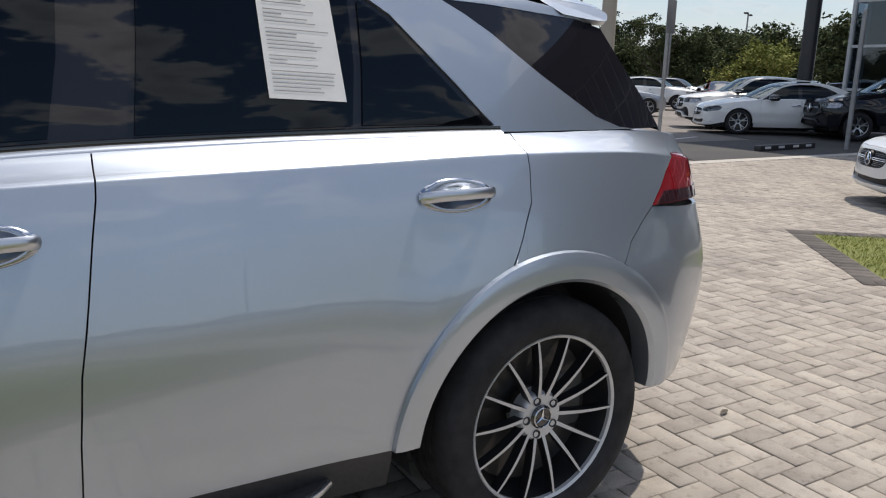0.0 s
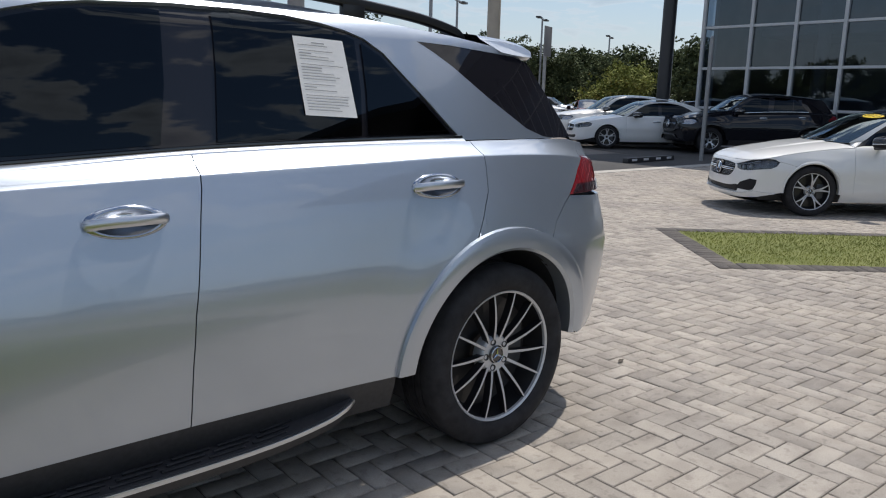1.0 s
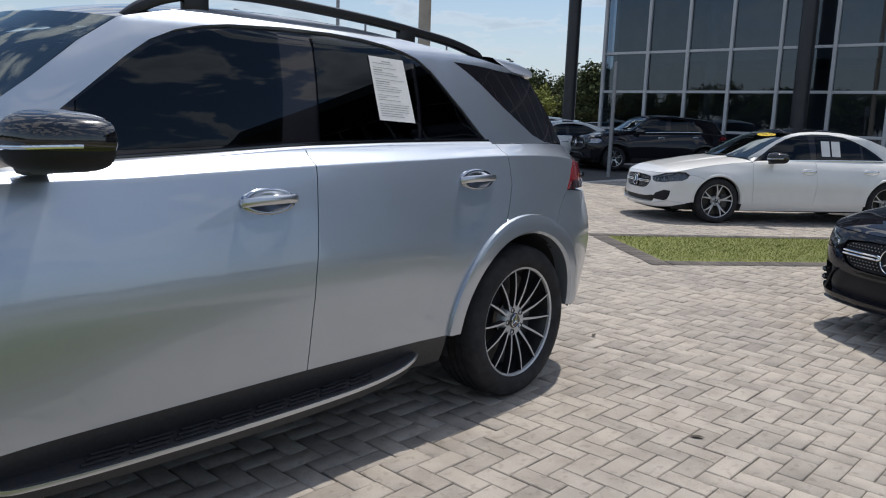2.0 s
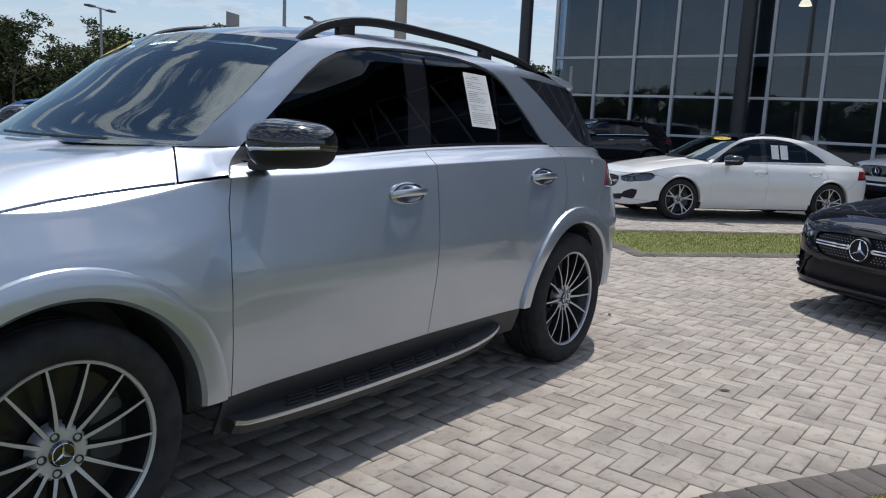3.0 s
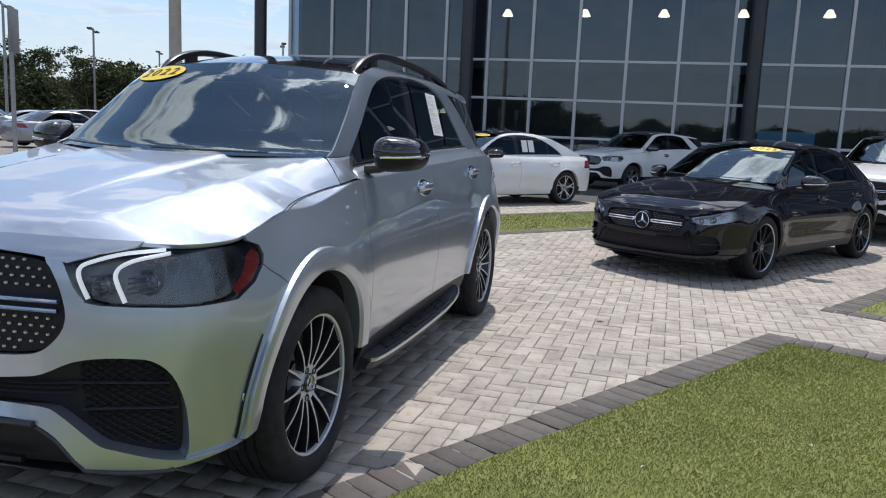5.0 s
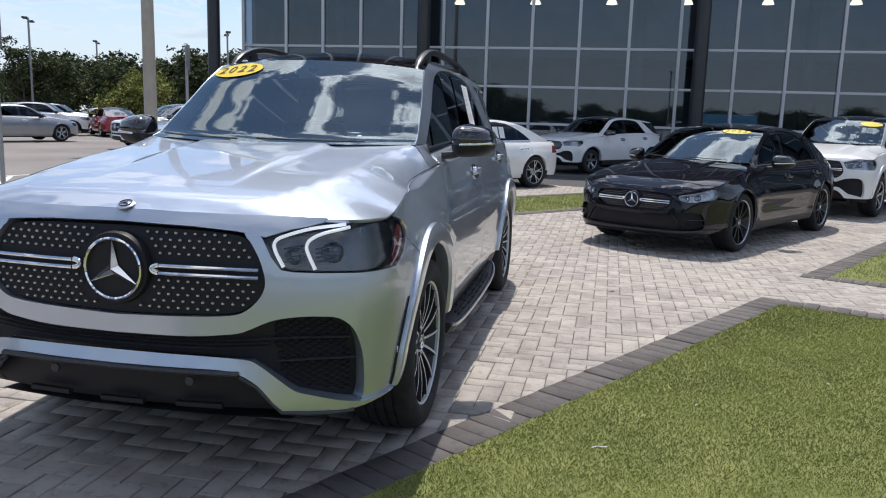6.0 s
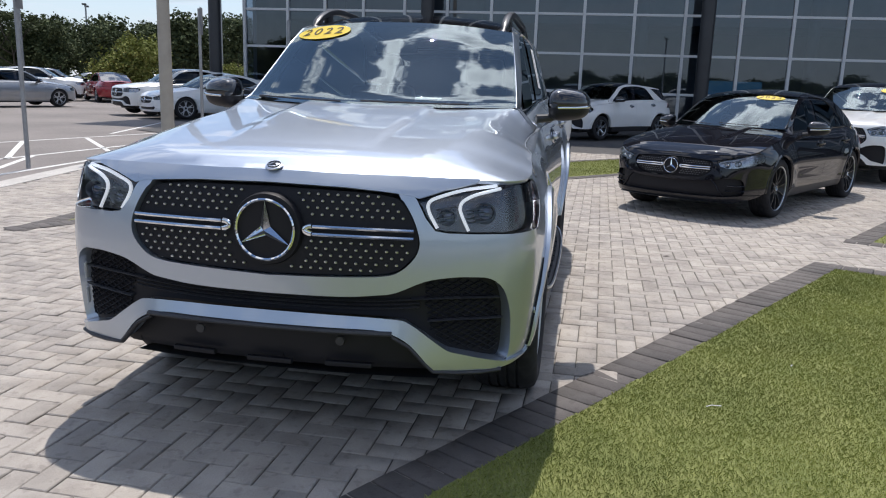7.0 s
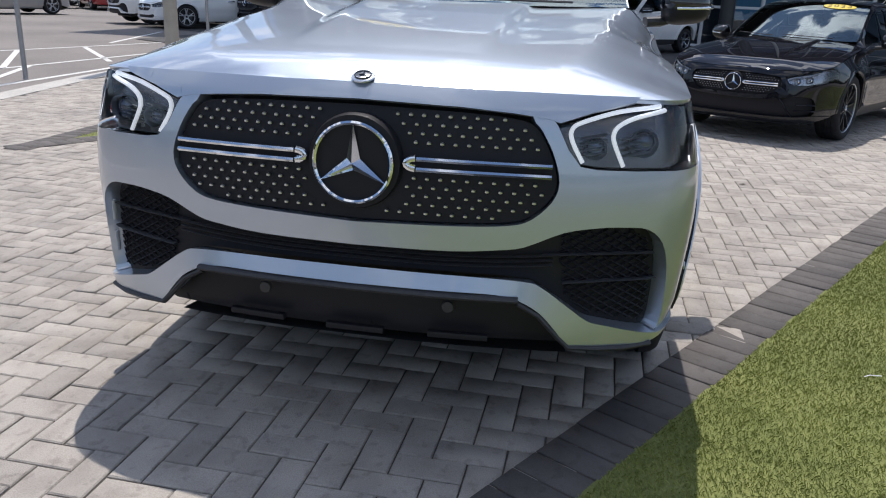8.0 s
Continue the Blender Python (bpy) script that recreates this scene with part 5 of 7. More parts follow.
    part("cowl_panel", tube_bm([screen(u, 0.0) + Vector((0.012, 0, -0.022)) for u in np.linspace(0.06, 0.94, 14)], ring_section(0.035, 0.008, 8)), PLASTIC, car)

    # door mirrors
    mx, my, mz = k["mirror"]
    for s in (1, -1):
        def lump(top, mat, nm, label="", parent=None):
            bm = bmesh.new()
            bmesh.ops.create_uvsphere(bm, u_segments=28, v_segments=18, radius=1)
            for vert in bm.verts:
                x, y, z = vert.co
                e = lambda a, p: math.copysign(abs(a) ** p, a)
                x, y, z = e(x, 0.75), e(y, 0.62), e(z, 0.72)
                if x > 0.35:
                    x = 0.35 + (x - 0.35) * 0.12
                z = z * (1 - 0.16 * y * 0.8) if z > 0 else z * (0.9 - 0.12 * y)
                if top and z < -0.18:
                    z = -0.18
                    x, y = x * 0.97, y * 0.97
                if not top:
                    x, y, z = x * 0.975, y * 0.97, min(z, 0.1)
                vert.co = Vector((mx + 0.14 * x + 0.045 * y, -s * (my + 0.112 * y), mz + 0.088 * z))
            return part(nm, bm, mat, parent or car, label)
        shell = lump(True, GLOSS if k["mirror_mat"] is None else k["mirror_mat"], "door_mirror", "gloss black door mirror")
        lump(False, GRILLEBLK, "mirror_base", parent=shell)
        sp = lambda a, p: math.copysign(abs(a) ** p, a)
        path = [Vector((mx - 0.141 * sp(math.cos(a), 0.75) + 0.045 * sp(math.sin(a), 0.62), -s * (my + 0.113 * sp(math.sin(a), 0.62)), mz - 0.010 + 0.008 * math.sin(a))) for a in np.linspace(-0.3, 1.35, 16)]
        part("indicator_strip", tube_bm(path, ring_section(0.006, 0.007, 8)), CHROME, shell, "silver indicator strip")
        part("mirror_arm", tube_bm([(mx - 0.03, -s * (my - 0.17), mz - 0.075), (mx - 0.02, -s * (my - 0.11), mz - 0.07), (mx, -s * (my - 0.05), mz - 0.05)], ring_section(0.05, 0.022, 10, 0.7)), PLASTIC, shell)

    # badges and stickers
    gy = k["star"]
    c = low(0.0, gy[0], -0.004)
    bm = lathe_bm([(0.003, -0.012), (gy[1] * 1.12, -0.010), (gy[1] * 1.16, 0.004), (gy[1] * 1.16, 0.03)], 40)
    tilt = Matrix.Translation(c) @ Matrix.Rotation(radians(-90), 4, "Z")
    bmesh.ops.transform(bm, matrix=tilt, verts=bm.verts)
    disc = part("grille_badge", bm, GRILLEBLK, car)
    bm = star_bm(gy[1], 0.016)
    bmesh.ops.transform(bm, matrix=Matrix.Translation((-0.008, 0, 0)) @ tilt, verts=bm.verts)
    part("badge_star", bm, CHROME, disc, "chrome star badge")
    for s in ((1, -1) if k["bars"] else ()):
        bars = k["bars"]
        for i, (za, zb2) in enumerate(((bars[2], bars[2]), (bars[3], bars[3]))):
            path = [low(s * sh.uy(y), za + (0 if i == 0 else 0.0), 0.002) for y in np.linspace(bars[0], bars[1], 10)]
            part("grille_bar", tube_bm(path, ring_section(0.010, 0.008, 8)), CHROME, car, "chrome grille bar")
        path = [low(s * sh.uy(bars[0] - 0.03 * math.sin(a)), (bars[2] + bars[3]) / 2 + (bars[2] - bars[3]) / 2 * math.cos(a), 0.002) for a in np.linspace(0.12, math.pi - 0.12, 9)]
        part("grille_bar", tube_bm(path, ring_section(0.010, 0.008, 8), (1, 0, 0)), CHROME, car, "chrome grille bar")
    pins = k["pins"]
    if pins:
        first = None
        for row in range(pins[2]):
            z = pins[0] + row * pins[1]
            for i in range(-40, 41):
                y = (i + 0.5 * (row % 2)) * pins[3]
                if not inside([(p[0], p[1]) for p in k["grille"]] + [(-p[0], p[1]) for p in k["grille"][::-1]], (y * 1.035, z + (0.012 if z > gy[0] else -0.012))):
                    continue
                if math.hypot(y, z - gy[0]) < gy[1] * 1.35 or bars[3] - 0.022 < z < bars[2] + 0.022:
                    continue
                p = low(sh.uy(y), z, -0.012)
                if first is None:
                    bm = bmesh.new()
                    bmesh.ops.create_icosphere(bm, subdivisions=1, radius=pins[4])
                    for vert in bm.verts:
                        vert.co.y *= 1.15
                    first = part("grille_pin", bm, SATIN, car)
                    pin = first
                else:
                    pin = new("grille_pin", first.data)
                    pin.parent = car
                pin.matrix_local = Matrix.Translation(p)
    if sticker:
        # an oval year sticker on the top of the windscreen
        u0, v0 = k["sticker"]

        def at(u, v, o):
            a = (screen(u + 0.01, v) - screen(u - 0.01, v)).normalized()
            up = (screen(u, v + 0.02) - screen(u, v - 0.02)).normalized()
            n = up.cross(a)
            n = n if n.x < 0 else -n
            M = Matrix((up.cross(n).normalized(), up, n)).transposed().to_4x4()
            M.translation = screen(u, v) + n * o
            return M
        V = [at(u0, v0, 0.006).translation]
        for r in (0.5, 1.0):
            V += [at(u0 + 0.135 * r * math.cos(a), v0 + 0.088 * r * math.sin(a), 0.006).translation for a in np.linspace(0, 2 * math.pi, 40, endpoint=False)]
        Fc = [(0, 1 + i, 1 + (i + 1) % 40) for i in range(40)] + [(1 + i, 41 + i, 41 + (i + 1) % 40, 1 + (i + 1) % 40) for i in range(40)]
        st = tagged(mesh_ob("year_sticker", V, Fc, YELLOW, car), "yellow oval year sticker")
        for i, ch in enumerate(sticker.strip()):
            words("digit", ch, 0.108, INKB, st, at(u0 - 0.055 * (i - 1.5) * k.get("read", 1), v0, 0.008))
    return car, low, sh, G, screen

SUV = dict(
    plan=[(-2.44, 0), (-2.435, .25), (-2.405, .54), (-2.368, .71), (-2.295, .852), (-2.165, .924), (-1.97, .943), (-1.75, .948), (-1.4975, .95), (-1, .938), (0, .935), (1, .94), (1.5, .95), (1.9, .93), (2.15, .88), (2.34, .77), (2.45, .55), (2.49, .3), (2.5, 0)],
    side=[(.20, -.12), (.28, -.08), (.40, -.035), (.5, -.02), (.65, -.004), (.75, 0), (.85, -.008), (.95, -.030), (1.05, -.058), (1.10, -.072), (1.145, -.086), (1.160, -.091), (1.166, -.099), (1.18, -.122), (1.20, -.148), (1.22, -.167), (1.25, -.186), (1.30, -.208)],
    front=[(.20, -.16), (.27, -.07), (.33, -.015), (.40, .0), (.55, .0), (.70, .0), (.80, -.005), (.90, -.018), (.98, -.035), (1.04, -.07), (1.12, -.14), (1.3, -.3)],
    rear=[(.20, -.20), (.30, -.14), (.45, -.075), (.60, -.03), (.74, 0), (.82, -.004), (.95, -.04), (1.05, -.065), (1.15, -.09), (1.27, -.13), (1.35, -.16)],
    wheels=[(-1.4975, .385), (1.4975, .385)], arch=.548, lip_out=True, crease_line=[(-2.6, 0), (-2.0, 0), (-1.75, -.06), (-1.57, -.078), (-1.4, -.075), (-1.17, -.045), (-.9, -.004), (-.47, .004), (-.2, .014), (.3, .03), (.86, .044), (1.42, .057), (1.9, .045), (2.3, 0), (2.6, 0)], rows=(1.125, 1.145, 1.156, 1.163, 1.170, 1.180, 1.195, 1.215, 1.235), arch_w=.093, flare=.016, arch_mat=None, half=.93, track=.80, heart=.7, fine=1.0, wheel="multi",
    hood_edge=[(-2.45, 1.045), (-2.36, 1.042), (-2.28, 1.034), (-2.16, 1.03), (-2.02, 1.032), (-1.87, 1.057), (-1.555, 1.10), (-1.08, 1.146), (-.8, 1.168)],
    hood_mid=[(-2.45, 1.045), (-2.372, 1.0435), (-2.33, 1.066), (-2.25, 1.099), (-2.0, 1.146), (-1.6, 1.198), (-1.25, 1.237), (-.9, 1.28)],
    flange=1.0, fold=(.58, .88), crease=(.345, -2.15, .016), cowl=(-1.0, .69, -1.24), hood_corner=-1.07, foot=[(-.75, 1.258), (-.81, 1.215), (-.845, 1.188), (-.872, 1.168)],
    sill=.415, floor=.26, clad=PLASTIC,
    belt=[(-.83, 1.188), (-.55, 1.203), (-.2, 1.222), (.15, 1.243), (.30, 1.25), (.7, 1.262), (1.2, 1.27), (1.38, 1.271), (1.6, 1.272), (1.95, 1.27)],
    door_front=[(-.872, 1.168), (-.905, 1.06), (-.935, .85), (-.94, .7), (-.925, .412)],
    door_mid=[(.26, 1.247), (.252, 1.15), (.222, .97), (.19, .78), (.178, .62), (.172, .42)],
    door_rear=[(1.40, 1.272), (1.416, 1.22), (1.418, 1.18), (1.408, 1.08), (1.366, .985), (1.325, .905)],
    q_angle=109, seam_angle=122, r_angle=61.5, front_end=-2, rear_end=2,
    bumper_seam=[(-1.885, .905), (-1.84, .88), (-1.79, .845)],
    lamp_front=[(.535, .967), (.566, .907), (.60, .866), (.643, .860), (.74, .858), (.80, .858), (.853, .856)],
    lamp_side=[(-2.09, .852), (-1.99, .888), (-1.925, .935), (-1.908, .965), (-1.92, .995), (-1.985, 1.017)], lamp_keep=3, lamp_crest=[(.865, 1.022), (.818, 1.03), (.745, 1.027), (.63, 1.0)], nose=[(0, 1.004), (.28, .999), (.42, .99), (.50, .982), (.54, .972), (.63, 1.003), (.745, 1.028)],
    quarter_end=[(2.15, 1.265), (2.28, 1.25)],
    tail=[(1.93, 1.033), (1.985, 1.085), (2.035, 1.135), (2.12, 1.192), (2.2, 1.19), (2.36, 1.17), (2.42, 1.08), (2.35, 1.03), (2.2, 1.03), (2.08, 1.031)], tail_top=3,
    tail_dark=[(1.95, 1.036), (2.0, 1.078), (2.2, 1.076), (2.38, 1.076), (2.34, 1.035), (2.2, 1.034)],
    rear_seam=[(1.87, .99), (1.80, .93), (1.764, .872)], rear_bottom=.34,
    grille=[(0, 1.0), (.28, .995), (.42, .985), (.475, .968), (.505, .93), (.53, .88), (.545, .82), (.53, .77), (.48, .72), (.42, .70), (.28, .69), (0, .68)],
    grille_top=[(.52, .985), (.46, .995)], grille_skip=3,
    opening=[(0, .61), (.27, .615), (.40, .627), (.47, .64), (.57, .685), (.66, .702), (.73, .704), (.79, .697), (.835, .655), (.862, .57), (.872, .474), (.872, .40), (.862, .385), (.84, .392), (.70, .428), (.65, .442), (.59, .484), (.52, .532), (.47, .546), (.28, .549), (0, .549)], open_corner=12,
    corner=(-2.04, .365),
    lip_top=[(0, .549), (.28, .549), (.47, .546), (.52, .532), (.59, .484), (.65, .442), (.70, .428), (.84, .392), (.862, .385)],
    lip_low=[(0, .503), (.28, .505), (.40, .504), (.46, .492), (.52, .458), (.575, .398), (.605, .368), (.68, .364), (.76, .364), (.84, .364)],
    valance=[(0, .515), (.40, .515), (.49, .50), (.645, .345), (.62, .315), (.3, .30), (0, .295)],
    drl=[[(.825, 1.018), (.70, 1.003), (.60, .975), (.572, .955), (.575, .925), (.605, .872)], [(.84, 1.008), (.75, .99), (.70, .968), (.685, .945), (.69, .92), (.715, .865)]], lit=True,
    lens=[(.645, .908, .024), (.785, .922, .030)], lamp_fins=(.885, .90, .915, .93), fin_span=((.60, .675), (.715, .80)), marker=[(-2.085, .862), (-1.99, .895), (-1.932, .94), (-1.918, .972), (-1.95, .992), (-1.99, .975), (-2.03, .925), (-2.10, .885)],
    belt_z=1.27, window_end=21, lean=.21, round=5.0, round_z=1.655, pinch=.10, nip=.015,
    frame=[(-1.0, 1.258), (-.925, 1.285), (-.82, 1.36), (-.68, 1.46), (-.53, 1.578), (-.39, 1.667), (-.31, 1.687), (-.18, 1.715), (-.07, 1.733), (.05, 1.746), (.31, 1.756), (.65, 1.749), (.93, 1.727), (1.15, 1.708), (1.43, 1.684), (1.76, 1.646), (1.78, 1.622), (1.6, 1.632), (1.4, 1.645), (1.23, 1.650), (1.31, 1.612), (1.40, 1.56), (1.48, 1.505), (1.57, 1.445), (1.67, 1.385), (1.79, 1.315), (1.90, 1.280), (1.98, 1.273), (1.6, 1.272), (1.395, 1.272), (1.34, 1.322), (1.25, 1.413), (1.14, 1.518), (1.06, 1.595), (0.98, 1.643), (0.9, 1.668), (0.8, 1.687), (0.67, 1.702), (0.5, 1.708), (0.27, 1.705), (0.02, 1.688), (-0.1, 1.67), (-0.2, 1.645), (-0.3, 1.602), (-0.39, 1.542), (-0.48, 1.472), (-0.6, 1.378), (-0.675, 1.318), (-0.75, 1.258)],
    window=[(-.845, 1.188), (-.81, 1.215), (-.75, 1.258), (-.675, 1.318), (-.60, 1.378), (-.48, 1.472), (-.39, 1.542), (-.30, 1.602), (-.2, 1.645), (-.10, 1.670), (.02, 1.688), (.27, 1.705), (.5, 1.708), (.67, 1.702), (.80, 1.687), (.90, 1.668), (.98, 1.643), (1.06, 1.595), (1.14, 1.518), (1.25, 1.413), (1.34, 1.322), (1.395, 1.272), (.7, 1.262), (.25, 1.248), (-.2, 1.222), (-.55, 1.203)],
    panes=[("front_window", [(-.575, 1.243), (-.562, 1.395), (-.47, 1.462), (-.38, 1.528), (-.29, 1.586), (-.19, 1.627), (-.09, 1.652), (.03, 1.67), (.232, 1.684), (.212, 1.454), (.178, 1.274), (-.2, 1.253)]),
           ("rear_window_side", [(.40, 1.689), (.5, 1.69), (.66, 1.684), (.79, 1.669), (.89, 1.651), (.937, 1.636), (.935, 1.45), (.915, 1.294), (.7, 1.288), (.36, 1.279), (.385, 1.5)]),
           ("quarter_window", [(.965, 1.628), (1.05, 1.58), (1.125, 1.505), (1.235, 1.40), (1.32, 1.315), (1.335, 1.298), (.945, 1.295), (.96, 1.45)])],
    rear_side_glass=[(1.23, 1.650), (1.31, 1.612), (1.40, 1.56), (1.48, 1.505), (1.57, 1.445), (1.67, 1.385), (1.79, 1.315), (1.90, 1.280), (1.98, 1.273), (2.13, 1.274), (2.06, 1.36), (1.98, 1.46), (1.915, 1.545), (1.875, 1.60), (1.78, 1.622), (1.6, 1.632), (1.4, 1.645)],
    tint=TINT, belt_strip=[(-.81, 1.2), (-.55, 1.213), (-.2, 1.232), (.25, 1.258), (.7, 1.272), (1.2, 1.281), (1.385, 1.281)], strip_mat=GLOSS,
    handles=[(.02, 1.07), (1.16, 1.112)], dish=DISH, pull=SATIN,
    screen_edge=[(-1.0, 1.258), (-.925, 1.285), (-.82, 1.36), (-.68, 1.46), (-.53, 1.578), (-.39, 1.667)], screen_bow=(.25, .14), screen_rise=.035, screen_dip=.01,
    roof=[(-.39, 1.667), (-.31, 1.687), (-.18, 1.715), (-.07, 1.733), (.05, 1.746), (.31, 1.756), (.65, 1.749), (.93, 1.727), (1.15, 1.708), (1.43, 1.684), (1.76, 1.646)], roof_mat=GLOSS, tail_bow=.22,
    rear_edge=[(1.80, 1.64), (1.91, 1.54), (2.06, 1.36), (2.14, 1.262)], rear_mat=PILLAR, deck=None,
    seat_x=.25, mirror=(-.71, .985, 1.275), mirror_mat=None, star=(.842, .112), bars=(.17, .525, .862, .835), pins=(.69, .0235, 14, .036, .0058), sticker=(.845, .885))

COUPE = dict(
    plan=[(-2.29, 0), (-2.285, .25), (-2.24, .54), (-2.155, .70), (-2.01, .815), (-1.78, .872), (-1.40, .887), (-.8, .885), (0, .885), (.8, .89), (1.40, .895), (1.8, .87), (2.08, .81), (2.26, .70), (2.37, .45), (2.40, 0)],
    side=[(.15, -.10), (.24, -.05), (.35, -.02), (.48, -.012), (.58, 0), (.66, -.004), (.74, -.02), (.82, -.05), (.88, -.075), (.92, -.10), (.96, -.14), (1.0, -.18), (1.05, -.22)],
    front=[(.15, -.12), (.22, -.03), (.30, 0), (.45, 0), (.55, -.01), (.65, -.03), (.71, -.06), (.80, -.14), (.95, -.3)],
    rear=[(.15, -.12), (.25, -.04), (.40, 0), (.70, 0), (.85, -.03), (.95, -.06), (1.05, -.10)],
    wheels=[(-1.345, .335), (1.425, .335)], arch=.40, arch_w=.035, flare=.006, arch_mat=None, half=.87, track=.765, heart=.5, fine=1.3, wheel="dark", bulge=.02,
    hood_edge=[(-2.30, .715), (-2.22, .718), (-2.1, .73), (-1.95, .757), (-1.7, .815), (-1.4, .865), (-1.0, .91), (-.65, .935)],
    hood_mid=[(-2.30, .715), (-2.225, .72), (-2.18, .75), (-2.1, .79), (-2.0, .825), (-1.6, .90), (-1.2, .96), (-.7, 1.02)],
    crown=4.0, crease=(.38, -2.0, .016), cowl=(-.83, .66, -1.09), hood_corner=-.80, foot=[(-.62, 1.03), (-.72, .965), (-.78, .93)],
    sill=.30, floor=.19, clad=PLASTIC,
    belt=[(-.70, .935), (-.3, .95), (.1, .962), (.3, .968), (.7, .975), (1.1, .982), (1.5, .985), (1.9, .975)],
    door_front=[(-.78, .93), (-.80, .8), (-.80, .6), (-.79, .45), (-.78, .305)],
    door_mid=[(.24, .966), (.235, .85), (.23, .65), (.215, .45), (.20, .30)],
    door_rear=[(1.22, .984), (1.305, .93), (1.345, .85), (1.335, .78), (1.315, .722)],
    q_angle=106, seam_angle=125, r_angle=40, front_end=-4, rear_end=4,
    bumper_seam=[(-1.78, .715), (-1.68, .69), (-1.585, .665)],
    lamp_front=[(.50, .655), (.53, .605), (.60, .585), (.70, .585), (.77, .60)],
    lamp_side=[(-1.90, .625), (-1.83, .66), (-1.80, .71), (-1.86, .745), (-1.96, .75)], lamp_keep=3, lamp_crest=[(.80, .74), (.70, .71), (.60, .68)], nose=[(0, .678), (.25, .673), (.40, .66), (.46, .655), (.50, .66), (.60, .684), (.70, .715)],
    quarter_end=[(2.05, .965), (2.15, .955)],
    tail=[(1.98, .74), (2.02, .80), (2.05, .85), (2.08, .89), (2.2, .89), (2.32, .87), (2.34, .79), (2.25, .74), (2.1, .74)], tail_top=3,
    tail_dark=[(2.0, .745), (2.02, .77), (2.2, .77), (2.3, .77), (2.26, .745), (2.1, .743)],
    rear_seam=[(1.86, .66), (1.74, .59)], rear_bottom=.22,
    grille=[(0, .675), (.25, .67), (.40, .655), (.46, .63), (.465, .59), (.43, .53), (.36, .49), (.25, .475), (0, .47)],
    grille_top=[(.45, .668), (.43, .672)], grille_skip=3,
    opening=[(0, .425), (.30, .43), (.48, .45), (.60, .475), (.70, .475), (.755, .45), (.775, .37), (.76, .30), (.66, .285), (.45, .275), (0, .27)], open_corner=7,
    corner=(-1.82, .29),
    lip_top=[(0, .27), (.45, .275), (.66, .285), (.76, .30)],
    lip_low=[(0, .215), (.4, .215), (.62, .22), (.74, .23), (.80, .24)],
    valance=[(0, .23), (.4, .23), (.7, .24), (.6, .17), (0, .165)],
    drl=[[(.80, .715), (.70, .68), (.58, .655), (.53, .64)]], lit=False, lens=[(.62, .62, .026), (.73, .635, .026)], marker=None,
    belt_z=.975, window_end=15, lean=.30, round=6.0, round_z=1.30, pinch=.12, nip=.03,
    frame=[(-.83, .985), (-.82, 1.0), (-.70, 1.065), (-.52, 1.17), (-.36, 1.26), (-.22, 1.325), (-.10, 1.362), (.05, 1.388), (.25, 1.405), (.5, 1.41), (.75, 1.398), (1.0, 1.355), (1.2, 1.30), (1.45, 1.205), (1.7, 1.10), (1.95, 1.0), (1.97, .975), (1.6, .982), (1.40, .99), (1.36, 1.03), (1.25, 1.11), (1.10, 1.20), (.93, 1.28), (.75, 1.34), (.5, 1.37), (.25, 1.37), (.05, 1.352), (-.10, 1.322), (-.22, 1.28), (-.36, 1.21), (-.50, 1.12), (-.62, 1.03)],
    window=[(-.72, .94), (-.62, 1.03), (-.50, 1.12), (-.36, 1.21), (-.22, 1.28), (-.10, 1.322), (.05, 1.352), (.25, 1.37), (.5, 1.37), (.75, 1.34), (.93, 1.28), (1.10, 1.20), (1.25, 1.11), (1.36, 1.03), (1.40, .99), (1.1, .984), (.7, .976), (.3, .968), (-.3, .95)],
    panes=[("front_window", [(-.58, .97), (-.48, 1.105), (-.34, 1.195), (-.2, 1.265), (-.09, 1.303), (.05, 1.333), (.16, 1.342), (.18, .985), (-.3, .972)]),
           ("rear_window_side", [(.28, 1.35), (.5, 1.35), (.74, 1.325), (.92, 1.262), (1.0, 1.225), (1.02, 1.0), (.7, .993), (.28, .987)]),
           ("quarter_window", [(1.05, 1.205), (1.09, 1.18), (1.23, 1.095), (1.33, 1.02), (1.34, 1.004), (1.06, 1.0)])],
    rear_side_glass=None, tint=TINT, belt_strip=[(-.70, .945), (-.3, .958), (.3, .976), (.7, .983), (1.1, .99), (1.38, .993)], strip_mat=GLOSS,
    handles=[(.10, .80), (1.12, .82)], dish=BLACK, pull=BLACK,
    screen_edge=[(-.83, .985), (-.70, 1.065), (-.52, 1.17), (-.36, 1.26), (-.22, 1.325), (-.10, 1.362)], screen_bow=(.27, .16), screen_rise=.03, screen_dip=.0,
    roof=[(-.10, 1.362), (.05, 1.388), (.25, 1.405), (.5, 1.41), (.75, 1.398), (1.0, 1.355), (1.2, 1.30)], roof_mat=GLOSS, tail_bow=.10,
    rear_edge=[(1.20, 1.30), (1.45, 1.205), (1.7, 1.10), (1.93, 1.005)], rear_mat=GLOSS, deck=[(1.90, 1.005), (2.1, .985), (2.3, .955)],
    seat_x=.15, mirror=(-.48, .97, 1.0), mirror_mat=None, star=(.575, .085), bars=(.13, .44, .590, .568), pins=(.48, .02, 10, .03, .0042), sticker=(.24, .80))


def heading(x, y, hx, hy):
    return pose(x, y, 0, 0, 0, math.degrees(math.atan2(-hy, -hx)))


silver_car, low, shell, G, screen = build_car(SUV, SILVER, "silver_suv", Matrix.Identity(4), "silver metallic SUV with black multi-spoke wheels on pavers", sticker="2022")


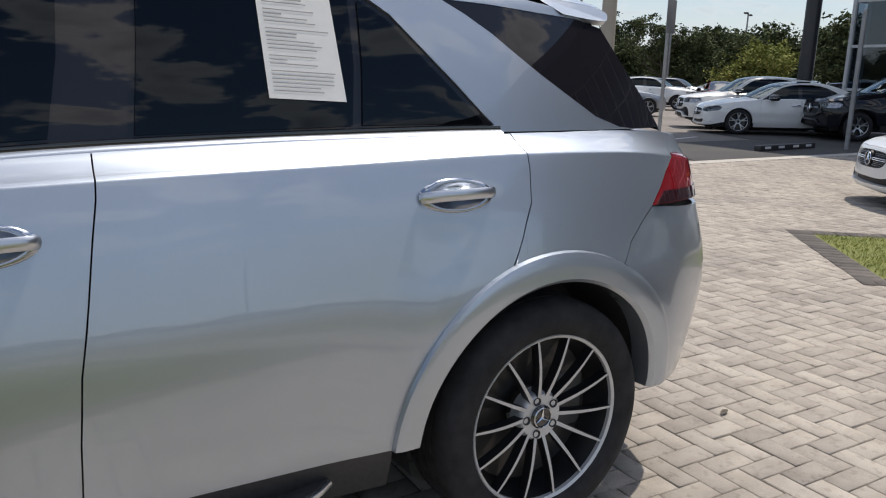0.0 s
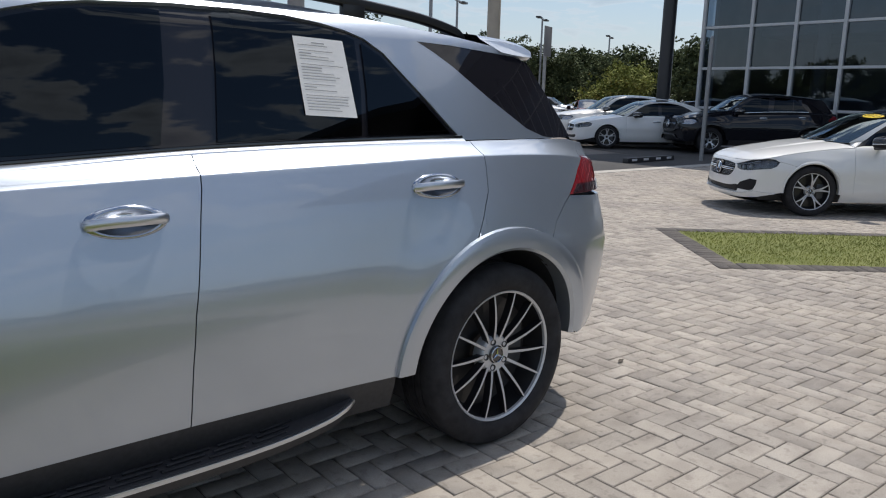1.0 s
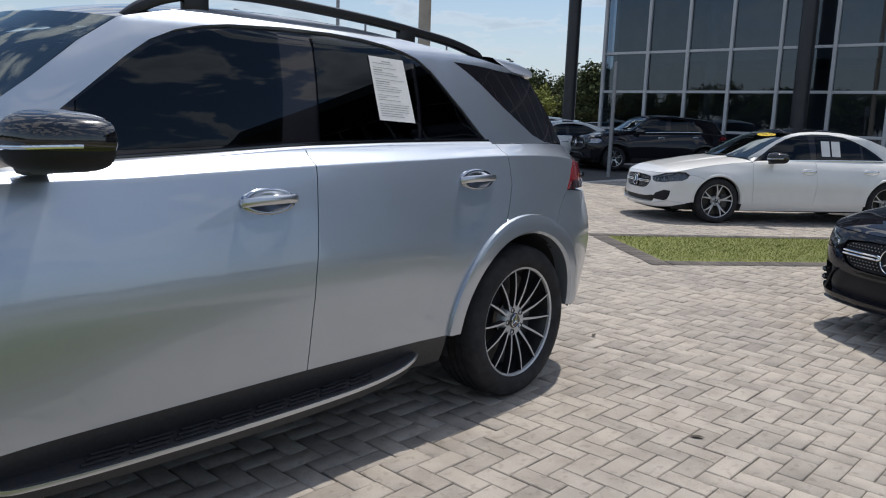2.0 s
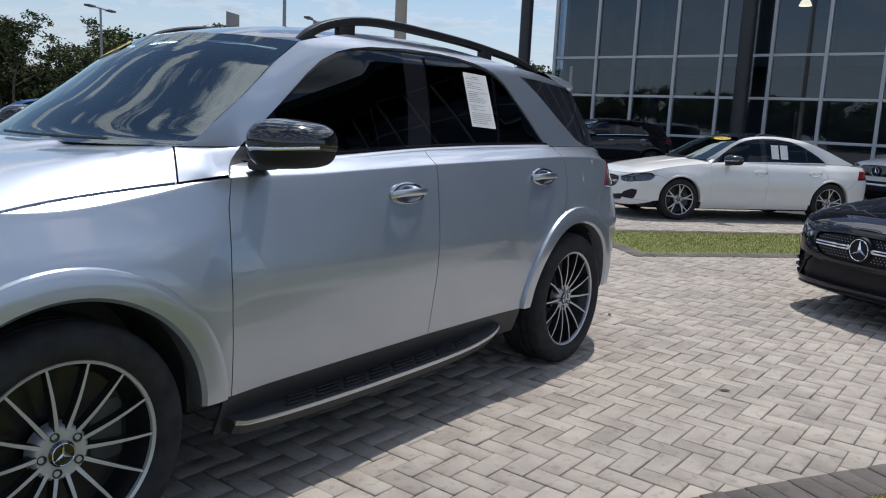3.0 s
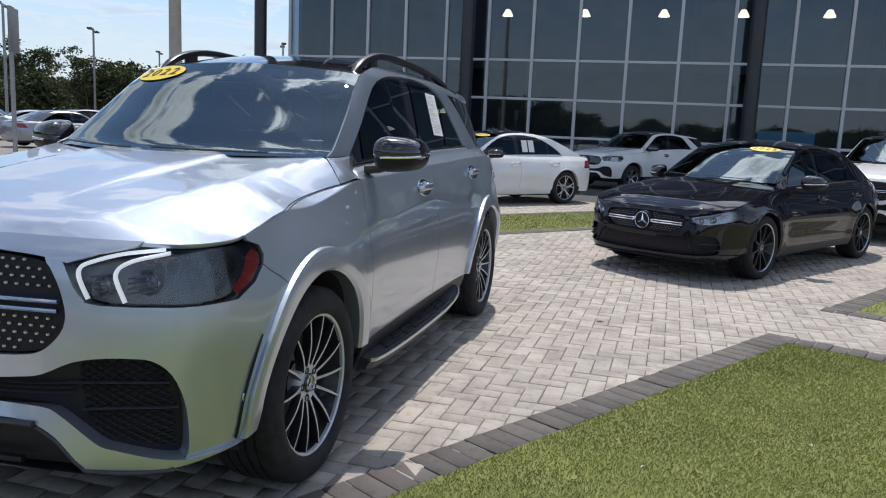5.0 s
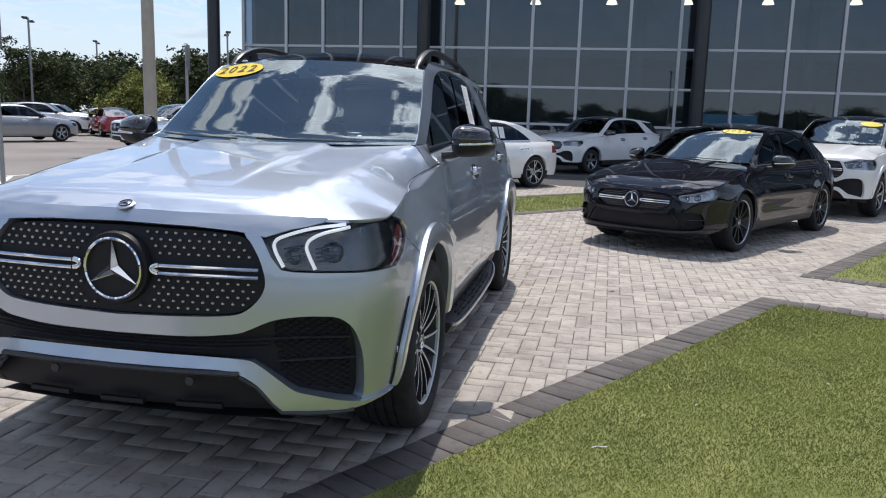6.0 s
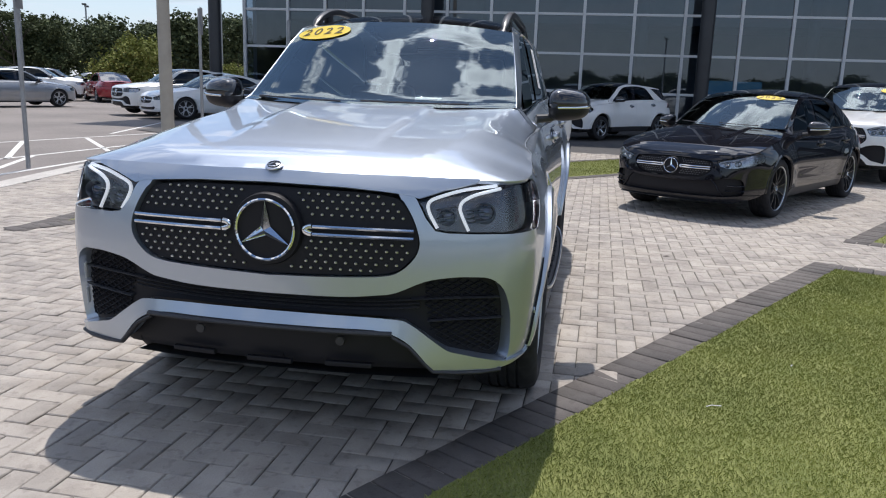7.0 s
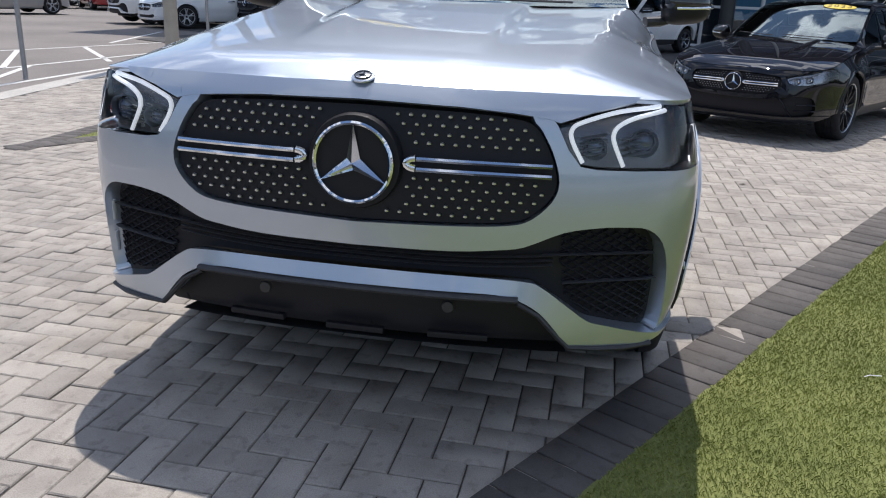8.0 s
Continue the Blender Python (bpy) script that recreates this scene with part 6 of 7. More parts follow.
def dress_suv():
    """The roof rails, running boards, intake fins, skid inserts and badges of the silver SUV."""
    for s in (1, -1):
        rail = catmull([(-.36, 1.672), (-.29, 1.712), (-.2, 1.752), (-.05, 1.788), (.15, 1.806), (.46, 1.802), (.81, 1.788), (1.07, 1.77), (1.31, 1.748), (1.50, 1.712), (1.56, 1.686)], 5)
        path = [(x, -s * (0.575 - 0.03 * max(0, x - 0.8)), z) for x, z in rail]
        n = len(path)
        size = [0.45 + 0.55 * min(1, i / 5, (n - 1 - i) / 5) for i in range(n)]
        ob = part("roof_rail", tube_bm(path, ring_section(0.023, 0.020, 10, 0.7), scales=size), RAILBLK, silver_car, "satin black roof rail")
        for x, z in ((-.08, 1.752), (.98, 1.745)):
            part("rail_foot", box_bm((x - 0.05, -s * 0.575 - 0.016, z - 0.03), (x + 0.05, -s * 0.575 + 0.016, z + 0.03), 0.01), RAILBLK, ob)
        # running board: a slab with rubber ribs and a bright edge strip
        outer = catmull([(-.92, .93, .322), (-.86, .95, .316), (-.65, .962, .31), (-.3, .967, .306), (.1, .968, .307), (.42, .963, .315), (.62, .95, .332), (.72, .93, .35), (.77, .905, .362)], 4)
        rows = []
        for x, y, z in outer:
            rows.append([Vector((x, -s * 0.84, z + 0.012)), Vector((x, -s * (y - 0.012), z + 0.004)), Vector((x, -s * y, z - 0.012)), Vector((x, -s * (y - 0.02), z - 0.05)), Vector((x, -s * 0.80, z - 0.055))])
        V = [v for r in rows for v in r]
        Fc = [(i * 5 + j, (i + 1) * 5 + j, (i + 1) * 5 + j + 1, i * 5 + j + 1) for i in range(len(rows) - 1) for j in range(4)]
        Fc += [(0, 1, 2, 3, 4), tuple(len(V) - 5 + j for j in (4, 3, 2, 1, 0))]
        step = mesh_ob("running_board", V, Fc, PLASTIC, silver_car, False)
        tagged(step, "black running board with bright edge")
        part("edge_strip", tube_bm([(x, -s * (y + 0.002), z - 0.002) for x, y, z in outer], ring_section(0.007, 0.009, 8, 0.6)), SATIN, step, "bright metal edge strip")
        for off in (0.035, 0.060, 0.085):
            x0 = -0.72 + off
            for i in range(9):
                a = x0 + i * 0.15
                if a + 0.12 > 0.58:
                    continue
                pts = []
                for x in (a, a + 0.06, a + 0.12):
                    yy = float(np.interp(x, [p[0] for p in outer], [p[1] for p in outer]))
                    zz = float(np.interp(x, [p[0] for p in outer], [p[2] for p in outer]))
                    pts.append((x, -s * (yy - off), zz + 0.0055 + 0.012 * off / 0.1))
                part("tread_rib", tube_bm(pts, ring_section(0.007, 0.004, 6, 0.6)), RUBBER, step)
        # diamond mesh at the back of the corner intakes
        pocket = [(.57, .675), (.66, .69), (.73, .692), (.79, .685), (.825, .65), (.845, .57), (.855, .48), (.85, .41), (.70, .44), (.65, .455), (.59, .495), (.565, .60)]
        lattice, me = bmesh.new(), bpy.data.meshes.new("t")
        for slope, start in ((0.55, 0.24), (-0.55, 0.40)):
            for i in range(24):
                run = []
                for y in np.linspace(.56, .86, 31):
                    z = start + i * 0.022 + slope * (y - .56)
                    if inside(pocket, (y, z)):
                        run.append(low(s * shell.uy(y), z, -0.040))
                if len(run) > 2:
                    bar = tube_bm(run, ring_section(0.003, 0.004, 4), (1, 0, 0))
                    bar.to_mesh(me); lattice.from_mesh(me); bar.free()
        part("intake_mesh", lattice, GRILLEBLK, silver_car, "black diamond mesh")
        # fins across the corner intakes
        for z, y0, y1 in ((.612, .52, .835), (.535, .58, .855)):
            path = [low(s * shell.uy(y), z + 0.03 * (y - y0) + 0.006 * math.sin((y - y0) / (y1 - y0) * 3.1), -0.036) for y in np.linspace(y0, y1, 10)]
            part("intake_fin", tube_bm(path, ring_section(0.014, 0.004, 8), (0, 0, 1)), PLASTIC, silver_car)
        # far vent only: pale paint stands for sunlit ground seen through the opening
        for t0, t1 in ((.10, .42), (.62, .95)) if s < 0 else ():
            path = [low(s * shell.uy(0.832 + 0.024 * t), 0.650 - 0.20 * t, -0.022) for t in np.linspace(t0, t1, 5)]
            part("vent_slot", tube_bm(path, ring_section(0.004, 0.010, 8), (1, 0, 0)), MULLION, silver_car, "pale strip for daylight seen through the vent")
        # air slit before the wheel
        slit = [low(s * shell.ux(x), z, 0.002) for x, z in [(SUV["wheels"][0][0] + 0.585 * math.cos(radians(a)), SUV["wheels"][0][1] + 0.585 * math.sin(radians(a))) for a in range(146, 181, 2)]]
        part("air_slit", tube_bm(slit, ring_section(0.003, 0.007, 6), (0, 1, 0), [0.4 + 0.6 * min(1, i / 5) for i in range(18)]), GRILLEBLK, silver_car)
        for y in (0.30,):
            path = [low(s * shell.uy(q), 0.362, -0.016) for q in np.linspace(y - 0.085, y + 0.085, 6)]
            part("skid_insert", tube_bm(path, ring_section(0.012, 0.010, 8, 0.6)), GRILLEBLK, silver_car, "dark skid insert")
        c = low(s * shell.uy(0.27), 0.45, -0.012)
        bm = lathe_bm([(0.002, -0.006), (0.016, -0.005), (0.018, 0.004)], 18)
        bmesh.ops.transform(bm, matrix=Matrix.Translation(c) @ Matrix.Rotation(radians(-90), 4, "Z"), verts=bm.verts)
        part("parking_sensor", bm, PLASTIC, silver_car)
        c = low(s * shell.ux(-2.06), 0.52, 0.002)
        nrm = (c - low(s * shell.ux(-2.06), 0.52, -0.02)).normalized()
        bm = lathe_bm([(0.002, -0.003), (0.014, -0.003), (0.016, 0.001)], 18)
        bmesh.ops.transform(bm, matrix=Matrix.Translation(c) @ nrm.to_track_quat("-Y", "Z").to_matrix().to_4x4(), verts=bm.verts)
        part("parking_sensor", bm, SILVER, silver_car)
    path = [low(shell.uy(q), 0.355, -0.016) for q in np.linspace(-0.085, 0.085, 6)]
    part("skid_insert", tube_bm(path, ring_section(0.012, 0.010, 8, 0.6)), GRILLEBLK, silver_car, "dark skid insert")
    # mesh of the centre intake
    for z in (.566, .580, .594):
        path = [low(shell.uy(y), z + 0.02 * (abs(y) / 0.55) ** 3, -0.03) for y in np.linspace(-0.55, 0.55, 24)]
        part("mesh_bar", tube_bm(path, ring_section(0.008, 0.003, 6)), PLASTIC, silver_car)
    # black edge under the painted lip
    for s in (1, -1):
        path = [low(s * shell.uy(y), z - 0.007, 0.010) for y, z in SUV["lip_low"][3:]]
        part("lip_edge", tube_bm(path, ring_section(0.014, 0.009, 8)), PLASTIC, silver_car)
    path = [low(shell.uy(y), 0.497 + 0.004 * abs(y), 0.028) for y in np.linspace(-.46, .46, 16)]
    part("lip_edge", tube_bm(path, ring_section(0.014, 0.009, 8)), PLASTIC, silver_car)
    # bonnet badge
    c = low(0.0, 1.058, -0.001)
    nrm = Vector((-0.36, 0, 0.93))
    M = Matrix.Translation(c) @ nrm.to_track_quat("-Y", "Z").to_matrix().to_4x4()
    bm = lathe_bm([(0.002, -0.005), (0.028, -0.0040), (0.032, -0.001), (0.032, 0.002)], 30)
    bmesh.ops.transform(bm, matrix=M, verts=bm.verts)
    disc = part("bonnet_badge", bm, SATIN, silver_car)
    bm = star_bm(0.024, 0.004)
    bmesh.ops.transform(bm, matrix=M @ Matrix.Translation((0, -0.004, 0)), verts=bm.verts)
    part("badge_star", bm, GLOSS, disc)
    # rear spoiler: a solid wing with a rounded tail over the rear window
    wing = catmull([(1.60, 1.700), (1.68, 1.697), (1.79, 1.689), (1.87, 1.674), (1.912, 1.652), (1.912, 1.628), (1.890, 1.608), (1.80, 1.612), (1.70, 1.625)], 3)

    def spoiler(u, v):
        x, z = wing[min(int(round(v * (len(wing) - 1))), len(wing) - 1)]
        t = 2 * u - 1
        b = 1 - t * t
        end = 1 - 0.35 * max(0.0, (abs(t) - 0.93) / 0.07) ** 2
        zc = 1.655 + (z - 1.655) * end
        return Vector((x + 0.20 * b * (x - 1.5) / 0.4, t * (G(x, min(z, 1.70)) + 0.004), zc + 0.036 * b))
    patch("rear_spoiler", spoiler, 40, len(wing) - 1, SILVER, silver_car)
    for e in (0, 1):
        V = [spoiler(e, i / (len(wing) - 1)) for i in range(len(wing))]
        mesh_ob("spoiler_end", V, [list(range(len(V)))], SILVER, silver_car)


dress_suv()


def window_paper():
    """The printed sheet on the rear side window."""
    corners = [(.68, 1.634), (.882, 1.628), (.902, 1.357), (.69, 1.366)]
    P = [Vector((x, -(G(x, z) + 0.005), z)) for x, z in corners]
    at = lambda u, v, o=0.0: (P[0] * (1 - u) + P[1] * u) * (1 - v) + (P[3] * (1 - u) + P[2] * u) * v + Vector((0, -o, 0))
    ob = patch("window_sheet", lambda u, v: at(u, v), 4, 4, PAPER)
    tagged(ob, "white printed sheet stuck on the tinted rear window", "paper")
    rr = random.Random(4)
    y = 0.06
    for i in range(21):
        wide = rr.uniform(0.55, 0.86) if i not in (0, 3, 7, 8, 13) else rr.uniform(0.2, 0.45)
        a = 0.07 if i else 0.34
        if i in (2, 6, 12, 15):
            y += 0.03
        h = 0.009 if i not in (0, 3, 7) else 0.014
        q = [at(a, y, .0012), at(min(a + wide, .93), y, .0012), at(min(a + wide, .93), y + h, .0012), at(a, y + h, .0012)]
        mesh_ob("print_line", q, [(0, 1, 2, 3)], INK, ob)
        y += 0.037
    return ob


window_paper()
coupe, at_coupe, sh_coupe, _g, _w = build_car(COUPE, BLACK, "black_sedan", heading(5.93, -3.25, -.849, .529), "glossy black four-door coupe with dark wheels on pavers", sticker="2023")


def dress_coupe(car, sh, at):
    """Bumper blades and lower lip of the black coupe."""
    for s in (1, -1):
        for run in ([(.47, .448), (.52, .40), (.55, .34), (.60, .29)], [(.62, .40), (.70, .398), (.765, .40)], [(.61, .345), (.70, .343), (.77, .345)]):
            path = [at(s * sh.uy(y), z, 0.004) for y, z in catmull(run, 4)]
            part("bumper_blade", tube_bm(path, ring_section(0.016, 0.007, 8)), BLACK, car)
    path = [at(sh.uy(y), 0.215, 0.012) for y in np.linspace(-.68, .68, 20)]
    part("lip_strip", tube_bm(path, ring_section(0.02, 0.008, 8)), GLOSS, car)


dress_coupe(coupe, sh_coupe, at_coupe)


# ---- more parked cars ----
def repaint(car, swaps):
    for o in car.children_recursive:
        if o.type == "MESH":
            for slot in o.material_slots:
                if slot.material in swaps:
                    new_mat = swaps[slot.material]
                    slot.link = "OBJECT"
                    slot.material = new_mat
    return car


csedan_spec = dict(COUPE, wheel="twin", fine=1.3, pull=CHROME, dish=WHITE, strip_mat=CHROME, roof_mat=BLACK, lamp_mat=LAMPDK, clad=WHITE,
                   opening=[(0, .352), (.30, .354), (.42, .36), (.50, .372), (.55, .38), (.58, .375), (.60, .355), (.60, .33), (.58, .30), (.50, .28), (0, .27)],
                   lip_top=[(0, .27), (.50, .28), (.58, .30), (.60, .33)])
white, _l, _s, G_white, _w = build_car(csedan_spec, WHITE, "white_sedan", heading(11.25, 1.25, -.76, .65), "glossy white saloon with black roof and silver wheels", sticker="2023")


def dress_saloon(car, at, sh):
    """Corner intakes with a bright blade on the white saloon."""
    for s in (1, -1):
        pts = [(s * sh.uy(y), z) for y, z in ((.53, .315), (.62, .42), (.73, .475), (.79, .465), (.785, .40), (.765, .335), (.70, .30))]
        panel("corner_intake", pts, at, GRILLEBLK, car, 0.05, 0.006, 0.0, "black corner air intake", 0.004, (1.2, .5))
        path = [at(s * sh.uy(y), z, 0.012) for y, z in catmull([(.50, .262), (.58, .272), (.66, .285), (.76, .31)], 4)]
        part("bumper_blade", tube_bm(path, ring_section(0.014, 0.006, 8)), WHITE, car)


dress_saloon(white, _l, _s)
far_spec = dict(csedan_spec, fine=2.0, wheel="far", pins=None)
far_car, *_ = build_car(far_spec, WHITE, "white_sedan", heading(20.7, 11.9, -.80, .60), "large white saloon with dark wheels, parked on tarmac")
far_car.scale = (1.08, 1.05, 1.05)
s_spec = dict(SUV, fine=1.8, wheel="farsuv", pins=None, lit=False, marker=None, strip_mat=CHROME, roof_mat=BLACK, arch_mat=None)
wsuv, *_ = build_car(s_spec, WHITE, "white_suv", heading(22.0, 13.9, -.80, .60), "white SUV parked in the far row")
wsuv.scale = (0.97, 0.97, 0.93)
compact, *_ = build_car(dict(s_spec, fine=1.4, wheel="suv", pins=SUV["pins"], strip_mat=CHROME, sticker=(.16, .885)), WHITE, "white_suv", heading(10.62, -6.2, -.853, .522), "white compact SUV with an oval sticker, on pavers", sticker=" ")
compact.scale = (0.93, 0.96, 0.93)
bsuv = repaint(copy_thing(wsuv, heading(22.0, 9.0, -.80, .60)), {WHITE: BLACK, SATIN: SATIN})
bsuv.scale = (1.04, 1.0, 1.0)
bsuv.name = "black_suv"
tagged(bsuv, "large black SUV parked beside the glass building")
cross_spec = dict(SUV, fine=1.8, wheel="farsuv", pins=None, bars=None, lit=False, marker=None, strip_mat=GLOSS, roof_mat=BLACK, face_mat=GLOSS,
               grille=[(0, 1.0), (.28, .995), (.42, .985), (.475, .968), (.52, .93), (.545, .88), (.53, .82), (.49, .77), (.42, .74), (.3, .73), (.15, .73), (0, .73)])
cross_car, *_ = build_car(cross_spec, WHITE, "white_suv", heading(19.0, -1.65, -.80, .60), "white crossover with a closed black nose before the building")
cross_car.scale = (0.98, 0.97, 0.90)


def sedan_papers(m):
    """Sheets on the rear side window of the white saloon."""
    for i in range(2):
        V = [m @ Vector((x + 0.17 * i, -(G_white(x + 0.17 * i, z) + 0.006), z)) for x, z in ((.36, 1.04), (.50, 1.04), (.50, 1.27), (.36, 1.27))]
        ob = mesh_ob("window_sheet", V, [(0, 1, 2, 3)], PAPER)
        tagged(ob, "white paper sheet on the side window of the saloon", "paper")


sedan_papers(white.matrix_world.copy())
lot = [(far_car, 23.2, 22.0, 0.94, -.34, None, "silver_sedan", GREYP, "silver saloon crossing the far car park"),
       (far_car, 24.4, 15.2, .75, .66, None, "white_sedan", WHITE, "white saloon seen from behind in the car park"),
       (far_car, 33.0, 24.2, .7, .7, None, "red_sedan", RED, "dark red saloon parked in the far row"),
       (wsuv, 31.0, 27.0, .6, -.8, None, "white_suv", WHITE, "white SUV parked in the far row"),
       (far_car, 29.0, 28.6, .6, -.8, None, "white_sedan", WHITE, "white saloon parked in the far row"),
       (wsuv, 26.6, 30.0, .6, -.8, None, "silver_suv", GREYP, "silver SUV parked in the far row"),
       (far_car, 24.0, 31.6, .6, -.8, None, "white_sedan", WHITE, "white saloon parked in the far row"),
       (wsuv, 21.4, 33.2, .6, -.8, None, "black_suv", BLACK, "black SUV parked in the far row"),
       (far_car, 33.5, 21.0, .7, .7, None, "white_sedan", WHITE, "white saloon parked in the far row"),
       (wsuv, 36.0, 30.0, .6, -.8, None, "silver_suv", GREYP, "silver SUV parked in the far row"),
       (far_car, 38.5, 28.0, .6, -.8, None, "white_sedan", WHITE, "white saloon parked in the far row"),
       (far_car, 41.0, 26.0, .6, -.8, None, "white_sedan", WHITE, "white saloon parked in the far row"),
       (wsuv, 43.0, 22.5, .6, -.8, None, "black_suv", BLACK, "black SUV parked in the far row"),
       (far_car, 8.0, 17.5, .3, -.95, None, "blue_sedan", BLUE, "bright blue saloon parked in the car park"),
       (far_car, 11.5, 19.0, .3, -.95, None, "white_sedan", WHITE, "white saloon parked in the far row"),
       (wsuv, 14.5, 20.5, .3, -.95, None, "black_suv", BLACK, "black SUV parked in the far row"),
       (far_car, 4.5, 16.5, .3, -.95, None, "white_sedan", WHITE, "white saloon parked in the far row")]
for src, x, y, hx, hy, _, nm, paint, label in lot:
    c = copy_thing(src, heading(x, y, hx, hy))
    c.name = nm
    if paint is not WHITE:
        repaint(c, {WHITE: paint})
    tagged(c, label)


# ---- trees ----
def tree(name, seed, height, spread, leaf, mat, label, crown_low=0.35, n=1500, trunk=0.18):
    rng = random.Random(seed)
    ob = root(name, Matrix.Identity(4), label, "tree", "trees round the car park")
    bm = bmesh.new()
    tips = []

    def limb(p, d, length, r, depth):
        pts, q = [Vector(p)], Vector(p)
        d = Vector(d).normalized()
        for i in range(4):
            d = (d + Vector((rng.uniform(-.25, .25), rng.uniform(-.25, .25), rng.uniform(-.05, .2)))).normalized()
            q = q + d * length / 4
            pts.append(q.copy())
        sub = tube_bm(pts, ring_section(r, r, 7), (1, 0.1, 0), [1, .88, .75, .6, .45])
        me = bpy.data.meshes.new("t"); sub.to_mesh(me); sub.free(); bm.from_mesh(me); bpy.data.meshes.remove(me)
        tips.append((q, length))
        if depth < 2:
            for j in range(4 if depth == 0 else 3):
                a = rng.uniform(0, 6.28)
                k = rng.choice((2, 3, 4))
                limb(pts[k], d * 0.7 + Vector((math.cos(a), math.sin(a), rng.uniform(.1, .6))) * (0.9 if depth == 0 else 0.8), length * rng.uniform(.45, .65), r * .5, depth + 1)

    limb((0, 0, -0.1), (0, 0, 1), height * 0.6, trunk, 0)
    part("trunk", bm, BARK, ob)
    V, Fc = [], []
    cores = [t for t, _ in tips]
    cores += [Vector((rng.gauss(0, .38) * spread, rng.gauss(0, .38) * spread, height * (crown_low + (1 - crown_low) * rng.betavariate(2, 1.8)))) for _ in range(16)]
    for i in range(n):
        c = rng.choice(cores)
        s = spread * 0.20
        p = c + Vector((rng.gauss(0, s), rng.gauss(0, s), rng.gauss(0, s * 0.65)))
        if p.z < height * crown_low * 0.8:
            continue
        for _ in range(3):
            o = p + Vector((rng.gauss(0, leaf * .8), rng.gauss(0, leaf * .8), rng.gauss(0, leaf * .6)))
            a = Vector((rng.gauss(0, 1), rng.gauss(0, 1), rng.gauss(0, .6))).normalized() * leaf * rng.uniform(.5, 1.2)
            b = a.cross(Vector((rng.gauss(0, 1), rng.gauss(0, 1), rng.gauss(0, 1)))).normalized() * leaf * rng.uniform(.3, .6)
            k = len(V)
            V += [o - a, o + b, o + a, o - b]
            Fc.append((k, k + 1, k + 2, k + 3))
    tagged(mesh_ob("crown", V, Fc, mat, ob), "", kind="stuff")
    return ob


oak_a = tree("oak_tree", 1, 9.0, 4.2, 0.34, LEAFD, "dark green broad tree at the edge of the car park", 0.2, 2200)
oak_b = tree("oak_tree", 2, 10.5, 3.6, 0.32, LEAFD, "dark green tall tree at the edge of the car park", 0.2, 2000)
pine = tree("pine_tree", 3, 14.0, 2.6, 0.30, LEAFD, "tall thin pine with an open dark crown", 0.55, 1000, 0.2)
bush = tree("shade_tree", 4, 5.2, 3.3, 0.20, LEAFY, "yellow-green small shade tree in the car park", 0.22, 3200, 0.10)
low_t = tree("oak_tree", 5, 6.5, 5.0, 0.36, LEAFD, "low dark green thicket at the edge of the car park", 0.04, 2400)
oak_a.scale = oak_b.scale = pine.scale = low_t.scale = (.65,) * 3
oak_a.location = (75, 42, 0)
oak_b.location = (60, 62, 0)
pine.location = (38, 68, 0)
bush.scale = (.62,) * 3
bush.location = (37.5, 25.5, 0)
low_t.location = (82, 36, 0)
rng = random.Random(11)
copy_thing(bush, pose(52, 26.5, 0, 0, 0, 70) @ Matrix.Scale(0.7, 4))
for i in range(84):
    # a belt of trees north-east to north-west of the forecourt
    a = radians(20 + 88 * i / 83 + rng.uniform(-1, 1))
    d = rng.uniform(72, 96)
    src = (low_t if i % 2 else rng.choice((oak_a, oak_b, oak_a))) if i % 11 else pine
    c = copy_thing(src, pose(d * math.cos(a), d * math.sin(a), -0.03, 0, 0, rng.uniform(0, 360)))
    c.scale = (rng.uniform(.52, .75) * (1 if i < 40 else 1.0 + 0.55 * (i - 40) / 43),) * 3
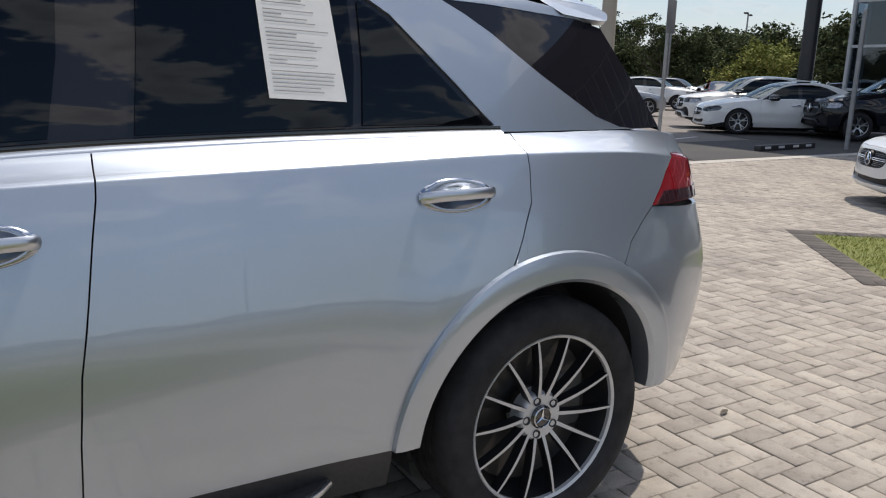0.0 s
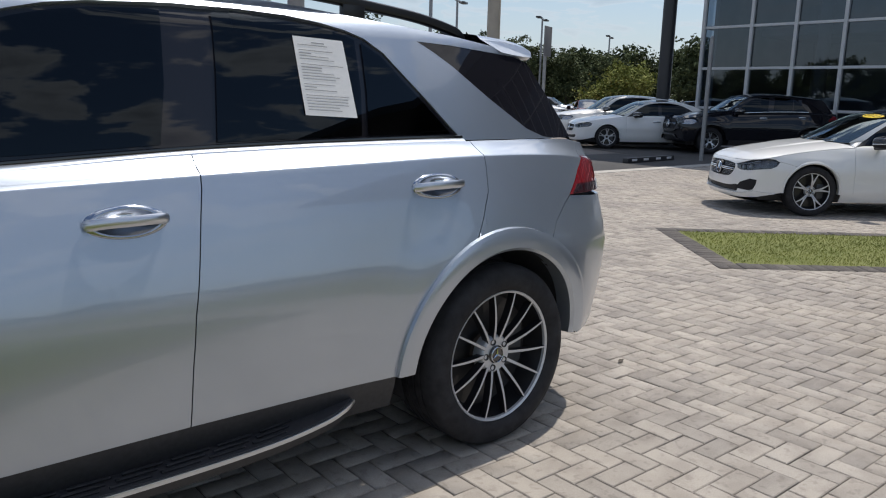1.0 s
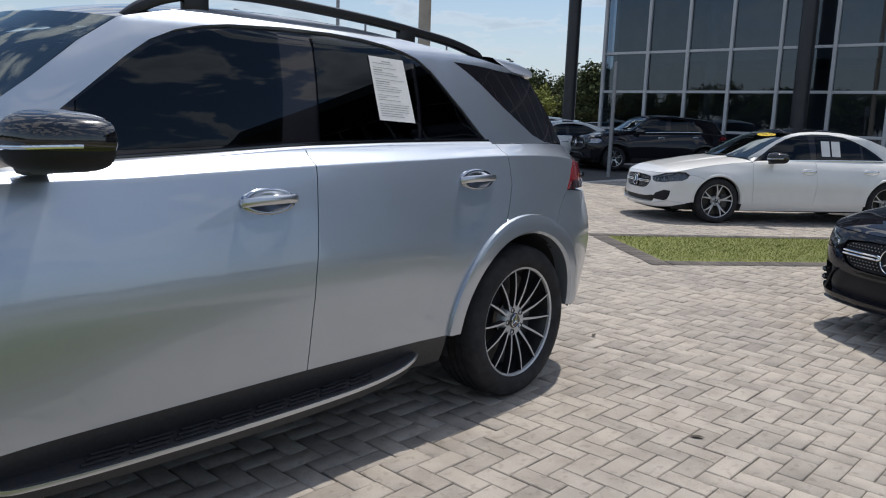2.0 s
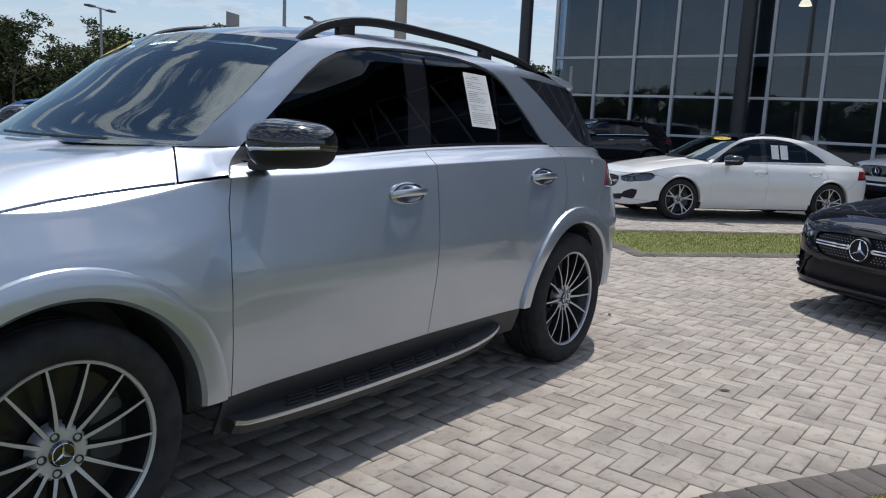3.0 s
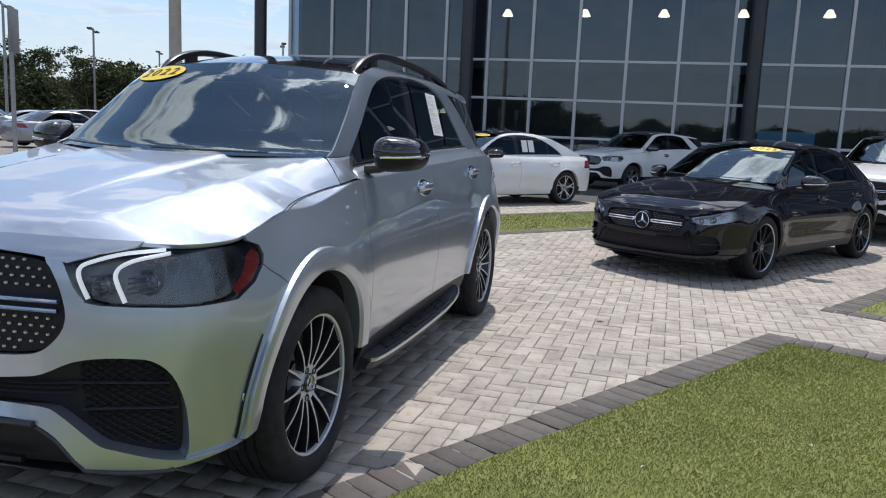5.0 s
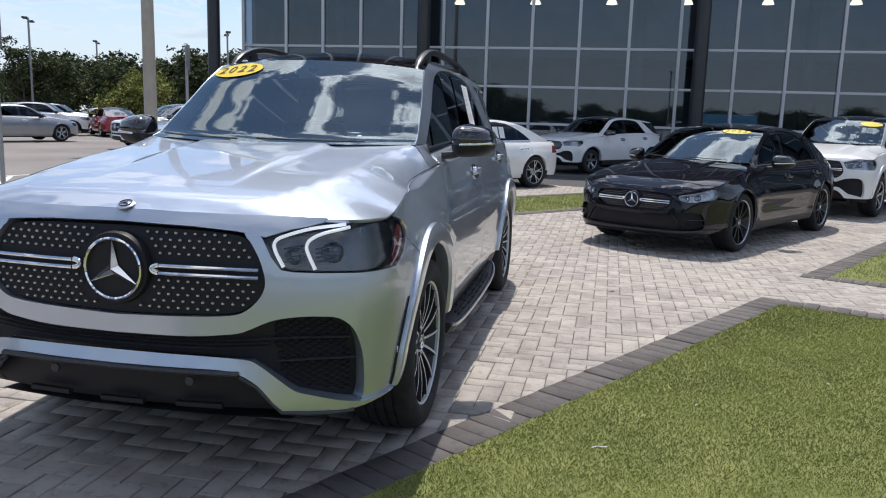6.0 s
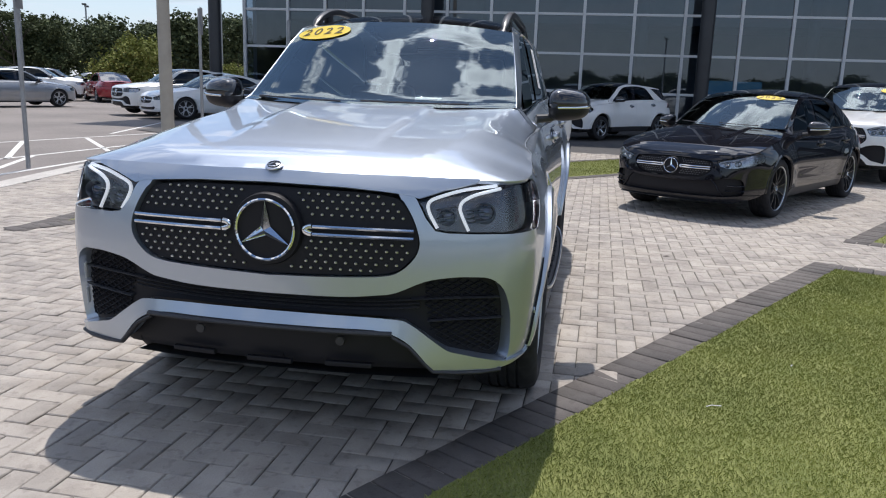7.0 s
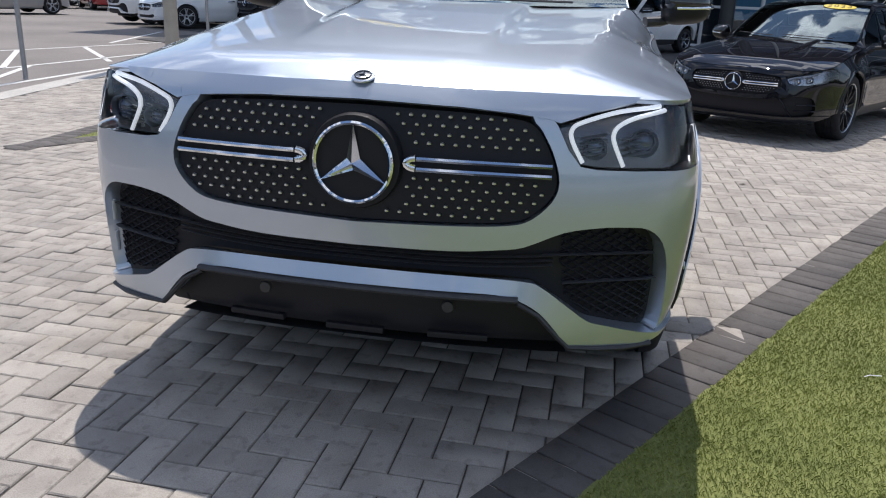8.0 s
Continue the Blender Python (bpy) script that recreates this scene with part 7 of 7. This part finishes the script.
for i in range(40):
    # a tall wood north-west of the forecourt, unseen, added to darken the facade's reflections
    a = radians(108 + 62 * i / 39 + rng.uniform(-1, 1))
    d = rng.uniform(58, 78)
    c = copy_thing(rng.choice((oak_a, oak_b, low_t)), pose(d * math.cos(a), d * math.sin(a), -0.03, 0, 0, rng.uniform(0, 360)))
    c.scale = (rng.uniform(.5, .75),) * 3
for i in range(70):
    # and a lower, unbroken belt all the way round
    a = radians(168 + 194 * i / 69 + rng.uniform(-1, 1))
    d = rng.uniform(75, 92)
    c = copy_thing(rng.choice((oak_a, low_t, low_t, low_t)), pose(d * math.cos(a), d * math.sin(a), -0.03, 0, 0, rng.uniform(0, 360)))
    k = rng.uniform(.45, .65)
    c.scale = (k * 1.6, k * 1.6, k)
for i in range(12):
    # taller trees behind the far row of cars
    a = radians((36.5 + 1.0 * i if i < 6 else 52 + 1.9 * i - 12) + rng.uniform(-.5, .5))
    d = rng.uniform(56, 64)
    c = copy_thing(rng.choice((oak_b, oak_a, oak_b, pine)), pose(d * math.cos(a), d * math.sin(a), -0.03, 0, 0, rng.uniform(0, 360)))
    c.scale = (rng.uniform(.40, .47) if i < 6 else rng.uniform(.52, .62),) * 3


# ---- single pavers last ----
blocks("paver_field", pavers, 0.0, 0.004, PAVER, "pale concrete pavers in herringbone bond", 3, pavement)
blocks("paver_edging", edging, 0.006, 0.004, EDGING, "charcoal pavers edging the lawns", 4, pavement)
for k, h in enumerate(((UNIT - 0.0025, UNIT / 2 - 0.0025), (UNIT / 2 - 0.0025, UNIT - 0.0025))):
    V, Q = block_arrays([(0, 0, h[0], h[1], 0)], 0.0, 0.004, np.random.default_rng(1), 0)
    me = bpy.data.meshes.new("paver")
    me.from_pydata([tuple(v) for v in V[0]], [], [list(map(int, f)) for f in Q])
    me.materials.append(PAVER1)
    rr = random.Random(5)
    for x, y, hx, hy, _ in single:
        if (hx > hy) == (k == 0):
            ob = new("paver", me)
            ob.parent = pavement
            ob.location = (x, y, rr.gauss(0, 0.0012))
            ob.rotation_euler = (rr.gauss(0, 0.004), rr.gauss(0, 0.004), TURN)
